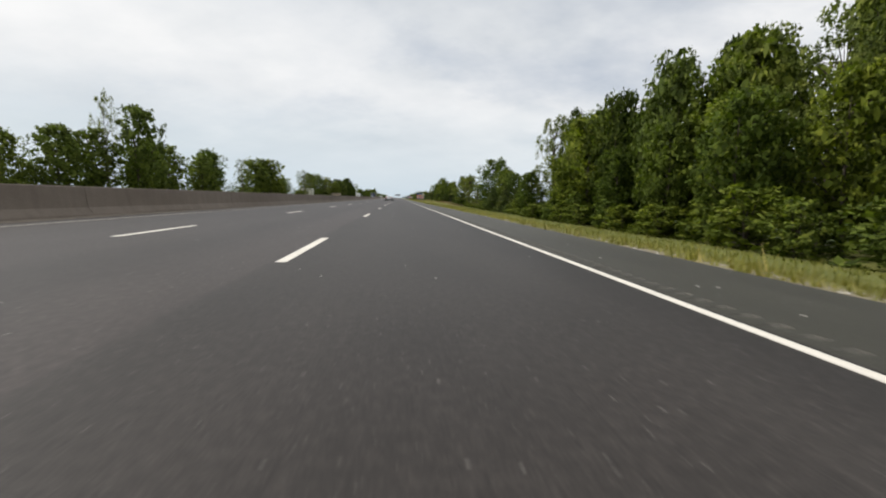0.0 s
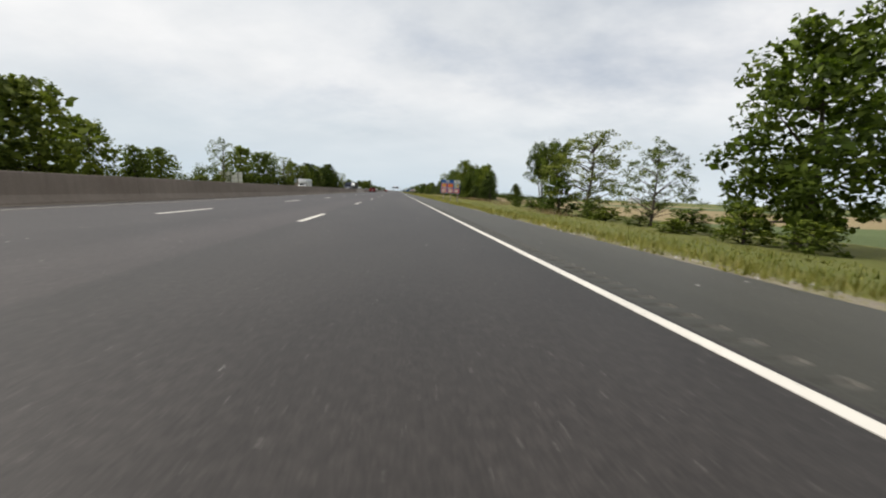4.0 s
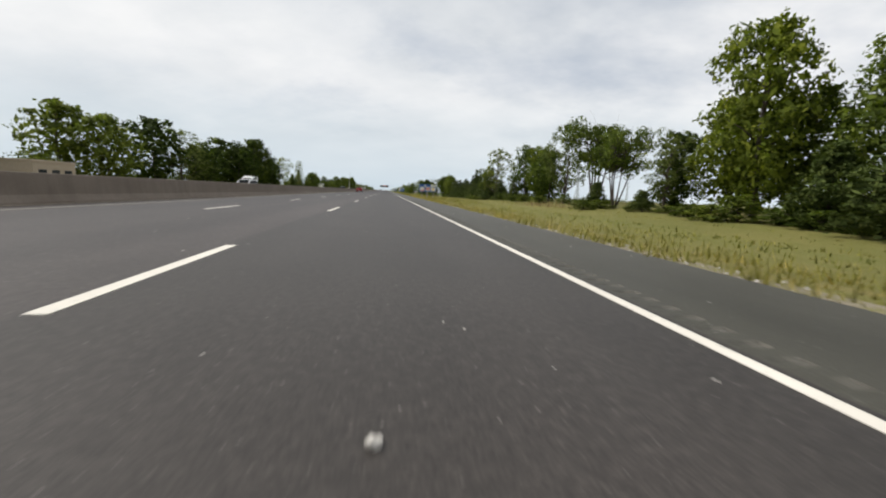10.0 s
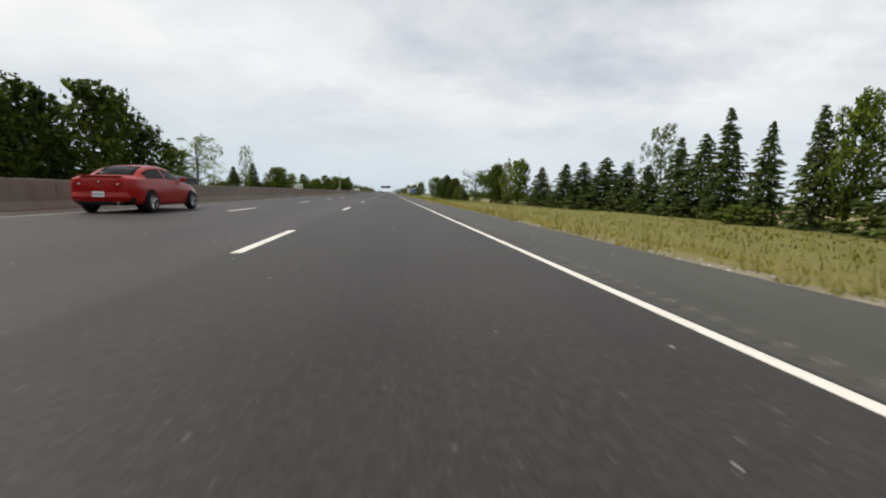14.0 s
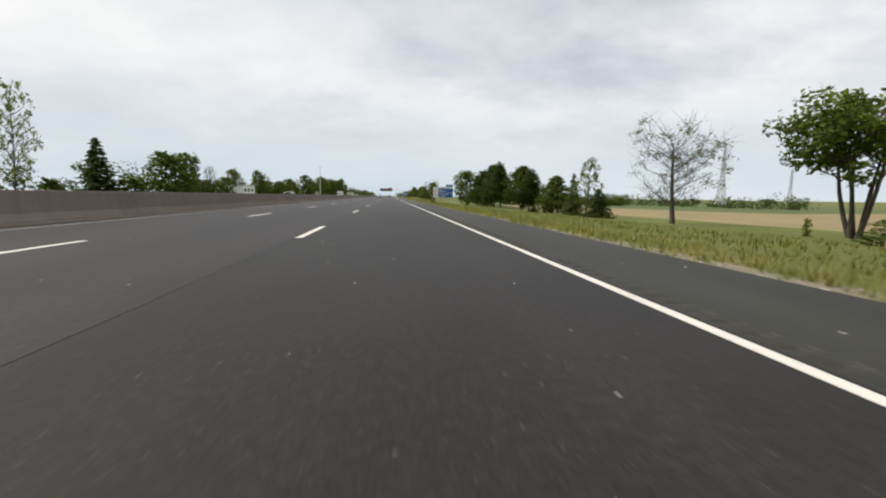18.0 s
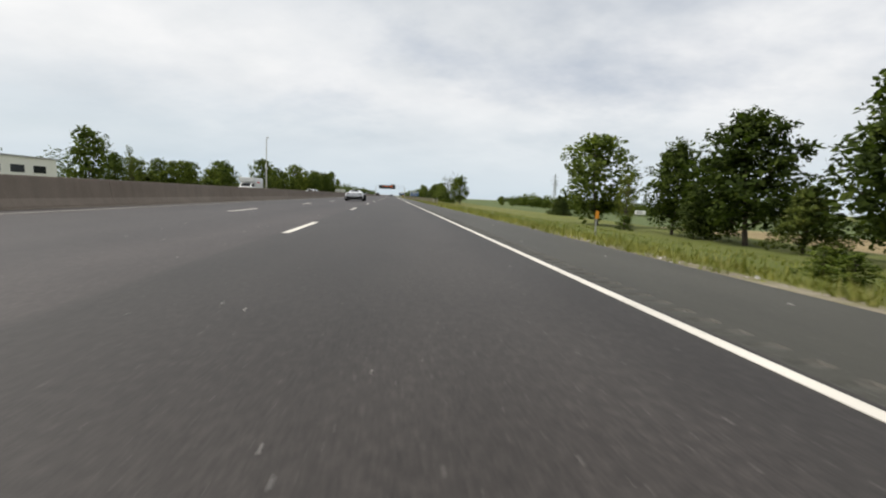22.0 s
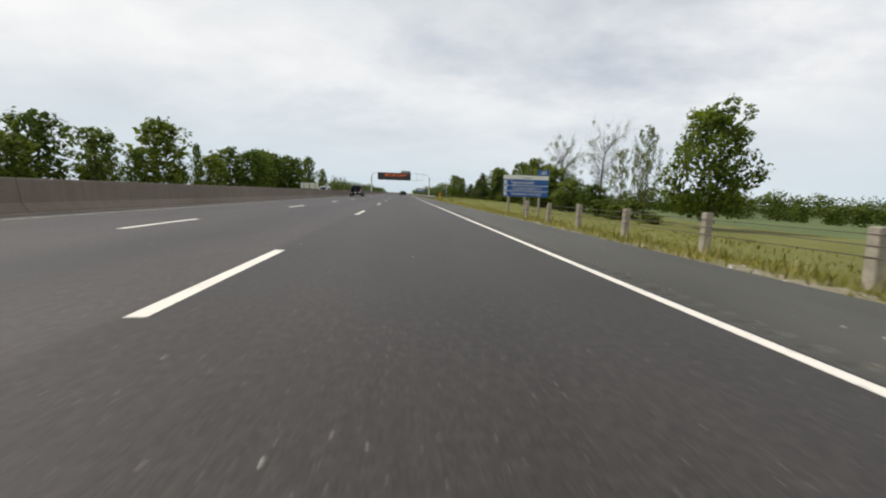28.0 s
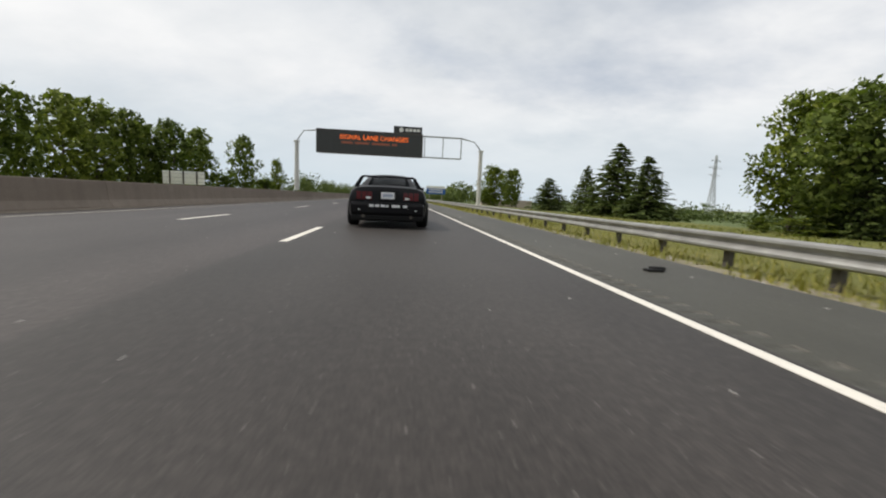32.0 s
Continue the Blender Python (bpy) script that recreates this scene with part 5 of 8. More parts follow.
def sign_frame(label, x0, x1, z0, z1, posts, at, group="exit service signs"):
    root = thing("road_sign", label, "road sign", group, at)
    board = part("board", box(x0, x1, 0.0, 0.035, z0, z1, bev=0.01), SIGN_BLUE, root)
    for k, px in enumerate(posts):
        part("post", box(px - 0.09, px + 0.09, 0.04, 0.20, ground_z(at.translation.x + px, at.translation.y) - at.translation.z - 0.3, z1 - 0.25, bev=0.012), WOOD_GREY, root, "weathered wooden post")
    for z in (z0 + 0.4, z1 - 0.4):
        part("back_rail", box(x0 + 0.1, x1 - 0.1, 0.036, 0.06, z - 0.05, z + 0.05), SIGN_BACK, root)
    return root, board


rs = random.Random(12)


def logo_plate(board, x, z, w, h, base, y=-0.001):
    edge = panel("logo_panel", x - w / 2, x + w / 2, z - h / 2, z + h / 2, SIGN_WHITE, board, 0.006, y)
    inner = panel("logo_field", x - w * 0.47, x + w * 0.47, z - h * 0.46, z + h * 0.46, base, edge, 0.003, y - 0.006)
    return edge, y - 0.009


def service_sign_food():
    at = pose(8.0, 204.4, 0.0, 0, 0, -1.5)
    root, board = sign_frame("blue exit sign with six coloured food logo panels on wooden posts", -1.80, 1.72, 0.72, 3.12, (-1.25, 0.1, 1.35), at)
    panel("frame_strip", -1.80, 0.62, 2.60, 2.64, SIGN_WHITE, board, 0.004, -0.001)
    panel("exit_tab", 0.62, 1.72, 2.56, 3.12, SIGN_WHITE, board, 0.006, -0.001, "white exit number tab")
    text(board, "189", 1.17, 2.84, 0.52, SIGN_BLACK, -0.012, 0.95)
    icon = panel("service_icon", -0.82, -0.32, 2.68, 3.08, SIGN_WHITE, board, 0.005, -0.001)
    panel("icon_bar", -0.72, -0.42, 2.76, 2.92, SIGN_BLUE, board, 0.008, -0.001)
    cols, rows = (-1.20, -0.02, 1.12), (2.08, 1.18)
    for r, z in enumerate(rows):
        for c, x in enumerate(cols):
            base = ((LOGO_RED, LOGO_ORANGE, LOGO_GREEN), (LOGO_RED, LOGO_RED, LOGO_RED))[r][c]
            e, y = logo_plate(board, x, z, 0.98, 0.80, base)
            if (r, c) == (0, 0):
                disc("logo_oval", x, z + 0.08, 0.40, 0.20, LOGO_YELLOW, e, 0.004, y)
                bars(e, x - 0.28, x + 0.28, z + 0.08, 0.10, 5, LOGO_RED, y - 0.005, rs)
                bars(e, x - 0.38, x + 0.38, z - 0.26, 0.10, 6, SIGN_WHITE, y, rs)
            elif (r, c) == (0, 1):
                for dx in (-0.14, 0.14):
                    bm = bmesh.new()
                    for k in range(8):
                        t0, t1 = math.pi * k / 8, math.pi * (k + 1) / 8
                        rod(bm, (x + dx + 0.13 * math.cos(t0), y - 0.006, z - 0.12 + 0.36 * math.sin(t0)), (x + dx + 0.13 * math.cos(t1), y - 0.006, z - 0.12 + 0.36 * math.sin(t1)), 0.03, None, 6)
                    part("logo_arch", bm, LOGO_YELLOW, e)
                bars(e, x - 0.3, x + 0.3, z - 0.30, 0.06, 6, SIGN_WHITE, y, rs)
            elif (r, c) == (0, 2):
                for k in range(3):
                    zz = z + 0.22 - 0.22 * k
                    panel("logo_bar", x - 0.40, x + 0.02, zz - 0.07, zz + 0.07, SIGN_WHITE, e, 0.004, y)
                    panel("logo_bar", x + 0.05, x + 0.40, zz - 0.08, zz + 0.08, LOGO_YELLOW, e, 0.004, y)
            else:
                bars(e, x - 0.36, x + 0.30, z + 0.12, 0.22, (6, 3, 5)[c], SIGN_WHITE, y, rs)
                bars(e, x - 0.36, x + 0.38, z - 0.15, 0.20, (4, 7, 6)[c], SIGN_WHITE, y, rs)


def service_sign_fuel():
    at = pose(8.6, 422.0, 0.0, 0, 0, -1.0)
    root, board = sign_frame("blue exit sign with three fuel logo panels on wooden posts", -2.16, 2.10, 0.86, 2.74, (-1.45, 0.05, 1.5), at)
    panel("frame_strip", -2.16, 0.75, 2.16, 2.22, SIGN_WHITE, board, 0.004, -0.001)
    panel("exit_tab", 0.75, 2.10, 2.18, 2.74, SIGN_WHITE, board, 0.006, -0.001, "white exit number tab")
    text(board, "189", 1.42, 2.46, 0.50, SIGN_BLACK, -0.012)
    panel("service_icon", -0.86, -0.52, 2.28, 2.70, SIGN_WHITE, board, 0.005, -0.001)
    panel("icon_bar", -0.78, -0.60, 2.50, 2.64, SIGN_BLUE, board, 0.008, -0.001)
    for k, x in enumerate((-1.42, 0.0, 1.40)):
        e, y = logo_plate(board, x, 1.52, 1.12, 1.02, SIGN_WHITE)
        if k == 0:
            bm = bmesh.new()
            for a, b in (((-0.48, -0.42), (0.48, 0.05)), ((-0.30, -0.44), (0.48, -0.15))):
                rod(bm, (x + a[0], y - 0.008, 1.52 + a[1]), (x + b[0], y - 0.008, 1.52 + b[1]), 0.05, None, 6)
            part("logo_slash", bm, LOGO_ORANGE, e)
            panel("logo_corner", x + 0.1, x + 0.49, 1.06, 1.24, LOGO_RED, e, 0.004, y)
            bars(e, x - 0.36, x + 0.05, 1.86, 0.12, 3, SIGN_BLACK, y, rs)
        elif k == 1:
            panel("logo_block", x - 0.46, x + 0.46, 1.40, 1.94, LOGO_RED, e, 0.004, y)
            bm = bmesh.new()
            for t in range(5):
                a = radians(18 + 36 * t)
                rod(bm, (x, y - 0.008, 1.60), (x + 0.26 * math.cos(a), y - 0.008, 1.60 + 0.28 * math.sin(a)), 0.09, 0.01, 6)
            part("logo_leaf", bm, SIGN_WHITE, e)
            bars(e, x - 0.42, x + 0.42, 1.18, 0.12, 5, SIGN_BLACK, y, rs)
        else:
            disc("logo_round", x, 1.62, 0.28, 0.28, LOGO_YELLOW, e, 0.005, y)
            bars(e, x - 0.44, x + 0.44, 1.14, 0.12, 3, SIGN_BLACK, y, rs)


def attraction_sign():
    at = pose(9.45, 639.0, 0.0, 0, 0, -1.0)
    root, board = sign_frame("blue and white attraction sign with exit number tab on wooden posts", -2.16, 2.12, 0.58, 2.84, (-1.75, -0.2, 1.25), at)
    tab = part("exit_tab", box(0.62, 2.08, 0.0, 0.03, 2.86, 3.36, bev=0.008), SIGN_BLUE, root)
    text(tab, "189", 1.35, 3.10, 0.46, SIGN_WHITE, -0.008)
    panel("white_band", -2.16, 2.12, 2.50, 2.84, SIGN_WHITE, board, 0.005, -0.001)
    bars(board, -0.5, 0.9, 2.68, 0.07, 8, SIGN_BLACK, -0.007, rs)
    panel("white_side", -2.16, -1.05, 0.58, 2.50, SIGN_WHITE, board, 0.005, -0.001)
    panel("divider", -1.05, 2.12, 1.46, 1.54, SIGN_WHITE, board, 0.005, -0.001)
    text(board, "Slots", 0.35, 1.98, 0.40, SIGN_WHITE, -0.008)
    panel("text_bar", -0.82, -0.28, 1.86, 2.14, SIGN_WHITE, board, 0.004, -0.001)
    text(board, "Western Fair", 0.28, 1.20, 0.38, SIGN_WHITE, -0.008, 0.85)
    text(board, "District", -0.22, 0.82, 0.38, SIGN_WHITE, -0.008, 0.85)
    bm = bmesh.new()
    for k in range(4):
        rod(bm, (-1.95 + 0.2 * k, -0.012, 1.78), (-1.85 + 0.18 * k, -0.012, 2.02 + 0.12 * (k % 2)), 0.09, 0.02, 6)
    part("logo_flame", bm, LOGO_ORANGE, board)
    panel("logo_bar", -1.85, -1.30, 1.12, 1.22, SIGN_BLACK, board, 0.008, -0.001)


def golf_sign():
    at = pose(9.4, 881.0, 0.0, 0, 0, -2.0)
    root, board = sign_frame("blue attraction sign with three white lines on wooden posts", -2.25, 2.05, 0.82, 2.80, (-1.65, -0.1, 1.25), at)
    tab = part("exit_tab", box(0.95, 2.05, 0.0, 0.03, 2.82, 3.34, bev=0.008), SIGN_BLUE, root)
    text(tab, "189", 1.5, 3.07, 0.46, SIGN_WHITE, -0.008)
    panel("white_band", -2.25, 2.05, 2.42, 2.80, SIGN_WHITE, board, 0.005, -0.001)
    bars(board, -0.4, 0.4, 2.56, 0.10, 6, SIGN_BACK, -0.007, rs)
    for z in (1.86, 1.34):
        panel("divider", -2.25, 2.05, z - 0.025, z + 0.025, SIGN_WHITE, board, 0.005, -0.001)
    panel("divider", -1.92, -1.88, 0.82, 2.40, SIGN_WHITE, board, 0.007, -0.001)
    for z, s, x, q in ((2.13, "Flagswipe Paintball", -0.45, 0.80), (1.60, "Llyndinshire Golf & C.C.", 0.05, 0.80), (1.08, "Westminster Trails Golf", -0.05, 0.80)):
        text(board, s, x, z, 0.36, SIGN_WHITE, -0.008, q)
        panel("icon_figure", -2.16, -1.98, z - 0.17, z + 0.17, SIGN_WHITE, board, 0.006, -0.001)


service_sign_food()
service_sign_fuel()
attraction_sign()
golf_sign()


def far_sign():
    root, board = sign_frame("blue and white road sign beyond the gantry", -2.4, 2.4, 1.7, 3.7, (-1.6, 1.6), pose(6.9, 1064.0, 0.0), "exit service signs")
    panel("white_band", -2.4, 2.4, 3.1, 3.7, SIGN_WHITE, board, 0.005, -0.001)
    for z in (2.75, 2.2):
        bars(board, -1.8, 1.8, z, 0.24, 9, SIGN_WHITE, -0.002, rs)


far_sign()


def message_gantry():
    y = 1012.0
    root = thing("message_sign_gantry", "overhead variable message sign on a steel gantry with amber letters", "overhead sign", at=pose(0, y, 0))
    for x in (-14.9, 8.2):
        z0 = 0.98 if x < 0 else ground_z(x, y) - 0.2
        part("column", cyl((x, 0.6, z0), (x, 0.6, 6.9), 0.28, 0.24, 14), POLE_GREY, root, "pale grey tapered column")
        part("column_cap", cyl((x, 0.6, 6.88), (x, 0.6, 7.06), 0.36, 0.34, 14), POLE_GREY, root)
        if x > 0:
            part("footing", cyl((x, 0.6, z0 - 0.2), (x, 0.6, z0 + 0.5), 0.5, 0.48, 14), CONCRETE, root)
    for dz in (5.85, 8.45):
        for dy in (0.3, 0.95):
            part("chord", cyl((-12.3, dy, dz), (5.6, dy, dz), 0.055, None, 8), STEEL, root)
    for x in (0.9, 3.25, 5.6):
        for dy in (0.3, 0.95):
            part("upright", cyl((x, dy, 5.85), (x, dy, 8.45), 0.04, None, 6), STEEL, root)
    for x, q in ((5.6, 8.2), (-12.3, -14.9)):
        for dy in (0.3, 0.95):
            part("knee_arm", cyl((x, dy, 8.45), ((x + q * 2) / 3, 0.55, 8.05 if q > 0 else 8.3), 0.05, None, 8), STEEL, root)
            part("knee_arm", cyl(((x + q * 2) / 3, 0.55, 8.05 if q > 0 else 8.3), (q, 0.6, 7.0), 0.06, None, 8), STEEL, root)
    case = part("sign_case", box(-12.35, 0.55, -0.25, 0.9, 5.72, 8.52, bev=0.04), VMS_BLACK, root, "dark louvred sign housing")
    part("case_border", box(-12.42, 0.62, -0.27, -0.20, 8.44, 8.56), STEEL_DARK, case)
    part("case_border", box(-12.42, 0.62, -0.27, -0.20, 5.68, 5.80), STEEL_DARK, case)
    for x in (-12.42, 0.50):
        part("case_border", box(x, x + 0.12, -0.27, -0.20, 5.80, 8.44), STEEL_DARK, case)
    head = part("route_panel", box(-3.05, 0.5, -0.1, 0.3, 8.56, 9.42, bev=0.03), VMS_BLACK, root)
    disc("route_mark", -2.1, 8.98, 0.28, 0.28, SIGN_WHITE, head, 0.01, -0.1)
    for k in range(4):
        panel("text_bar", -1.6 + 0.48 * k, -1.22 + 0.48 * k, 8.82, 9.16, SIGN_WHITE, head, 0.008, -0.1)
    t = text(case, "SIGNAL LANE CHANGES", -5.4, 7.70, 0.78, LED, -0.262, 0.98)
    for x, w in ((-8.7, 1.4), (-6.9, 1.7), (-4.6, 2.2), (-2.9, 0.7)):
        panel("led_bar", x - w / 2, x + w / 2, 6.92, 7.18, LED_DIM, case, 0.008, -0.252)
    for k in range(1, 8):
        panel("matrix_joint", -12.2 + 1.55 * k - 0.012, -12.2 + 1.55 * k + 0.012, 5.85, 8.4, STEEL_DARK, case, 0.004, -0.250)


message_gantry()


def guard_rail():
    root = thing("guard_rail", "galvanised steel beam guard rail on dark steel posts", "guard rail", at=pose(3.75, 0, -0.33))
    ya, yb = 920.6, 1140.0
    g = ground_z(3.9)
    prof = [(0.0, 0.30), (0.045, 0.312), (0.082, 0.335), (0.086, 0.375), (0.06, 0.41), (0.012, 0.445), (0.012, 0.475), (0.06, 0.51), (0.086, 0.545), (0.082, 0.585), (0.045, 0.608), (0.0, 0.62)]
    ring = [(-x, z + 0.10) for x, z in prof]
    ring = ring + [(x + 0.006, z) for x, z in ring[::-1]]
    beam = mesh_of("beam", extrude_profile(ring, 0, 3.80), RAIL_STEEL, False)
    y = ya
    while y < yb:
        o = part("beam", beam, RAIL_STEEL, root)
        o.location = (0, y, 0)
        y += 3.81
    pm = mesh_of("post", box(-0.05, 0.05, -0.07, 0.07, g - 0.4, 0.72, bev=0.006), STEEL_DARK)
    bm = mesh_of("spacer", box(-0.0, 0.10, -0.06, 0.06, 0.42, 0.70, bev=0.006), WOOD_GREY)
    y = ya + 0.9
    while y < yb:
        o = part("post", pm, STEEL_DARK, root)
        o.location = (0.16, y, 0)
        o = part("spacer", bm, WOOD_GREY, root)
        o.location = (0.008, y, 0)
        y += 1.905
    for y in (ya - 0.1, ya + 0.75):
        part("end_post", box(0.02, 0.16, y - 0.08, y + 0.08, g - 0.4, 0.82, bev=0.012), END_GREY, root, "grey-green end post")
    part("end_plate", box(-0.10, 0.0, ya - 0.02, ya + 0.05, 0.32, 0.74, bev=0.01), RAIL_STEEL, root)


guard_rail()


def hazard_marker():
    x = 4.55
    root = thing("hazard_marker", "orange and black striped hazard marker on a steel post", "road sign", at=pose(x, 918.9, 0))
    part("post", cyl((0, 0.03, ground_z(x, 918.9) - 0.3), (0, 0.03, 1.0), 0.025, None, 8), STEEL, root)
    plate = part("plate", box(-0.15, 0.15, -0.01, 0.01, 0.12, 1.12, bev=0.006), MARK_YELLOW, root)
    for k in range(5):
        z = 0.16 + 0.2 * k
        bm = bmesh.new()
        pts = [(-0.145, z), (0.145, z + 0.17), (0.145, z + 0.25), (-0.145, z + 0.08)]
        pts = [(px, min(1.11, pz)) for px, pz in pts]
        bm.faces.new([bm.verts.new((px, -0.014, pz)) for px, pz in pts])
        part("stripe", bm, SIGN_BLACK, plate)


hazard_marker()


def delineators():
    """Slim roadside marker posts."""
    for x, y, h, mat in ((5.9, 921.4, 2.0, STEEL), (5.4, 683.5, 1.0, STEEL), (6.0, 397.0, 1.2, STEEL), (5.6, 745.0, 0.9, STEEL)):
        z = ground_z(x, y)
        root = thing("delineator_post", "slim steel marker post with small reflector in the verge", "marker post", "marker posts", pose(x, y, z))
        part("post", cyl((0, 0, -0.2), (0, 0, h), 0.03, None, 8), mat, root)
        part("reflector", box(-0.06, 0.06, -0.05, -0.03, h - 0.28, h), MARK_YELLOW if y == 683.5 else SIGN_WHITE, root)


delineators()
stump = thing("timber_stump", "short dark timber stump in the verge grass", "post", "", pose(5.4, 907.3, ground_z(5.4, 907.3)))
part("stump", box(-0.07, 0.07, -0.07, 0.07, -0.3, 0.36, bev=0.025), STUMP_DARK, stump)
part("stump_cap", box(-0.062, 0.066, -0.06, 0.064, 0.34, 0.40, bev=0.025), STUMP_DARK, stump)


def cable_fence():
    root = thing("cable_guide_rail", "weathered timber posts with steel cables along the verge", "guard rail", at=pose(4.45, 0, 0))
    g = ground_z(4.45)
    pm = mesh_of("post", box(-0.085, 0.085, -0.085, 0.085, g - 0.3, 0.62, bev=0.02), WOOD_GREY)
    rng = random.Random(6)
    ys = [728.06 + 3.32 * k for k in range(42)]
    for y in ys:
        o = part("post", pm, WOOD_GREY, root)
        o.matrix_basis = pose(0, y, rng.uniform(-0.06, 0.02), rng.uniform(-2.5, 2.5), rng.uniform(-2.5, 2.5), rng.uniform(-6, 6))
    for z in (0.14, 0.30, 0.46):
        part("cable", cyl((-0.10, ys[0] - 1, z), (-0.10, ys[-1] + 1, z), 0.008, None, 6), STEEL_DARK, root, "steel wire cable")


cable_fence()


def high_mast():
    x, y = -46.0, 824.0
    root = thing("camera_mast", "tall grey steel camera mast beyond the median wall", "mast", at=pose(x, y, ground_z(x)))
    part("pole", cyl((0, 0, 0), (0.25, 0, 20.0), 0.26, 0.12, 12), POLE_GREY, root)
    part("camera_arm", cyl((0.25, 0, 19.7), (0.75, 0, 19.95), 0.05, None, 8), POLE_GREY, root)
    part("camera_housing", box(0.55, 0.95, -0.2, 0.2, 19.5, 19.9, bev=0.06), SIGN_WHITE, root)
    part("control_box", box(-0.4, 0.1, -0.5, -0.2, 1.0, 2.2, bev=0.03), STEEL, root)


high_mast()
for k, (x, y, w, h) in enumerate(((-46.0, 809.5, 2.8, 3.5), (-46.2, 813.4, 2.4, 3.4))):
    root = thing("equipment_cabinet", "pale grey roadside equipment cabinet beyond the median wall", "cabinet", "equipment cabinets", pose(x, y, ground_z(x)))
    part("body", box(-0.8, 0.8, 0, w, 0, h, bev=0.04), BRICK_TAN, root)
    part("door", box(0.80, 0.83, 0.2, w - 0.2, 0.2, h - 0.3, bev=0.01), SIGN_BACK, root)
    part("roof", box(-0.95, 0.95, -0.1, w + 0.1, h, h + 0.12, bev=0.02), SIGN_BACK, root)


def pylon(x, y, h):
    root = thing("power_pylon", "grey lattice steel electricity pylon across the fields", "pylon", "electricity pylons", pose(x, y, ground_z(min(x, 60)), 0, 0, 25))
    lat, arms = bmesh.new(), bmesh.new()

    def half(z):
        return np.interp(z, (0, h * 0.55, h), (h * 0.062, h * 0.020, h * 0.010))
    lv = [h * t for t in (0, 0.14, 0.27, 0.39, 0.50, 0.60, 0.69, 0.77, 0.85, 0.93, 1.0)]
    r = h * 0.0035
    for a, b in zip(lv, lv[1:]):
        p, q = half(a), half(b)
        ca = [(-p, -p), (p, -p), (p, p), (-p, p)]
        cb = [(-q, -q), (q, -q), (q, q), (-q, q)]
        for k in range(4):
            j = (k + 1) % 4
            rod(lat, (*ca[k], a), (*cb[k], b), r * 1.5, None, 4)
            rod(lat, (*ca[k], a), (*cb[j], b), r, None, 4)
            rod(lat, (*ca[j], a), (*cb[k], b), r, None, 4)
            rod(lat, (*cb[k], b), (*cb[j], b), r, None, 4)
    for z, w in ((0.66, 0.17), (0.78, 0.21), (0.90, 0.15)):
        for s in (-1, 1):
            for dy in (-1, 1):
                rod(arms, (0, dy * half(h * z), h * z), (s * w * h, 0, h * z + 0.3), r, None, 4)
            rod(arms, (0, 0, h * (z + 0.045)), (s * w * h, 0, h * z + 0.3), r, None, 4)
    # both parts wear the haze-paled grey
    part("lattice_tower", lat, PYLON_HAZY, root)
    part("cross_arms", arms, PYLON_HAZY, root)


for x, y, h in ((230, 1250, 44), (245, 835, 44), (330, 860, 30), (290, 425, 38), (300, 1420, 44)):
    pylon(x, y, h)


def billboard(x, y, z):
    root = thing("billboard", "white roadside advertising board across the field", "billboard", "field boards", pose(x, y, ground_z(x) - dip(x, y), 0, 0, -35))
    part("board", box(-3.2, 3.2, 0, 0.2, z, z + 2.6, bev=0.03), SIGN_WHITE, root)
    for k in range(3):
        part("text_bar", box(-2.2, 2.0 - 0.6 * k, -0.02, 0.0, z + 0.5 + 0.65 * k, z + 0.85 + 0.65 * k), SIGN_BACK, root)
    for px in (-2, 2):
        part("post", box(px - 0.12, px + 0.12, 0.22, 0.46, -0.3, z + 2.3), WOOD_GREY, root)


def sign_back(x0, x1, y, z0, z1, label):
    """A large road sign seen from behind: panels, stiffening channels and posts."""
    xm = (x0 + x1) / 2
    g = ground_z(xm)
    root = thing("sign_back", label, "road sign", "signs for the opposite carriageway", pose(xm, y, g))
    n = max(2, int((x1 - x0) / 1.25))
    w = (x1 - x0) / n
    for k in range(n):
        a = x0 - xm + w * k
        part("panel", box(a + 0.01, a + w - 0.01, 0.0, 0.03, z0 - g, z1 - g, bev=0.005), SIGN_WHITE, root)
    for k in range(3):
        z = z0 - g + (z1 - z0) * (0.18 + 0.32 * k)
        part("channel", box(x0 - xm, x1 - xm, -0.08, -0.002, z - 0.04, z + 0.04), STEEL, root)
    for u in (0.18, 0.5, 0.82):
        a = x0 - xm + (x1 - x0) * u
        part("post", box(a - 0.1, a + 0.1, -0.30, -0.084, -0.5, z1 - g - 0.05, bev=0.01), STEEL_DARK, root)


sign_back(-69.5, -61.0, 297.0, 0.9, 5.3, "large white road sign seen from behind with dark posts")
sign_back(-52.0, -43.6, 1053.0, 1.3, 4.0, "white road sign seen from behind on two posts")
billboard(158, 922, 1.4)


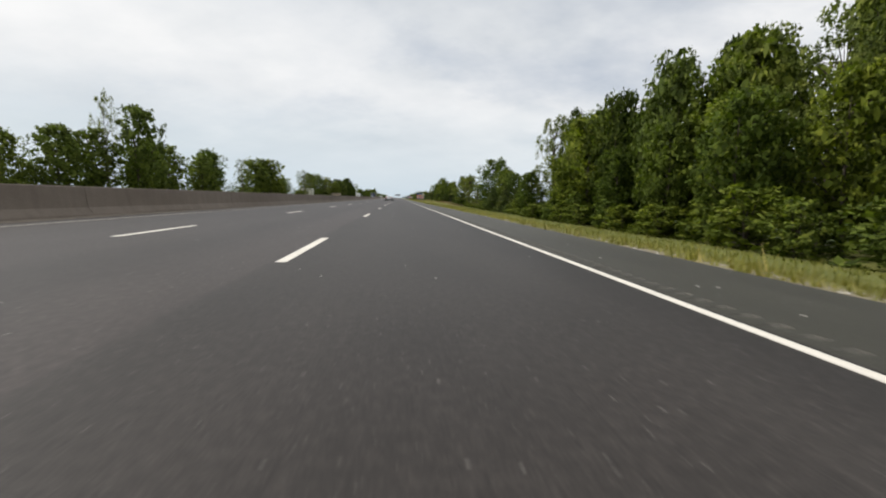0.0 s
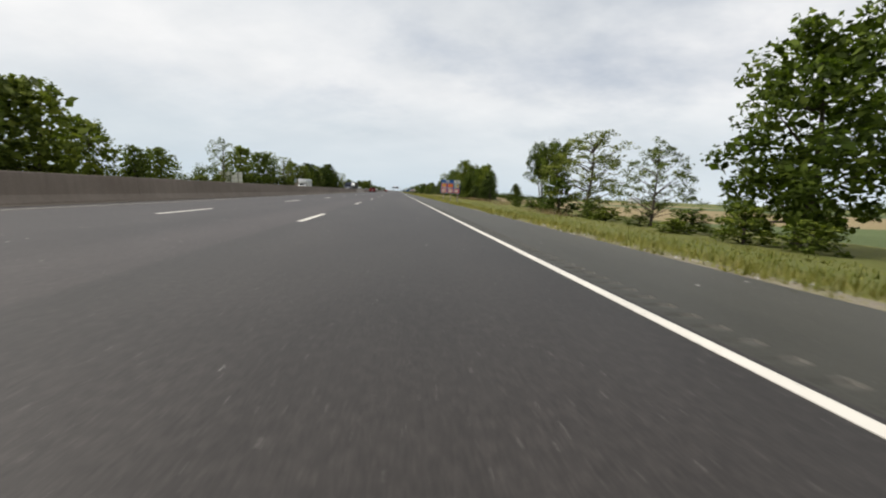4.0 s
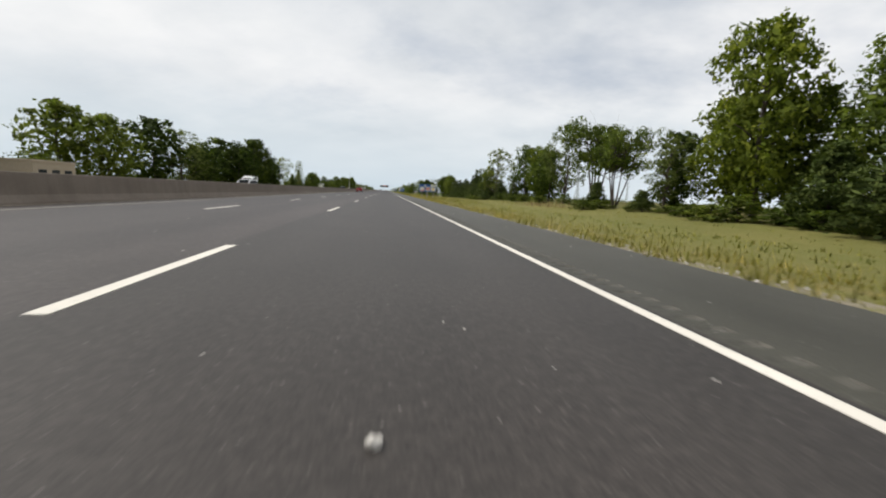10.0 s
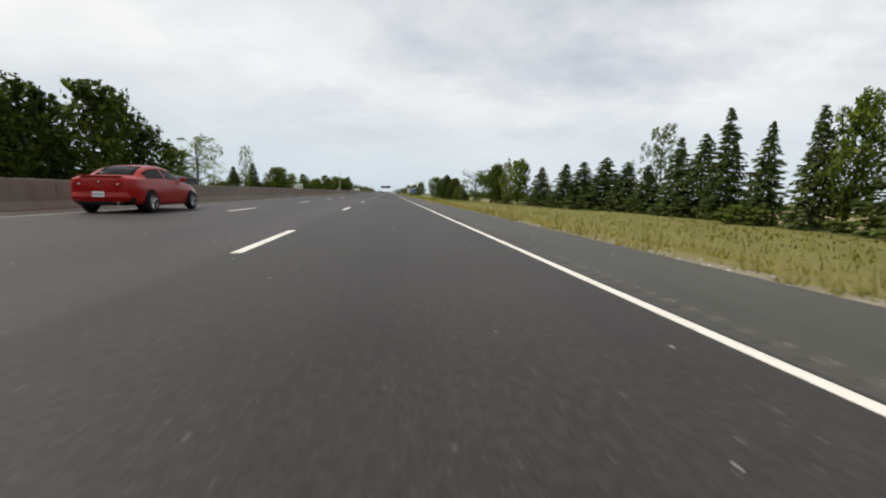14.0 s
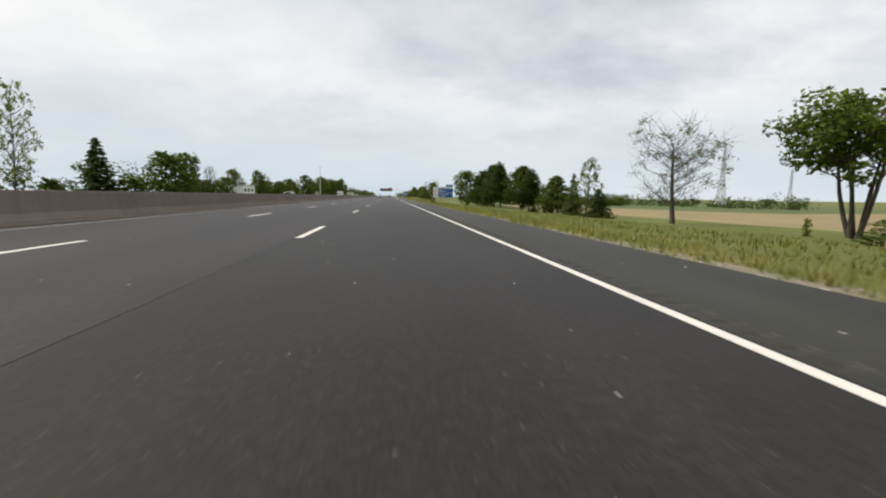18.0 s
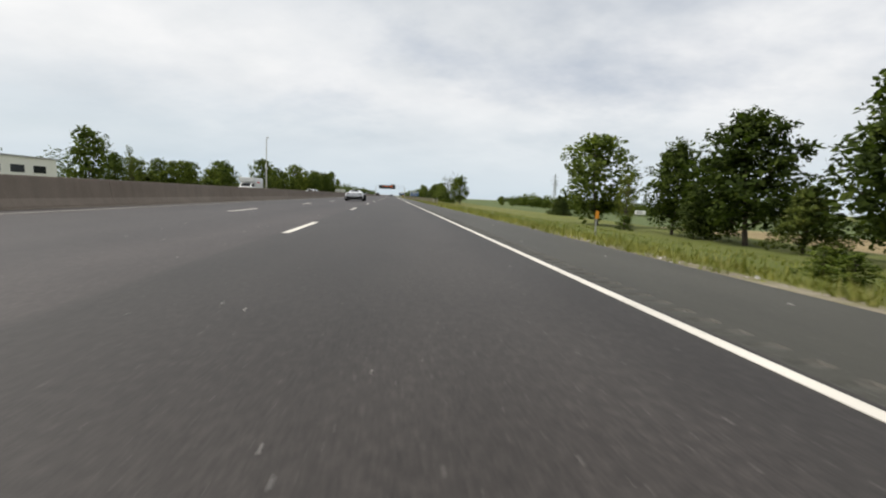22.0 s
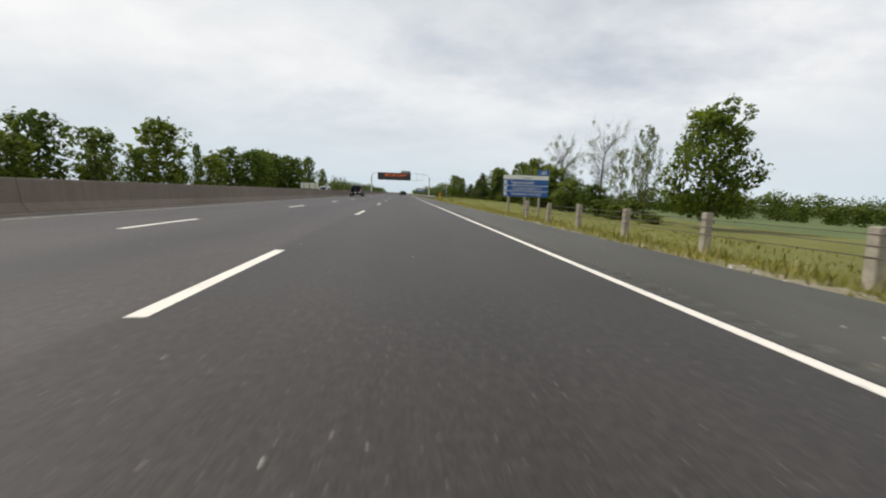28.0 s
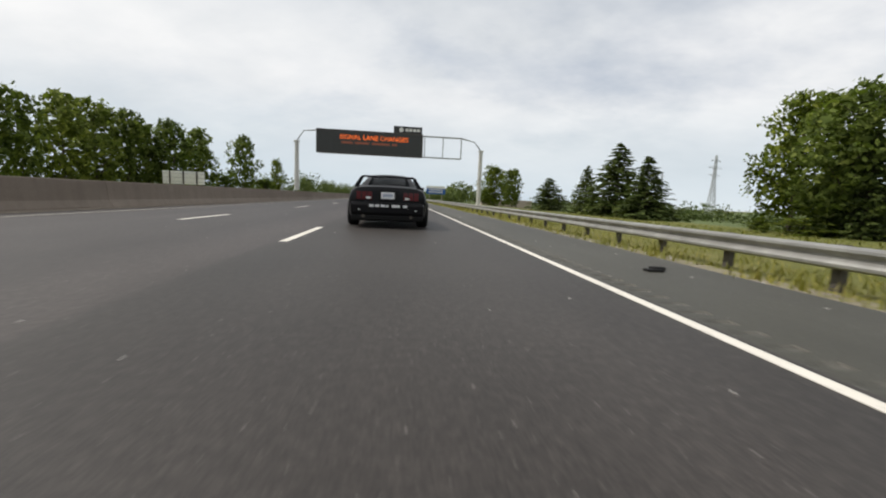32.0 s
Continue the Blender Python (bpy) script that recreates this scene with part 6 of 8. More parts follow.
def farm_building(x, y, l, w, h, wall, turn, label, flat=False):
    root = thing("farm_building", label, "building", "far buildings", pose(x, y, ground_z(x if abs(x) < 60 else math.copysign(60, x)), 0, 0, turn))
    part("wall", box(-l / 2, l / 2, -w / 2, w / 2, -1.5, h), wall, root)
    for k in range(3):
        part("window", box(l / 2, l / 2 + 0.05, -w / 2 + w * (0.12 + 0.3 * k), -w / 2 + w * (0.12 + 0.3 * k) + 1.6, h * 0.5, h * 0.72), GLASS, root)
    if flat:
        part("roof", box(-l / 2 - 0.1, l / 2 + 0.1, -w / 2 - 0.1, w / 2 + 0.1, h, h + 0.35, bev=0.03), wall, root)
        return root
    bm = bmesh.new()
    v = [bm.verts.new(p) for p in ((-l / 2 - 0.4, -w / 2 - 0.4, h), (l / 2 + 0.4, -w / 2 - 0.4, h), (l / 2 + 0.4, w / 2 + 0.4, h), (-l / 2 - 0.4, w / 2 + 0.4, h), (-l / 2 - 0.4, 0, h + w * 0.3), (l / 2 + 0.4, 0, h + w * 0.3))]
    for f in ((0, 1, 5, 4), (2, 3, 4, 5), (0, 4, 3), (1, 2, 5), (3, 2, 1, 0)):
        bm.faces.new([v[k] for k in f])
    part("roof", bm, SIGN_BACK, root)
    for k in range(3):
        part("window", box(-l / 2 + l * (0.2 + 0.28 * k), -l / 2 + l * (0.2 + 0.28 * k) + 1.2, -w / 2 - 0.05, -w / 2, h * 0.45, h * 0.8), GLASS, root)
    return root


farm_building(340, 700, 18, 9, 5, SIGN_WHITE, 20, "white farmhouse with grey roof across the fields")
farm_building(300, 330, 14, 9, 4.5, SIGN_WHITE, -15, "small white farm building beyond a stubble field")
farm_building(-62, 392, 12, 9, 4.0, BRICK_TAN, 0, "low tan building beyond the opposite carriageway", True)


farm_building(50, 1163, 25, 10, 3.8, BRICK_TAN, 0, "long low tan brick building behind roadside trees", True)


def warehouse():
    root = thing("warehouse", "long white flat-roofed warehouse beyond the opposite carriageway", "building", at=pose(-78, 747, ground_z(-66)))
    part("wall", box(-12, 12, -4, 12, -0.5, 5.6), SIGN_WHITE, root)
    part("roof_edge", box(-12.2, 12.2, -4.2, 12.2, 5.6, 5.9), SIGN_BACK, root)
    for k in range(3):
        part("window", box(12.0, 12.05, -2.5 + 4.6 * k, 0.2 + 4.6 * k, 3.0, 4.3), GLASS, root)
        part("window", box(3.0 - 6 * k, 6.2 - 6 * k, -4.05, -4.0, 3.0, 4.3), GLASS, root)


warehouse()


# ---------------------------------------------------------------- vehicles (rear at y = 0, nose along +y)
def loft(stations, mirror=True):
    """Body from half sections: each station is (y, [(x, z), ...]) from the belly's middle round to the deck's middle."""
    bm = bmesh.new()
    rings = []
    for y, half in stations:
        ring = [bm.verts.new((x, y, z)) for x, z in half]
        ring += [bm.verts.new((-x, y, z)) for x, z in half[-2:0:-1]]
        rings.append(ring)
    n = len(rings[0])
    for a, b in zip(rings, rings[1:]):
        for k in range(n):
            j = (k + 1) % n
            bm.faces.new((a[k], a[j], b[j], b[k]))
    bm.faces.new(rings[0][::-1])
    bm.faces.new(rings[-1])
    bmesh.ops.recalc_face_normals(bm, faces=bm.faces[:])
    return bm


def section(zb, wb, zm, wm, zs, ws, zd):
    """Belly height and half width, widest point, shoulder, deck."""
    return [(0, zb), (wb, zb), (wm - 0.01, zb + (zm - zb) * 0.35), (wm, zm), (ws, zs), (ws * 0.6, zd), (0, zd + 0.01)]


def glide(xs, ys, x):
    """Smooth monotone curve through the knots."""
    h, dl = np.diff(xs), np.diff(ys) / np.diff(xs)
    g = np.zeros(len(xs))
    g[0], g[-1] = dl[0], dl[-1]
    for k in range(1, len(xs) - 1):
        if dl[k - 1] * dl[k] > 0:
            g[k] = (h[k - 1] + h[k]) / (h[k] / dl[k - 1] + h[k - 1] / dl[k])
    i = np.clip(np.searchsorted(xs, x, side="right") - 1, 0, len(h) - 1)
    t = (x - xs[i]) / h[i]
    return (1 + 2 * t) * (1 - t) ** 2 * ys[i] + t * (1 - t) ** 2 * h[i] * g[i] + t * t * (3 - 2 * t) * ys[i + 1] + t * t * (t - 1) * h[i] * g[i + 1]


def shell(root, paint, rows, arches=(), arch_r=0.38, side=None, pillars=(), rear=None, front=None, low=None, pitch=0.16, name="body", pane_from=12, dark_posts=False):
    """Car body in one smooth skin, its panes lifted out as parts of their own.
    rows: y, belly z, belly half width, widest z, widest half width, belt z, belt half width, roof edge half width, roof edge z, roof z."""
    tab = np.array(rows, float)
    ys = set(tab[:, 0].round(3))
    for span in (side, rear, front):
        if span:
            ys |= set(np.round(span, 3))
    for p in pillars:
        ys |= {round(p - 0.035, 3), round(p + 0.035, 3)}
    cur = sorted(ys)
    full = []
    for p, q in zip(cur, cur[1:]):
        n = max(1, int((q - p) / pitch))
        full += [p + (q - p) * k / n for k in range(n)]
    full.append(cur[-1])
    bm = bmesh.new()
    rings = []
    for y in full:
        zb, wb, zm, wm, zs, ws, wt, ze, zt = (float(glide(tab[:, 0], tab[:, k], y)) for k in range(1, 10))
        cr = zt - ze
        g0, g1 = (ws + (wt - ws) * 0.08, zs + (ze - zs) * 0.08), (ws + (wt - ws) * 0.90, zs + (ze - zs) * 0.90)
        gm = ((g0[0] + g1[0]) / 2 + 0.03 * min(1, (ze - zs) / 0.3), (g0[1] + g1[1]) / 2)
        half = [(0, zb), (wb * 0.6, zb), (wb, zb), (wb + 0.65 * (wm - wb), zb + 0.13 * (zm - zb)), (wm - 0.014, zb + 0.5 * (zm - zb)), (wm, zm), (wm + 0.38 * (ws - wm) + 0.012, zm + 0.62 * (zs - zm)),
                (ws, zs), g0, gm, g1, (wt, ze), (wt * 0.84, ze + 0.55 * cr), (wt * 0.45, ze + 0.9 * cr), (0, zt)]
        ring = [bm.verts.new((x, y, z)) for x, z in half] + [bm.verts.new((-x, y, z)) for x, z in half[-2:0:-1]]
        rings.append((ring, ze - zs))
    n = len(rings[0][0])
    for j, ((a, ha), (b, hb)) in enumerate(zip(rings, rings[1:])):
        y = (full[j] + full[j + 1]) / 2
        for k in range(n):
            f = bm.faces.new((a[k], a[(k + 1) % n], b[(k + 1) % n], b[k]))
            s = min(k, n - 1 - k)
            f.smooth = True
            if side and s in (8, 9) and side[0] < y < side[1] and min(ha, hb) > 0.10 and not any(abs(y - p) < 0.035 for p in pillars):
                f.material_index = 1
            elif dark_posts and side and s in (8, 9) and side[0] < y < side[1] and min(ha, hb) > 0.10:
                f.material_index = 5
            elif s in range(pane_from, 14) and rear and rear[0] < y < rear[1]:
                f.material_index = 2
            elif s in (12, 13) and front and front[0] < y < front[1]:
                f.material_index = 3
            elif low and s <= 3 and y < low:
                f.material_index = 4
    for end in (rings[0][0][::-1], rings[-1][0]):
        bm.faces.new(end)
    bmesh.ops.recalc_face_normals(bm, faces=bm.faces[:])
    me = mesh_of(name, bm, [paint, GLASS, GLASS, GLASS, BLACK_TRIM, BLACK_TRIM])
    tmp = bpy.data.objects.new(name, me)
    scene.collection.objects.link(tmp)
    sub = tmp.modifiers.new("smooth", "SUBSURF")
    sub.levels = sub.render_levels = 1
    cob = None
    if arches:
        cut = bmesh.new()
        for x, y, z in arches:
            s = math.copysign(1, x)
            rod(cut, (x - 0.34 * s, y, z), (x + 0.5 * s, y, z), arch_r, None, 32)
        cob = bpy.data.objects.new("cut", mesh_of("cut", cut, BLACK_TRIM))
        scene.collection.objects.link(cob)
        bo = tmp.modifiers.new("arch", "BOOLEAN")
        bo.operation, bo.object, bo.solver, bo.material_mode = "DIFFERENCE", cob, "EXACT", "TRANSFER"
    bpy.context.view_layer.update()
    out = bpy.data.meshes.new_from_object(tmp.evaluated_get(bpy.context.evaluated_depsgraph_get()))
    bpy.data.objects.remove(tmp)
    if cob:
        bpy.data.objects.remove(cob)
    src = bmesh.new()
    src.from_mesh(out)
    names = {1: ("side_window", GLASS), 2: ("rear_window", GLASS), 3: ("windscreen", GLASS), 4: ("lower_valance", BLACK_TRIM)}
    for slot, (nm, mt) in names.items():
        left = {f for f in src.faces if f.material_index == slot}
        while left:
            seed_f = left.pop()
            isle, todo = [seed_f], [seed_f]
            while todo:
                for e in todo.pop().edges:
                    for g in e.link_faces:
                        if g in left:
                            left.discard(g)
                            isle.append(g)
                            todo.append(g)
            pane, seen = bmesh.new(), {}
            for f in isle:
                vs = []
                for v in f.verts:
                    if v not in seen:
                        seen[v] = pane.verts.new(v.co - v.normal * 0.005)
                    vs.append(seen[v])
                pane.faces.new(vs).smooth = True
            if slot < 4:
                bmesh.ops.solidify(pane, geom=pane.faces[:], thickness=0.006)
            part(nm, pane, mt, root, "dark tinted glass" if slot < 4 else "black lower valance")
    bmesh.ops.delete(src, geom=[f for f in src.faces if 1 <= f.material_index <= 4], context="FACES")
    me = bpy.data.meshes.new(name)
    src.to_mesh(me)
    src.free()
    for k in (paint, GLASS, GLASS, GLASS, BLACK_TRIM, BLACK_TRIM):
        me.materials.append(k)
    return part(name, me, paint, root)


def inset(pts, y, thick, material, root, name, label=""):
    """A panel of free outline (x, z) standing on the tail, its back at y."""
    bm = bmesh.new()
    a = [bm.verts.new((x, y - thick, z)) for x, z in pts]
    b = [bm.verts.new((x, y + 0.03, z)) for x, z in pts]
    n = len(pts)
    bm.faces.new(a)
    bm.faces.new(b[::-1])
    for k in range(n):
        bm.faces.new((a[k], b[k], b[(k + 1) % n], a[(k + 1) % n]))
    bmesh.ops.recalc_face_normals(bm, faces=bm.faces[:])
    front = [e for e in bm.edges if all(v.co.y < y - thick + 1e-4 for v in e.verts)]
    bmesh.ops.bevel(bm, geom=front, offset=min(0.012, thick * 0.8), segments=2, affect="EDGES")
    return part(name, bm, material, root, label)


def wheel_mesh(r, width, style):
    tyre = bmesh.new()
    prof = [(0.0, r * 0.66), (0.0, r * 0.90), (width * 0.14, r), (width * 0.86, r), (width, r * 0.90), (width, r * 0.66)]
    seg = 28
    rings = []
    for k in range(seg):
        t = 2 * math.pi * k / seg
        rings.append([tyre.verts.new((x, rr * math.cos(t), rr * math.sin(t))) for x, rr in prof])
    for k in range(seg):
        a, b = rings[k], rings[(k + 1) % seg]
        for j in range(len(prof)):
            i = (j + 1) % len(prof)
            tyre.faces.new((a[j], a[i], b[i], b[j]))
    bmesh.ops.recalc_face_normals(tyre, faces=tyre.faces[:])
    rim = bmesh.new()
    rod(rim, (width * 0.35, 0, 0), (width * 0.62, 0, 0), r * 0.665, None, 24)
    rod(rim, (width * 0.62, 0, 0), (width * 0.98, 0, 0), r * 0.16, r * 0.12, 12)
    n = {"five": 5, "six": 6, "multi": 9}[style]
    for k in range(n):
        t = 2 * math.pi * k / n
        rod(rim, (width * 0.84, r * 0.12 * math.cos(t), r * 0.12 * math.sin(t)), (width * 0.90, r * 0.64 * math.cos(t), r * 0.64 * math.sin(t)), r * 0.085, r * 0.07, 5)
    for k in range(24):
        t, u = 2 * math.pi * k / 24, 2 * math.pi * (k + 1) / 24
        rod(rim, (width * 0.93, r * 0.655 * math.cos(t), r * 0.655 * math.sin(t)), (width * 0.93, r * 0.655 * math.cos(u), r * 0.655 * math.sin(u)), r * 0.03, None, 5)
    return tyre, rim


def wheels(root, track, axles, r, width, rim_mat=ALLOY, style="five"):
    tb, rb_ = wheel_mesh(r, width, style)
    tm, rm = mesh_of("tyre", tb, RUBBER, True), mesh_of("rim", rb_, rim_mat)
    for y in axles:
        for s in (-1, 1):
            w = new("wheel")
            w.empty_display_size = 0.2
            w.parent = root
            w.matrix_basis = pose(s * (track / 2 - width / 2), y, r, random.Random(y * s).uniform(0, 70), 0, 0) @ (Matrix.Identity(4) if s > 0 else Matrix.Rotation(math.pi, 4, "Z"))
            part("tyre", tm, RUBBER, w, "black rubber tyre")
            part("rim", rm, rim_mat, w, "spoked wheel rim")


def plate(root, x, y, z, w=0.31, h=0.155):
    p = part("number_plate", box(x - w / 2, x + w / 2, y - 0.012, y, z - h / 2, z + h / 2, bev=0.004), PLATE, root, "white number plate with a blue bar")
    part("plate_bar", box(x - w * 0.38, x + w * 0.38, y - 0.015, y - 0.012, z - h * 0.22, z + h * 0.22), PLATE_BAR, p)


def mirrors(root, x, y, z, mat, w=0.2):
    for s in (-1, 1):
        part("door_mirror", box(s * x, s * (x + w), y - 0.06, y + 0.07, z, z + 0.14, bev=0.03), mat, root)


def both(pts, s):
    return [(x * s, z) for x, z in pts]


def minivan(at, paint=RED, trim=DARK_RED, label="dark red minivan with roof spoiler on the carriageway"):
    r = thing("minivan", label, "minivan", "cars on the carriageway", at)
    rows = [(0.00, .46, .74, .66, .86, .98, .84, .74, 1.03, 1.05), (0.04, .38, .80, .66, .92, 1.00, .89, .78, 1.07, 1.10), (0.34, .28, .84, .66, .96, 1.02, .91, .72, 1.62, 1.70), (0.60, .25, .86, .66, .965, 1.02, .92, .71, 1.67, 1.75),
            (1.8, .23, .86, .66, .965, 1.01, .92, .71, 1.69, 1.77), (2.7, .23, .86, .66, .965, 1.00, .92, .70, 1.62, 1.71), (3.3, .23, .86, .66, .965, .99, .91, .72, 1.36, 1.42), (3.95, .24, .86, .62, .955, .96, .87, .78, 1.00, 1.05), (4.45, .28, .80, .56, .90, .82, .78, .66, .86, .90), (4.75, .36, .60, .52, .72, .68, .60, .50, .70, .73)]
    ax = (0.95, 3.86)
    shell(r, paint, rows, [(s * 0.86, y, 0.335) for y in ax for s in (-1, 1)], 0.385, (0.24, 3.55), (1.30, 2.45), (0.07, 0.30), (2.9, 3.85), dark_posts=True)
    wheels(r, 1.78, ax, 0.335, 0.21)
    part("rear_bumper", box(-0.90, 0.90, -0.10, 0.20, 0.43, 0.63, bev=0.07), paint, r)
    part("bumper_step", box(-0.86, 0.86, -0.085, 0.05, 0.625, 0.645, bev=0.008), trim, r)
    part("roof_spoiler", box(-0.68, 0.68, 0.14, 0.50, 1.685, 1.74, bev=0.025), paint, r, "body-coloured roof spoiler")
    part("brake_lamp", box(-0.40, 0.40, 0.125, 0.15, 1.69, 1.72), TAIL_DARK, r, "dark high brake lamp")
    for s in (-1, 1):
        inset(both([(0.68, 0.70), (0.90, 0.72), (0.90, 0.92), (0.70, 0.90)], s), 0.02, 0.03, TAIL, r, "tail_lamp", "red tail lamp")
        part("side_moulding", box(s * 0.955, s * 0.978, 1.45, 3.35, 0.60, 0.66, bev=0.008), trim, r)
    part("tailgate_handle", box(-0.30, 0.30, -0.035, 0.03, 0.955, 0.995, bev=0.015), CHROME, r)
    part("rear_wiper", box(-0.02, 0.42, 0.06, 0.085, 1.125, 1.14), BLACK_TRIM, r)
    plate(r, 0, -0.012, 0.84)
    mirrors(r, 0.88, 3.3, 1.05, BLACK_TRIM)
    for s in (-0.60, 0.60):
        part("roof_rail", box(s - 0.02, s + 0.02, 0.8, 2.6, 1.735, 1.775, bev=0.008), BLACK_TRIM, r)


def sedan(at, paint=RED_BRIGHT, label="glossy red four-door sedan with alloy wheels on the carriageway"):
    r = thing("sedan", label, "car", "cars on the carriageway", at)
    rows = [(0.00, .34, .58, .66, .66, .92, .62, .52, .985, 1.00), (0.05, .29, .68, .66, .78, .99, .74, .60, 1.05, 1.075), (0.22, .25, .78, .64, .88, 1.02, .83, .66, 1.07, 1.10), (0.60, .23, .80, .62, .91, 1.02, .85, .68, 1.07, 1.105),
            (1.00, .21, .81, .60, .91, 1.015, .85, .62, 1.29, 1.34), (1.50, .20, .81, .60, .91, 1.01, .85, .57, 1.42, 1.48), (2.10, .20, .81, .59, .91, 1.00, .85, .57, 1.45, 1.51), (2.62, .20, .81, .59, .91, .99, .85, .57, 1.39, 1.46),
            (3.10, .20, .81, .58, .91, .965, .84, .63, 1.17, 1.23), (3.52, .20, .81, .57, .905, .93, .82, .68, .97, 1.0), (4.10, .23, .76, .54, .86, .80, .74, .60, .84, .88), (4.42, .28, .62, .50, .74, .68, .62, .50, .72, .75), (4.56, .34, .44, .48, .56, .60, .46, .36, .62, .64)]
    ax = (0.95, 3.62)
    shell(r, paint, rows, [(s * 0.82, y, 0.335) for y in ax for s in (-1, 1)], 0.38, (0.92, 3.3), (1.98,), (0.66, 1.38), (2.67, 3.45), 0.22)
    wheels(r, 1.72, ax, 0.335, 0.21)
    part("boot_lip", box(-0.56, 0.56, 0.03, 0.16, 1.075, 1.105, bev=0.014), paint, r)
    part("boot_badge", box(-0.035, 0.035, -0.012, 0.02, 0.90, 0.94, bev=0.006), CHROME, r)
    for s in (-1, 1):
        inset(both([(0.44, 0.82), (0.62, 0.80), (0.64, 0.92), (0.60, 0.98), (0.48, 0.97)], s), 0.01, 0.03, TAIL, r, "tail_lamp", "red tail lamp")
        part("reverse_lamp", box(s * 0.47, s * 0.54, -0.028, -0.012, 0.84, 0.87, bev=0.004), LAMP_CLEAR, r)
        part("door_handle", box(s * 0.885, s * 0.905, 1.55, 1.72, 0.85, 0.88, bev=0.008), paint, r)
        part("door_handle", box(s * 0.885, s * 0.905, 2.45, 2.62, 0.84, 0.87, bev=0.008), paint, r)
    part("rear_bumper", box(-0.80, 0.80, -0.045, 0.46, 0.30, 0.66, bev=0.17), paint, r)
    part("rear_valance", box(-0.62, 0.62, 0.0, 0.30, 0.24, 0.36, bev=0.05), BLACK_TRIM, r, "black lower valance")
    plate(r, 0, -0.05, 0.56)
    mirrors(r, 0.84, 2.98, 0.99, paint, 0.18)
    part("exhaust_pipe", cyl((0.5, -0.05, 0.30), (0.5, 0.2, 0.30), 0.04), CHROME, r)


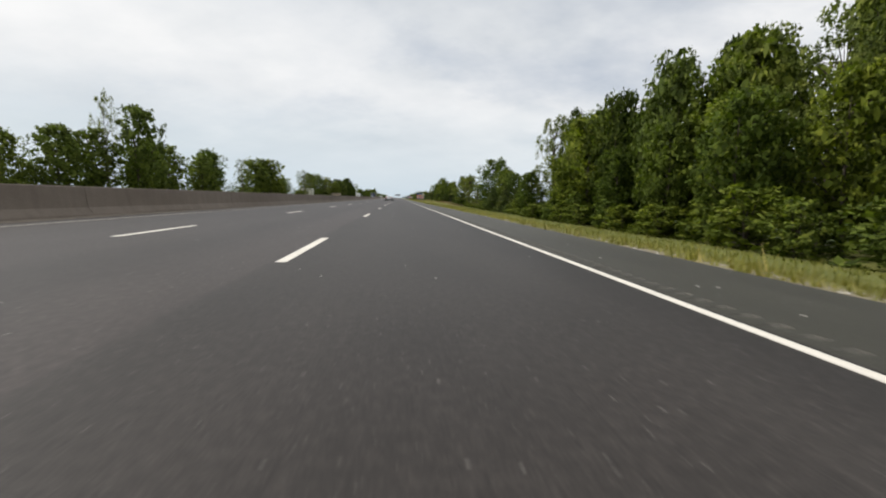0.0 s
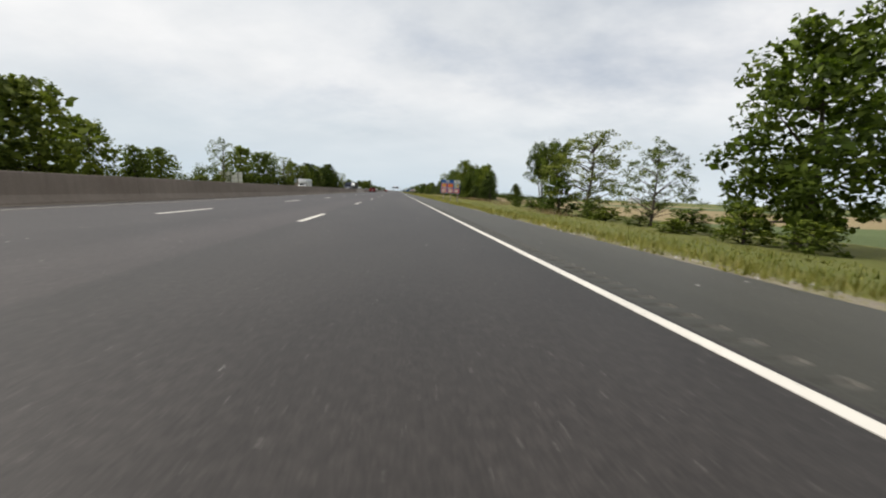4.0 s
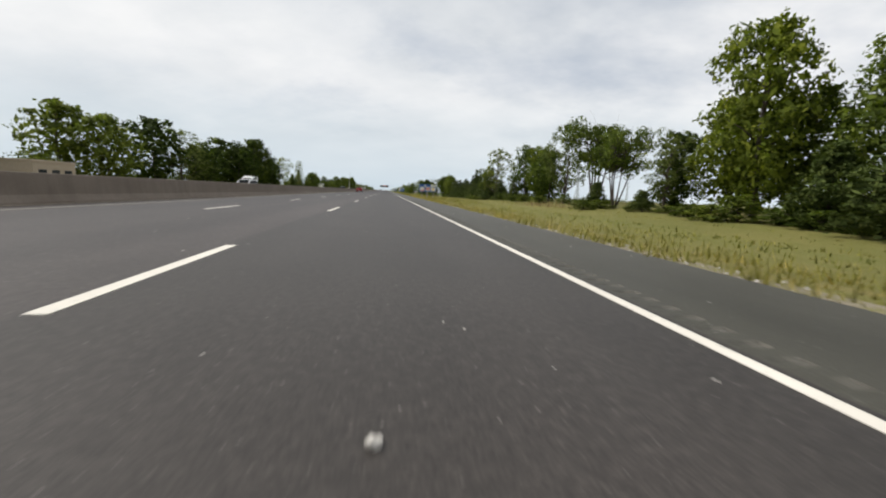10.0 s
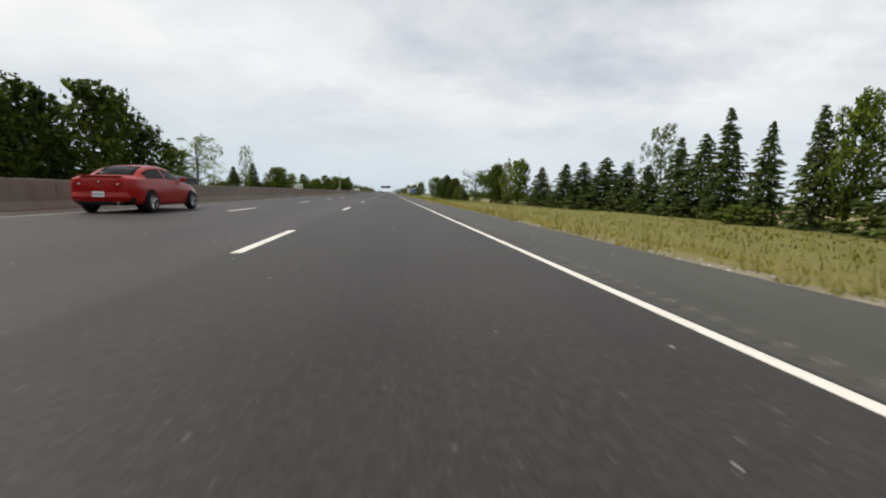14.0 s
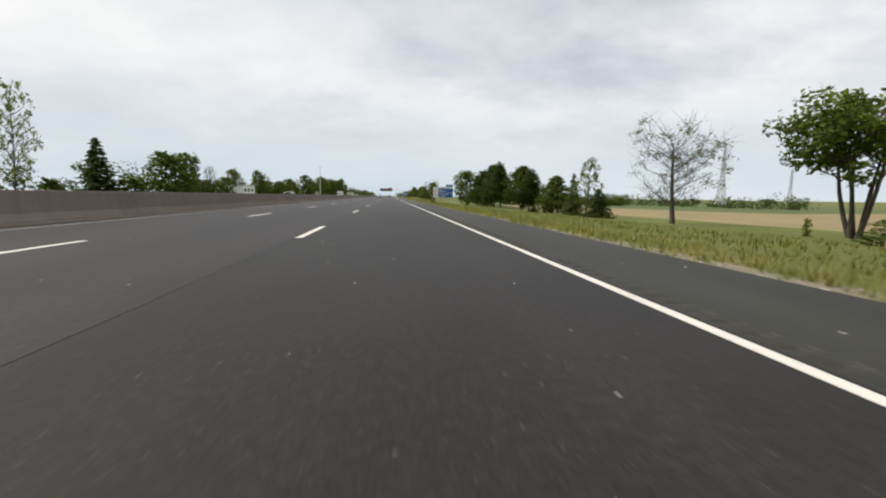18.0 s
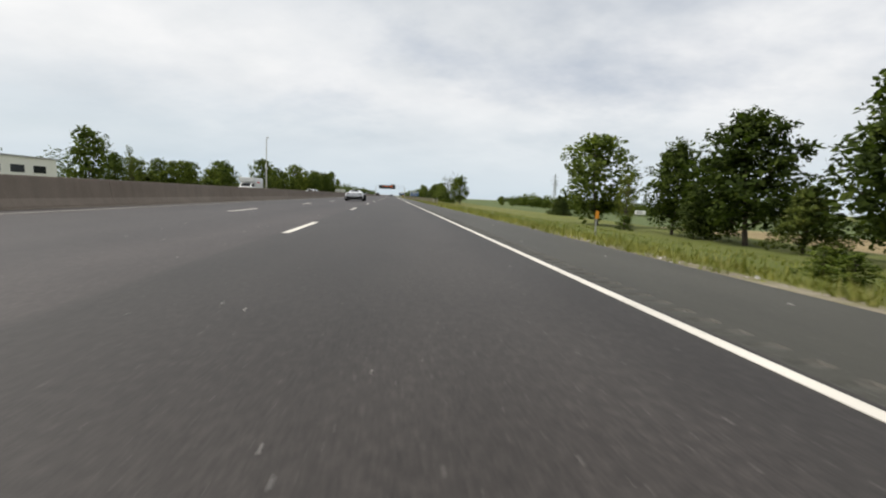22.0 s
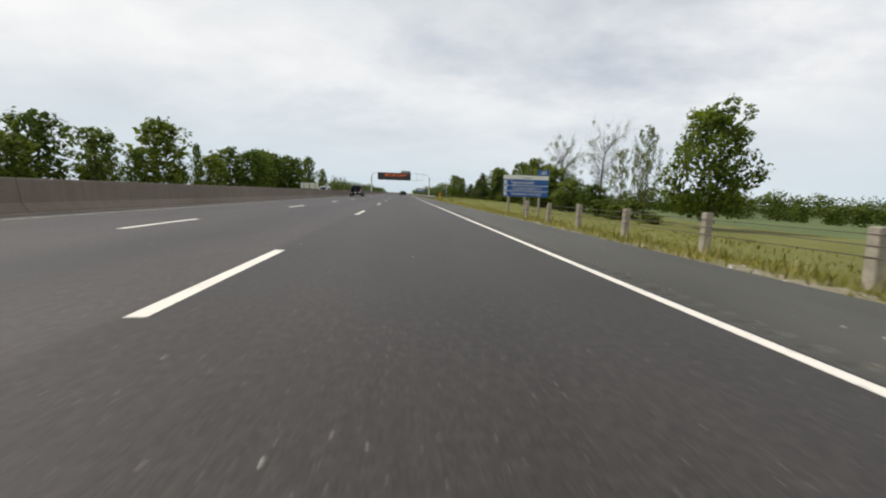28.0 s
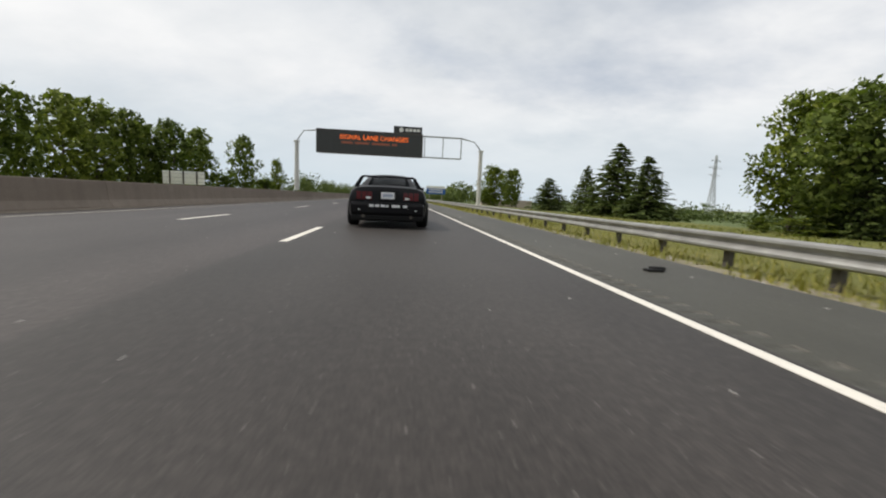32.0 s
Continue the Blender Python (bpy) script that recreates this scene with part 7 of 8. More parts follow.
def roadster(at):
    r = thing("open_sports_car", "low white open-top sports car with orange race number and black decals", "sports car", "cars on the carriageway", at)
    rows = [(0.00, .40, .80, .56, .88, .80, .78, .60, .84, .87), (0.06, .33, .86, .57, .95, .84, .85, .66, .89, .92), (0.22, .27, .88, .57, 1.00, .87, .90, .66, .93, .96), (0.9, .17, .92, .57, 1.025, .90, .92, .60, .97, 1.02),
            (1.5, .14, .90, .54, 1.00, .89, .90, .60, 1.00, 1.06), (1.9, .13, .90, .52, .97, .86, .88, .60, .95, 1.00), (2.05, .12, .90, .50, .965, .84, .88, .66, .85, .86), (2.9, .12, .90, .48, .965, .80, .88, .70, .815, .83),
            (3.5, .12, .88, .46, .985, .76, .84, .60, .775, .79), (4.0, .13, .80, .40, .94, .62, .74, .50, .63, .65), (4.35, .16, .62, .34, .80, .48, .58, .40, .49, .50), (4.58, .20, .36, .30, .48, .38, .36, .24, .385, .39)]
    ax = (0.86, 3.52)
    shell(r, WHITE, rows, [(s * 0.92, y, 0.34) for y in ax for s in (-1, 1)], 0.385)
    wheels(r, 1.92, ax, 0.34, 0.31, BLACK_TRIM, "five")
    for s in (-1, 1):
        hoop = loft([(1.25, [(0, 0.96), (0.16, 0.96), (0.18, 0.98), (0.15, 1.0), (0.10, 1.02), (0.05, 1.03), (0, 1.03)]), (1.7, [(0, 0.9), (0.22, 0.9), (0.26, 1.0), (0.23, 1.06), (0.16, 1.11), (0.08, 1.13), (0, 1.135)]), (2.0, [(0, 0.84), (0.22, 0.84), (0.25, 0.98), (0.22, 1.05), (0.16, 1.09), (0.08, 1.105), (0, 1.11)]), (2.08, [(0, 0.84), (0.18, 0.84), (0.21, 0.95), (0.18, 1.03), (0.12, 1.07), (0.06, 1.09), (0, 1.095)])])
        part("roll_hoop", hoop, WHITE, r, smooth=True).location = (s * 0.44, 0.02, 0)
        part("seat_back", box(s * 0.20, s * 0.66, 2.12, 2.3, 0.7, 1.02, bev=0.06), BLACK_TRIM, r, "black seat back")
        inset(both([(0.46, 0.70), (0.885, 0.68), (0.80, 0.83), (0.52, 0.86)], s), 0.02, 0.03, TAIL, r, "tail_lamp", "large red tail lamp")
        inset(both([(0.42, 0.49), (0.86, 0.48), (0.90, 0.665), (0.46, 0.685)], s), 0.02, 0.03, BLACK_TRIM, r, "lamp_grille", "black mesh below the lamp")
        part("windscreen_pillar", cyl((s * 0.74, 3.2, 0.80), (s * 0.60, 2.66, 1.13), 0.025, None, 8), BLACK_TRIM, r)
        part("diffuser_fin", box(s * 0.32 - 0.015, s * 0.32 + 0.015, 0.0, 0.4, 0.14, 0.30), BLACK_TRIM, r)
        part("side_intake", box(s * 0.95, s * 0.985, 1.45, 1.95, 0.54, 0.74, bev=0.015), BLACK_TRIM, r)
        inset(both([(0.72, 0.40), (0.88, 0.42), (0.84, 0.30)], s), 0.0, 0.035, BLACK_TRIM, r, "corner_vent")
        for z in (0.74, 0.66):
            part("decal_bar", box(s * 1.0, s * 1.024, 0.36, 0.56, z - 0.022, z + 0.022), SIGN_BLACK, r)
        for z, h, m in ((0.70, 0.05, SIGN_BLACK), (0.60, 0.05, SIGN_BLACK), (0.54, 0.03, SIGN_BLACK), (0.48, 0.03, SIGN_BLACK)):
            part("decal_bar", box(s * 0.962, s * 0.976, 3.02, 3.12, z - h / 2, z + h / 2), m, r)
        for ch, dy in (("6", 0.0), ("4", -0.40 * s)):
            num = words(ch, 0.62, ORANGE, 0.006)
            num.transform(Matrix.Rotation(radians(90 * s), 4, "Z"))
            o = part("race_number", num, ORANGE, r, "orange race number")
            o.location = (s * 0.972, 2.55 + dy, 0.50)
        part("door_mirror", box(s * 0.92, s * 1.12, 2.72, 2.86, 0.86, 0.97, bev=0.03), BLACK_TRIM, r)
    glass = bmesh.new()
    q = [(-0.72, 3.2, 0.80), (0.72, 3.2, 0.80), (0.58, 2.67, 1.13), (-0.58, 2.67, 1.13)]
    f = glass.faces.new([glass.verts.new(p) for p in q])
    bmesh.ops.solidify(glass, geom=[f], thickness=0.012)
    part("windscreen", glass, GLASS, r)
    part("cockpit_well", box(-0.68, 0.68, 2.16, 3.05, 0.70, 0.862, bev=0.03), BLACK_TRIM, r, "black cockpit trim")
    inset([(-0.40, 0.815), (0.40, 0.815), (0.44, 0.86), (-0.44, 0.86)], 0.02, 0.02, BLACK_TRIM, r, "tail_vent")
    part("tail_lip", box(-0.66, 0.66, -0.02, 0.16, 0.875, 0.925, bev=0.02), WHITE, r)
    inset([(-0.70, 0.20), (0.70, 0.20), (0.80, 0.40), (0.24, 0.40), (0.20, 0.33), (-0.20, 0.33), (-0.24, 0.40), (-0.80, 0.40)], 0.03, 0.04, BLACK_TRIM, r, "diffuser", "black diffuser")
    part("bumper_lip", box(-0.86, 0.86, -0.045, 0.14, 0.405, 0.475, bev=0.025), WHITE, r)
    inset([(-0.22, 0.34), (0.22, 0.34), (0.26, 0.50), (-0.26, 0.50)], 0.0, 0.075, WHITE, r, "exhaust_surround")
    inset([(-0.16, 0.36), (0.16, 0.36), (0.17, 0.47), (-0.17, 0.47)], 0.0, 0.09, BLACK_TRIM, r, "exhaust_pipe", "dark exhaust outlet")
    plate(r, 0, -0.012, 0.66)


def coupe(at):
    r = thing("silver_sports_coupe", "silver-white low sports coupe with slanted tail lamps and black diffuser", "sports car", "cars on the carriageway", at)
    rows = [(0.00, .42, .72, .58, .82, .78, .74, .50, .82, .845), (0.06, .34, .80, .58, .90, .84, .82, .56, .87, .895), (0.22, .26, .86, .58, .95, .875, .86, .58, .90, .915), (0.85, .16, .88, .56, .975, .88, .86, .50, .93, .97),
            (1.3, .14, .87, .54, .955, .85, .85, .48, 1.04, 1.09), (1.8, .13, .86, .52, .935, .83, .84, .48, 1.14, 1.195), (2.2, .13, .86, .51, .935, .82, .84, .48, 1.155, 1.21), (2.6, .13, .86, .50, .94, .81, .83, .50, 1.06, 1.12),
            (3.1, .13, .86, .49, .955, .80, .82, .60, .86, .90), (3.5, .13, .86, .47, .965, .77, .80, .60, .78, .79), (4.05, .14, .78, .42, .90, .62, .70, .48, .63, .65), (4.35, .18, .60, .36, .76, .48, .56, .38, .49, .50), (4.52, .22, .40, .34, .50, .42, .38, .26, .425, .43)]
    ax = (0.88, 3.53)
    shell(r, SILVER, rows, [(s * 0.88, y, 0.335) for y in ax for s in (-1, 1)], 0.38, (1.55, 2.95), (), (0.95, 1.72), (2.3, 3.15), 0.06)
    wheels(r, 1.81, ax, 0.335, 0.28, BLACK_TRIM, "five")
    for s in (-1, 1):
        inset(both([(0.42, 0.79), (0.58, 0.70), (0.77, 0.74), (0.80, 0.83), (0.72, 0.81), (0.56, 0.81)], s), 0.02, 0.032, BLACK_TRIM, r, "lamp_recess", "dark slanted lamp recess")
        bm = bmesh.new()
        bmesh.ops.create_cone(bm, cap_ends=True, segments=20, radius1=0.042, radius2=0.042, depth=0.06, matrix=Matrix.Translation((s * 0.655, 0.0, 0.765)) @ Matrix.Rotation(radians(90), 4, "X"))
        part("tail_lamp", bm, TAIL_DARK, r, "small round dark red tail lamp")
        part("side_stripe", box(s * 0.925, s * 0.962, 1.4, 3.05, 0.28, 0.62, bev=0.01), GREY_PAINT, r)
        inset(both([(0.40, 0.24), (0.82, 0.28), (0.84, 0.52), (0.60, 0.44), (0.40, 0.36)], s), 0.02, 0.03, BLACK_TRIM, r, "corner_diffuser")
    inset([(-0.44, 0.22), (0.44, 0.22), (0.40, 0.38), (-0.40, 0.38)], 0.02, 0.04, BLACK_TRIM, r, "diffuser", "black centre diffuser")
    inset([(-0.18, 0.36), (0.18, 0.36), (0.22, 0.62), (-0.22, 0.62)], 0.02, 0.026, BLACK_TRIM, r, "plate_recess")
    for k in range(3):
        part("exhaust_pipe", cyl((-0.12 + 0.12 * k, -0.06, 0.40), (-0.12 + 0.12 * k, 0.1, 0.40), 0.048, None, 14), STEEL, r)
    plate(r, 0, -0.018, 0.54)
    part("badge_shape", box(-0.035, 0.035, -0.02, 0.03, 0.70, 0.76, bev=0.01), CHROME, r)
    mirrors(r, 0.84, 2.85, 0.84, BLACK_TRIM, 0.16)


def muscle_coupe(at):
    r = thing("black_coupe", "black muscle coupe with high boot spoiler and white bumper decal", "car", "cars on the carriageway", at)
    rows = [(0.00, .36, .78, .60, .84, .84, .76, .60, .90, .925), (0.05, .30, .82, .60, .90, .89, .82, .66, .95, .975), (0.2, .25, .84, .60, .935, .92, .84, .68, .97, .995), (0.72, .21, .84, .59, .945, .93, .83, .66, .975, 1.0),
            (1.1, .19, .84, .58, .945, .925, .83, .60, 1.14, 1.19), (1.6, .18, .84, .57, .93, .915, .83, .55, 1.27, 1.33), (2.1, .18, .84, .56, .925, .90, .83, .55, 1.29, 1.35), (2.55, .18, .84, .56, .925, .89, .82, .56, 1.20, 1.27),
            (3.2, .18, .84, .55, .935, .87, .81, .64, .91, .94), (4.1, .20, .80, .51, .90, .76, .74, .60, .79, .83), (4.5, .26, .66, .47, .78, .64, .64, .50, .67, .69), (4.65, .32, .50, .45, .60, .56, .50, .40, .58, .60)]
    ax = (1.0, 3.57)
    shell(r, BLACK, rows, [(s * 0.85, y, 0.33) for y in ax for s in (-1, 1)], 0.372, (1.0, 2.95), (1.62,), (0.78, 1.5), (2.3, 3.12))
    wheels(r, 1.75, ax, 0.33, 0.27, BLACK_TRIM, "five")
    part("spoiler_blade", box(-0.61, 0.61, 0.03, 0.25, 1.185, 1.225, bev=0.018), BLACK, r, "raised black spoiler blade")
    for s in (-1, 1):
        inset(both([(0.68, 0.95), (0.80, 0.95), (0.64, 1.20), (0.56, 1.20)], s), 0.06, 0.0 + 0.02, BLACK, r, "spoiler_leg")
        for k in range(3):
            x = s * (0.42 + 0.125 * k)
            inset([(x - 0.052, 0.67), (x + 0.052, 0.67), (x + 0.052, 0.85), (x - 0.052, 0.85)], 0.015, 0.024, TAIL_DARK, r, "tail_lamp", "dark red lens bar")
        part("reverse_lamp", box(s * 0.40, s * 0.50, -0.014, 0.0, 0.685, 0.73, bev=0.004), LAMP_CLEAR, r)
        part("exhaust_pipe", cyl((s * 0.56, -0.05, 0.28), (s * 0.56, 0.2, 0.28), 0.04), STEEL_DARK, r)
        part("bumper_reflector", box(s * 0.64, s * 0.68, -0.062, -0.03, 0.42, 0.445), LAMP_CLEAR, r)
    part("rear_bumper", box(-0.87, 0.87, -0.055, 0.2, 0.28, 0.63, bev=0.09), BLACK, r)
    part("rear_valance", box(-0.84, 0.84, -0.03, 0.30, 0.17, 0.32, bev=0.04), BLACK_TRIM, r)
    inset([(-0.25, 0.66), (0.25, 0.66), (0.25, 0.88), (-0.25, 0.88)], 0.015, 0.02, BLACK_TRIM, r, "plate_recess")
    plate(r, 0, -0.01, 0.77)
    for k, w in enumerate((0.10, 0.10, 0.11, 0.05, 0.13, 0.06, 0.10)):
        part("decal_bar", box(-0.42 + 0.13 * k, -0.42 + 0.13 * k + w, -0.059, -0.053, 0.50, 0.555), PLATE, r)
    mirrors(r, 0.82, 2.75, 0.92, BLACK, 0.18)


def pickup(at):
    r = thing("pickup_truck", "black crew-cab pickup truck with chrome rear bumper on the carriageway", "pickup truck", "cars on the carriageway", at)
    rows = [(0.00, .66, .86, .86, .93, 1.16, .93, .84, 1.235, 1.245), (0.05, .60, .90, .86, .985, 1.20, .975, .88, 1.255, 1.265), (1.2, .50, .92, .86, 1.0, 1.21, .98, .88, 1.265, 1.275), (2.0, .44, .92, .84, 1.0, 1.20, .97, .88, 1.255, 1.265),
            (3.9, .44, .92, .82, .995, 1.18, .96, .84, 1.215, 1.225), (4.4, .44, .92, .82, 1.0, 1.14, .94, .78, 1.185, 1.215), (5.3, .46, .90, .82, .99, 1.07, .90, .74, 1.11, 1.15), (5.7, .50, .82, .80, .94, 1.01, .84, .70, 1.04, 1.06), (5.84, .56, .72, .78, .84, .96, .76, .62, .98, 1.0)]
    ax = (1.22, 4.84)
    shell(r, BLACK, rows, [(s * 0.90, y, 0.42) for y in ax for s in (-1, 1)], 0.50, pitch=0.25)
    cab = [(1.98, 1.06, .84, 1.12, .90, 1.20, .92, .84, 1.26, 1.28), (2.02, 1.05, .86, 1.12, .93, 1.21, .94, .84, 1.33, 1.36), (2.17, 1.05, .86, 1.12, .94, 1.21, .94, .80, 1.80, 1.86), (2.5, 1.05, .86, 1.12, .94, 1.205, .94, .77, 1.86, 1.93),
           (3.4, 1.05, .86, 1.12, .94, 1.195, .94, .76, 1.85, 1.93), (3.8, 1.05, .86, 1.12, .94, 1.19, .93, .76, 1.72, 1.79), (4.5, 1.05, .84, 1.1, .90, 1.16, .88, .80, 1.20, 1.225), (4.55, 1.05, .82, 1.1, .86, 1.14, .84, .78, 1.17, 1.19)]
    shell(r, BLACK, cab, side=(2.3, 4.3), pillars=(3.12,), rear=(2.005, 2.165), front=(3.85, 4.42), name="cab", pane_from=11)
    wheels(r, 1.88, ax, 0.40, 0.27, ALLOY, "six")
    inset([(-0.78, 0.80), (0.78, 0.80), (0.78, 1.25), (-0.78, 1.25)], 0.01, 0.03, CHARCOAL, r, "tailgate", "charcoal tailgate")
    part("tailgate_rail", box(-0.84, 0.84, -0.02, 0.08, 1.25, 1.285, bev=0.012), BLACK_TRIM, r)
    part("badge_shape", box(-0.12, 0.12, -0.036, -0.02, 1.00, 1.07, bev=0.008), CHROME, r)
    part("tailgate_handle", box(-0.07, 0.07, -0.03, -0.02, 1.14, 1.20, bev=0.004), BLACK_TRIM, r)
    for s in (-1, 1):
        part("rear_bumper", box(s * 0.40, s * 0.96, -0.20, 0.04, 0.54, 0.75, bev=0.035), CHROME, r, "chrome rear bumper end")
        inset(both([(0.80, 0.82), (0.95, 0.82), (0.95, 1.20), (0.82, 1.22)], s), 0.01, 0.03, TAIL, r, "tail_lamp", "tall red tail lamp")
        part("reverse_lamp", box(s * 0.83, s * 0.93, -0.028, -0.01, 0.97, 1.05), LAMP_CLEAR, r)
        part("running_board", box(s * 0.90, s * 1.0, 2.0, 4.1, 0.38, 0.43, bev=0.015), BLACK_TRIM, r)
        part("mud_flap", box(s * 0.72, s * 0.98, 0.66, 0.69, 0.26, 0.62), BLACK_TRIM, r)
        for k in range(2):
            part("cab_lamp", box(s * (0.20 + 0.34 * k) - 0.045, s * (0.20 + 0.34 * k) + 0.045, 2.24, 2.34, 1.86, 1.925, bev=0.012), LAMP_CLEAR, r)
        part("trim_badge", box(s * 0.985, s * 1.004, 0.45, 0.75, 1.08, 1.15), TAIL, r)
    part("bumper_step", box(-0.42, 0.42, -0.215, -0.02, 0.55, 0.68, bev=0.02), BLACK_TRIM, r)
    part("rear_axle", cyl((-0.8, 1.22, 0.40), (0.8, 1.22, 0.40), 0.09), BLACK_TRIM, r)
    part("tow_hitch", box(-0.05, 0.05, -0.22, 0.4, 0.44, 0.53, bev=0.01), BLACK_TRIM, r)
    plate(r, 0, -0.216, 0.63)
    mirrors(r, 0.92, 4.0, 1.22, BLACK_TRIM, 0.22)


def semi_truck(at):
    """Comes the other way: nose along -y, as built nose at y = 0."""
    r = thing("semi_truck", "white sleeper-cab lorry hauling a long black trailer", "truck", "vehicles on the opposite carriageway", at)
    hood = [(0.1, section(0.5, 0.80, 0.9, 0.95, 1.45, 0.72, 1.55)), (0.6, section(0.5, 0.95, 0.9, 1.05, 1.55, 0.80, 1.70)), (1.7, section(0.5, 1.0, 0.9, 1.1, 1.75, 0.95, 1.95))]
    part("bonnet", loft(hood), WHITE, r, smooth=True)
    part("grille", box(-0.55, 0.55, 0.0, 0.12, 0.75, 1.45, bev=0.04), CHROME, r)
    part("front_bumper", box(-1.2, 1.2, -0.1, 0.25, 0.35, 0.70, bev=0.06), WHITE, r)
    cab = bmesh.new()
    half = [(-1.15, 1.0), (1.15, 1.0)]
    v = [(1.6, 0.6), (1.6, 1.95), (2.15, 2.75), (3.0, 3.55), (4.0, 3.85), (4.3, 3.85), (4.3, 0.6)]
    a = [cab.verts.new((-1.2, y, z)) for y, z in v]
    b = [cab.verts.new((1.2, y, z)) for y, z in v]
    for k in range(len(v)):
        j = (k + 1) % len(v)
        cab.faces.new((a[k], b[k], b[j], a[j]))
    cab.faces.new(a)
    cab.faces.new(b[::-1])
    bmesh.ops.recalc_face_normals(cab, faces=cab.faces[:])
    bmesh.ops.bevel(cab, geom=cab.edges[:], offset=0.08, segments=2, affect="EDGES")
    part("sleeper_cab", cab, WHITE, r)
    ws = bmesh.new()
    f = ws.faces.new([ws.verts.new(p) for p in ((-1.02, 1.64, 2.06), (1.02, 1.64, 2.06), (0.95, 2.08, 2.68), (-0.95, 2.08, 2.68))])
    bmesh.ops.translate(ws, verts=ws.verts[:], vec=(0, -0.03, 0.02))
    bmesh.ops.solidify(ws, geom=[f], thickness=0.02)
    part("windscreen", ws, GLASS, r)
    part("roof_window", box(-0.75, 0.75, 2.72, 2.80, 3.16, 3.34, bev=0.02), GLASS, r)
    for s in (-1, 1):
        part("side_window", box(s * 1.19, s * 1.215, 2.0, 2.7, 2.0, 2.55, bev=0.01), GLASS, r)
        part("headlamp", box(s * 0.66, s * 1.02, 0.12, 0.3, 0.85, 1.1, bev=0.04), LAMP_CLEAR, r)
        part("door_mirror", box(s * 1.28, s * 1.42, 1.75, 1.9, 1.9, 2.6, bev=0.03), WHITE, r)
        part("exhaust_stack", cyl((s * 1.05, 4.4, 0.8), (s * 1.05, 4.4, 3.9), 0.08, None, 10), CHROME, r)
    t = part("trailer", box(-1.28, 1.28, 4.7, 20.7, 1.05, 4.05, bev=0.05), TRAILER_BLACK, r, "long black trailer body")
    for k in range(9):
        part("trailer_post", box(1.28, 1.31, 5.1 + 1.9 * k, 5.22 + 1.9 * k, 1.1, 4.0), STEEL_DARK, t)
    part("trailer_rail", box(1.28, 1.32, 4.7, 20.7, 3.92, 4.02), STEEL_DARK, t)
    wheels(r, 2.45, (1.0, 4.5, 5.8, 18.2, 19.5), 0.5, 0.32, CHROME, "six")


def flatbed_lorry(at):
    """Comes the other way: nose at y = 0, a long low trailer with a tarped load behind."""
    r = thing("flatbed_lorry", "navy blue lorry with chrome grille hauling a long tarped flatbed trailer", "truck", "vehicles on the opposite carriageway", at)
    hood = [(0.1, section(0.5, 0.80, 0.9, 0.95, 1.45, 0.72, 1.60)), (0.6, section(0.5, 0.95, 0.9, 1.05, 1.60, 0.82, 1.78)), (1.9, section(0.5, 1.0, 0.9, 1.1, 1.80, 0.95, 1.98))]
    part("bonnet", loft(hood), NAVY, r, smooth=True)
    part("grille", box(-0.58, 0.58, 0.0, 0.12, 0.75, 1.55, bev=0.04), CHROME, r, "chrome grille")
    part("front_bumper", box(-1.2, 1.2, -0.1, 0.25, 0.35, 0.72, bev=0.06), CHROME, r)
    part("cab", box(-1.12, 1.12, 1.85, 3.3, 0.7, 2.75, bev=0.12), NAVY, r)
    part("sleeper", box(-1.18, 1.18, 3.32, 4.7, 0.7, 3.45, bev=0.14), NAVY, r)
    part("windscreen", box(-0.98, 0.98, 1.82, 1.86, 2.05, 2.58, bev=0.01), GLASS, r)
    for s in (-1, 1):
        part("side_window", box(s * 1.115, s * 1.135, 2.1, 2.9, 2.0, 2.55, bev=0.008), GLASS, r)
        part("headlamp", box(s * 0.68, s * 1.02, 0.12, 0.3, 0.85, 1.1, bev=0.04), LAMP_CLEAR, r)
        part("door_mirror", box(s * 1.28, s * 1.42, 1.9, 2.05, 1.9, 2.6, bev=0.03), CHROME, r)
        part("exhaust_stack", cyl((s * 1.05, 4.85, 0.8), (s * 1.05, 4.85, 3.9), 0.09, None, 10), CHROME, r, "tall chrome exhaust stack")
    bed = part("trailer_deck", box(-1.25, 1.25, 5.2, 19.6, 1.05, 1.35, bev=0.03), TRAILER_BLACK, r, "dark flat trailer deck")
    part("headboard", box(-1.25, 1.25, 5.2, 5.32, 1.35, 2.75, bev=0.02), ALLOY, bed)
    rng = random.Random(8)
    y = 5.6
    while y < 18.5:
        n = rng.uniform(2.2, 3.6)
        half = [(0, 1.36), (1.1, 1.36), (1.18, 1.6), (1.15, 1.9 + rng.uniform(0, 0.15)), (1.0, 2.15), (0.5, 2.28), (0, 2.32)]
        part("tarped_load", loft([(y, half), (y + n * 0.5, [(x, 1.36 + (z - 1.36) * 1.06) for x, z in half]), (min(y + n, 19.4), half)]), TARP, bed, "dark green-black tarpaulin over the load", smooth=True)
        y += n + 0.12
    wheels(r, 2.45, (1.0, 4.4, 5.6, 17.4, 18.6), 0.5, 0.32, CHROME, "six")


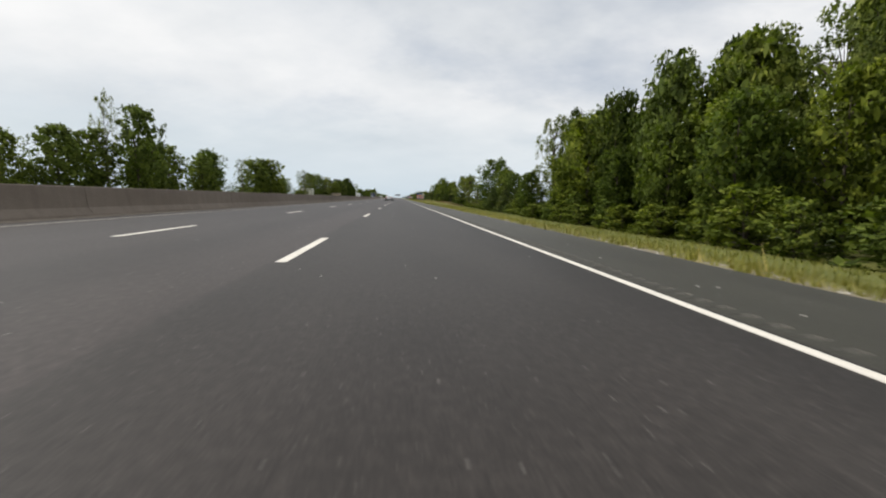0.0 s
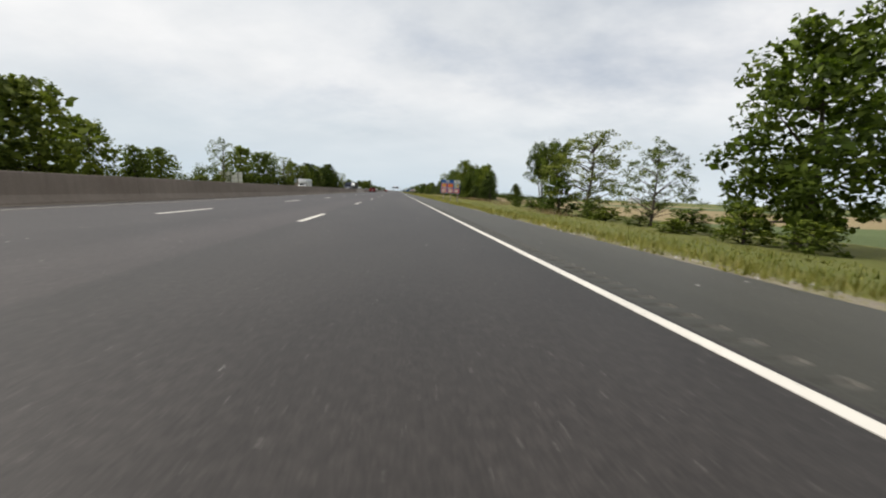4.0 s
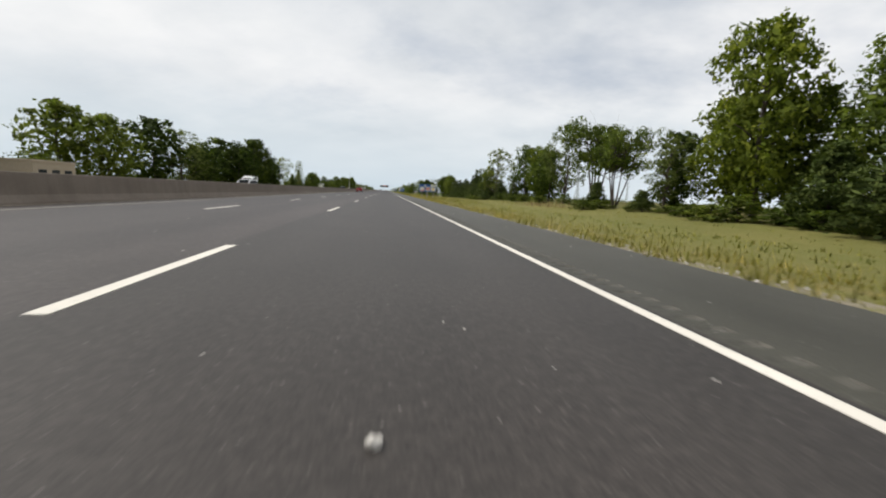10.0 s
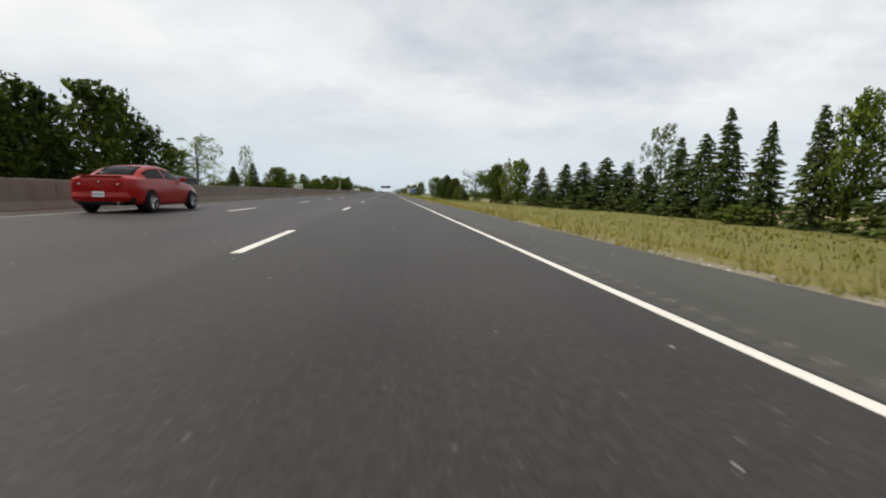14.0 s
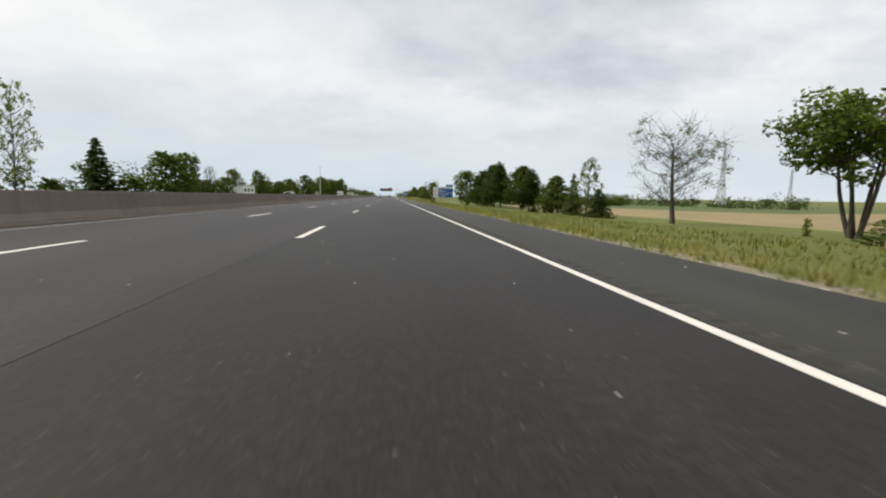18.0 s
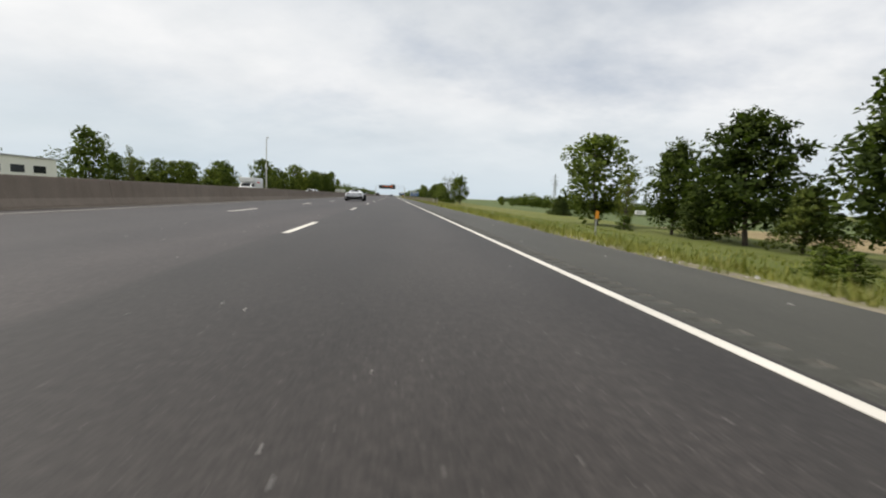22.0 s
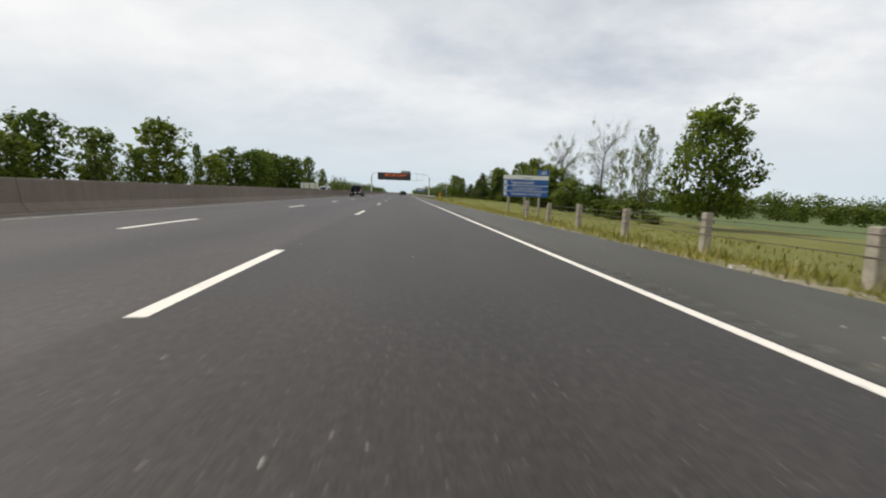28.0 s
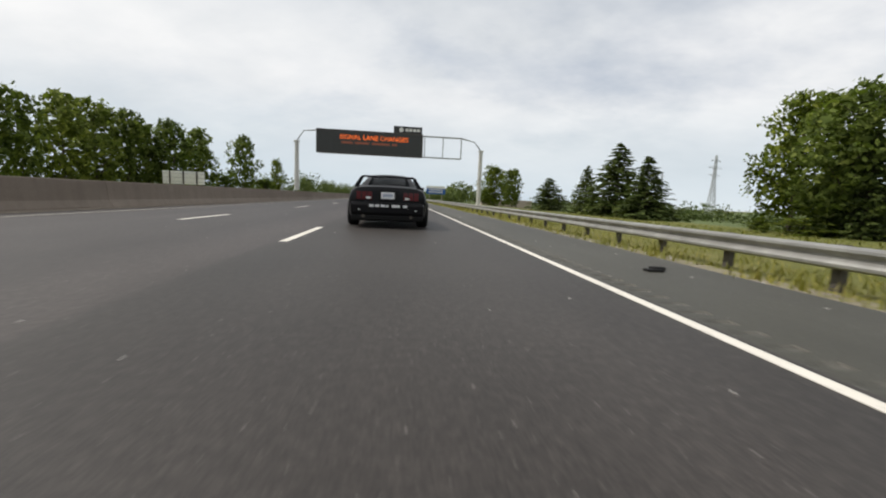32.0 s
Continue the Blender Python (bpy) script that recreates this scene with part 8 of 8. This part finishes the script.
def box_van(at, length, height, label, stripe=LOGO_RED):
    r = thing("box_van", label, "van", "vehicles on the opposite carriageway", at)
    rows = [(0.0, .42, .70, .70, .82, .96, .76, .60, 1.00, 1.02), (0.12, .36, .82, .70, .92, 1.06, .86, .70, 1.10, 1.12), (0.9, .34, .88, .72, .98, 1.26, .92, .80, 1.30, 1.34), (1.6, .34, .90, .74, 1.0, 1.32, .95, .76, 1.84, 1.90), (2.0, .34, .90, .74, 1.0, 1.33, .95, .76, 1.96, 2.02), (2.6, .34, .90, .74, 1.0, 1.33, .95, .76, 1.98, 2.04)]
    shell(r, WHITE, rows, [(s * 0.88, 0.95, 0.37) for s in (-1, 1)], 0.42, (1.15, 2.3), (), None, (0.95, 1.58))
    part("cargo_box", box(-1.08, 1.08, 2.35, length, 0.75, height, bev=0.06), WHITE, r)
    part("overhang", box(-1.06, 1.06, 1.55, 2.36, 2.06, height - 0.004, bev=0.07), WHITE, r)
    part("chassis", box(-0.8, 0.8, 0.4, length - 0.1, 0.42, 0.75), BLACK_TRIM, r)
    wheels(r, 1.9, (0.95, length - 1.3), 0.37, 0.24)
    for k in range(5):
        part("text_bar", box(1.08, 1.09, 3.0 + 0.30 * k, 3.24 + 0.30 * k, height - 0.80, height - 0.56), stripe, r)
    for s in (-1, 1):
        part("headlamp", box(s * 0.55, s * 0.82, -0.02, 0.1, 0.80, 1.0, bev=0.03), LAMP_CLEAR, r)


def flatbed(at):
    r = thing("flatbed_truck", "white flatbed truck with a headboard beyond the median wall", "truck", "vehicles on the opposite carriageway", at)
    rows = [(0.0, .45, .74, .75, .86, 1.02, .80, .62, 1.08, 1.10), (0.12, .40, .86, .75, .96, 1.14, .90, .72, 1.20, 1.22), (0.9, .40, .92, .78, 1.02, 1.34, .96, .82, 1.42, 1.46), (1.5, .40, .94, .80, 1.04, 1.42, 1.0, .80, 2.15, 2.22), (1.8, .40, .94, .80, 1.04, 1.43, 1.0, .80, 2.30, 2.38), (2.8, .40, .94, .80, 1.04, 1.43, 1.0, .80, 2.32, 2.40)]
    shell(r, WHITE, rows, [(s * 0.9, 0.95, 0.42) for s in (-1, 1)], 0.48, (1.15, 2.6), (), None, (0.95, 1.48), name="cab")
    part("roof_lamp_bar", box(-0.6, 0.6, 2.0, 2.2, 2.40, 2.50, bev=0.02), LAMP_CLEAR, r)
    part("flat_deck", box(-1.2, 1.2, 3.0, 8.2, 0.95, 1.12, bev=0.02), WHITE, r)
    for s in (-1, 1):
        part("headboard_post", box(s * 1.05, s * 1.15, 3.02, 3.12, 1.12, 2.45), WHITE, r)
    for k in range(4):
        part("headboard_rail", box(-1.15, 1.15, 3.04, 3.10, 1.40 + 0.32 * k, 1.47 + 0.32 * k), WHITE, r)
    part("chassis", box(-0.5, 0.5, 0.6, 8.0, 0.55, 0.95), BLACK_TRIM, r)
    wheels(r, 2.1, (0.95, 6.4), 0.45, 0.26)


def facing(x, y):
    """Pose for traffic that comes the other way: nose at y, pointing -y, built with its nose along -y."""
    return pose(x, y, OPPOSITE)


roadster(pose(-4.88, 104.6, fall(-4.88), 0, -0.86))
minivan(pose(-10.20, 272.0, fall(-10.20), 0, -0.86))
sedan(pose(-10.2, 445.1, fall(-10.25), 0, -0.86))
coupe(pose(-5.85, 714.4, fall(-5.85), 0, -0.86))
muscle_coupe(pose(-2.28, 968.4, 0))
pickup(pose(-10.15, 913.9, fall(-10.15), 0, -0.86))
semi_truck(facing(-22.0, 316.0))
box_van(facing(-23.6, 734.0), 6.0, 2.75, "white box van with red lettering beyond the median wall")
box_van(facing(-25.0, 233.0), 7.6, 3.0, "white motorhome beyond the median wall", SIGN_BACK)
sedan(pose(-17.4, 308.0, OPPOSITE, 0, 0, 180), GREY_PAINT, "grey sedan beyond the median wall")
minivan(pose(-19.5, 373.0, OPPOSITE, 0, 0, 180), SILVER_GREY, SILVER_GREY, "silver-grey minivan beyond the median wall")
flatbed(facing(-25.2, 388.0))
flatbed_lorry(facing(-20.2, 285.5))
minivan(pose(-17.2, 466.5, OPPOSITE, 0, 0, 180), BLACK, BLACK_TRIM, "black minivan beyond the median wall")
sedan(pose(-17.4, 618.0, OPPOSITE, 0, 0, 180), GREY_PAINT, "grey sedan passing along beyond the median wall")
sedan(pose(-17.4, 755.0, OPPOSITE, 0, 0, 180), WHITE, "white sedan beyond the median wall")
sedan(pose(-20.6, 777.0, OPPOSITE, 0, 0, 180), SILVER, "silver-white sedan further along beyond the median wall")
minivan(pose(-17.2, 926.5, OPPOSITE, 0, 0, 180), SILVER_GREY, SILVER_GREY, "silver-grey minivan passing beyond the median wall")
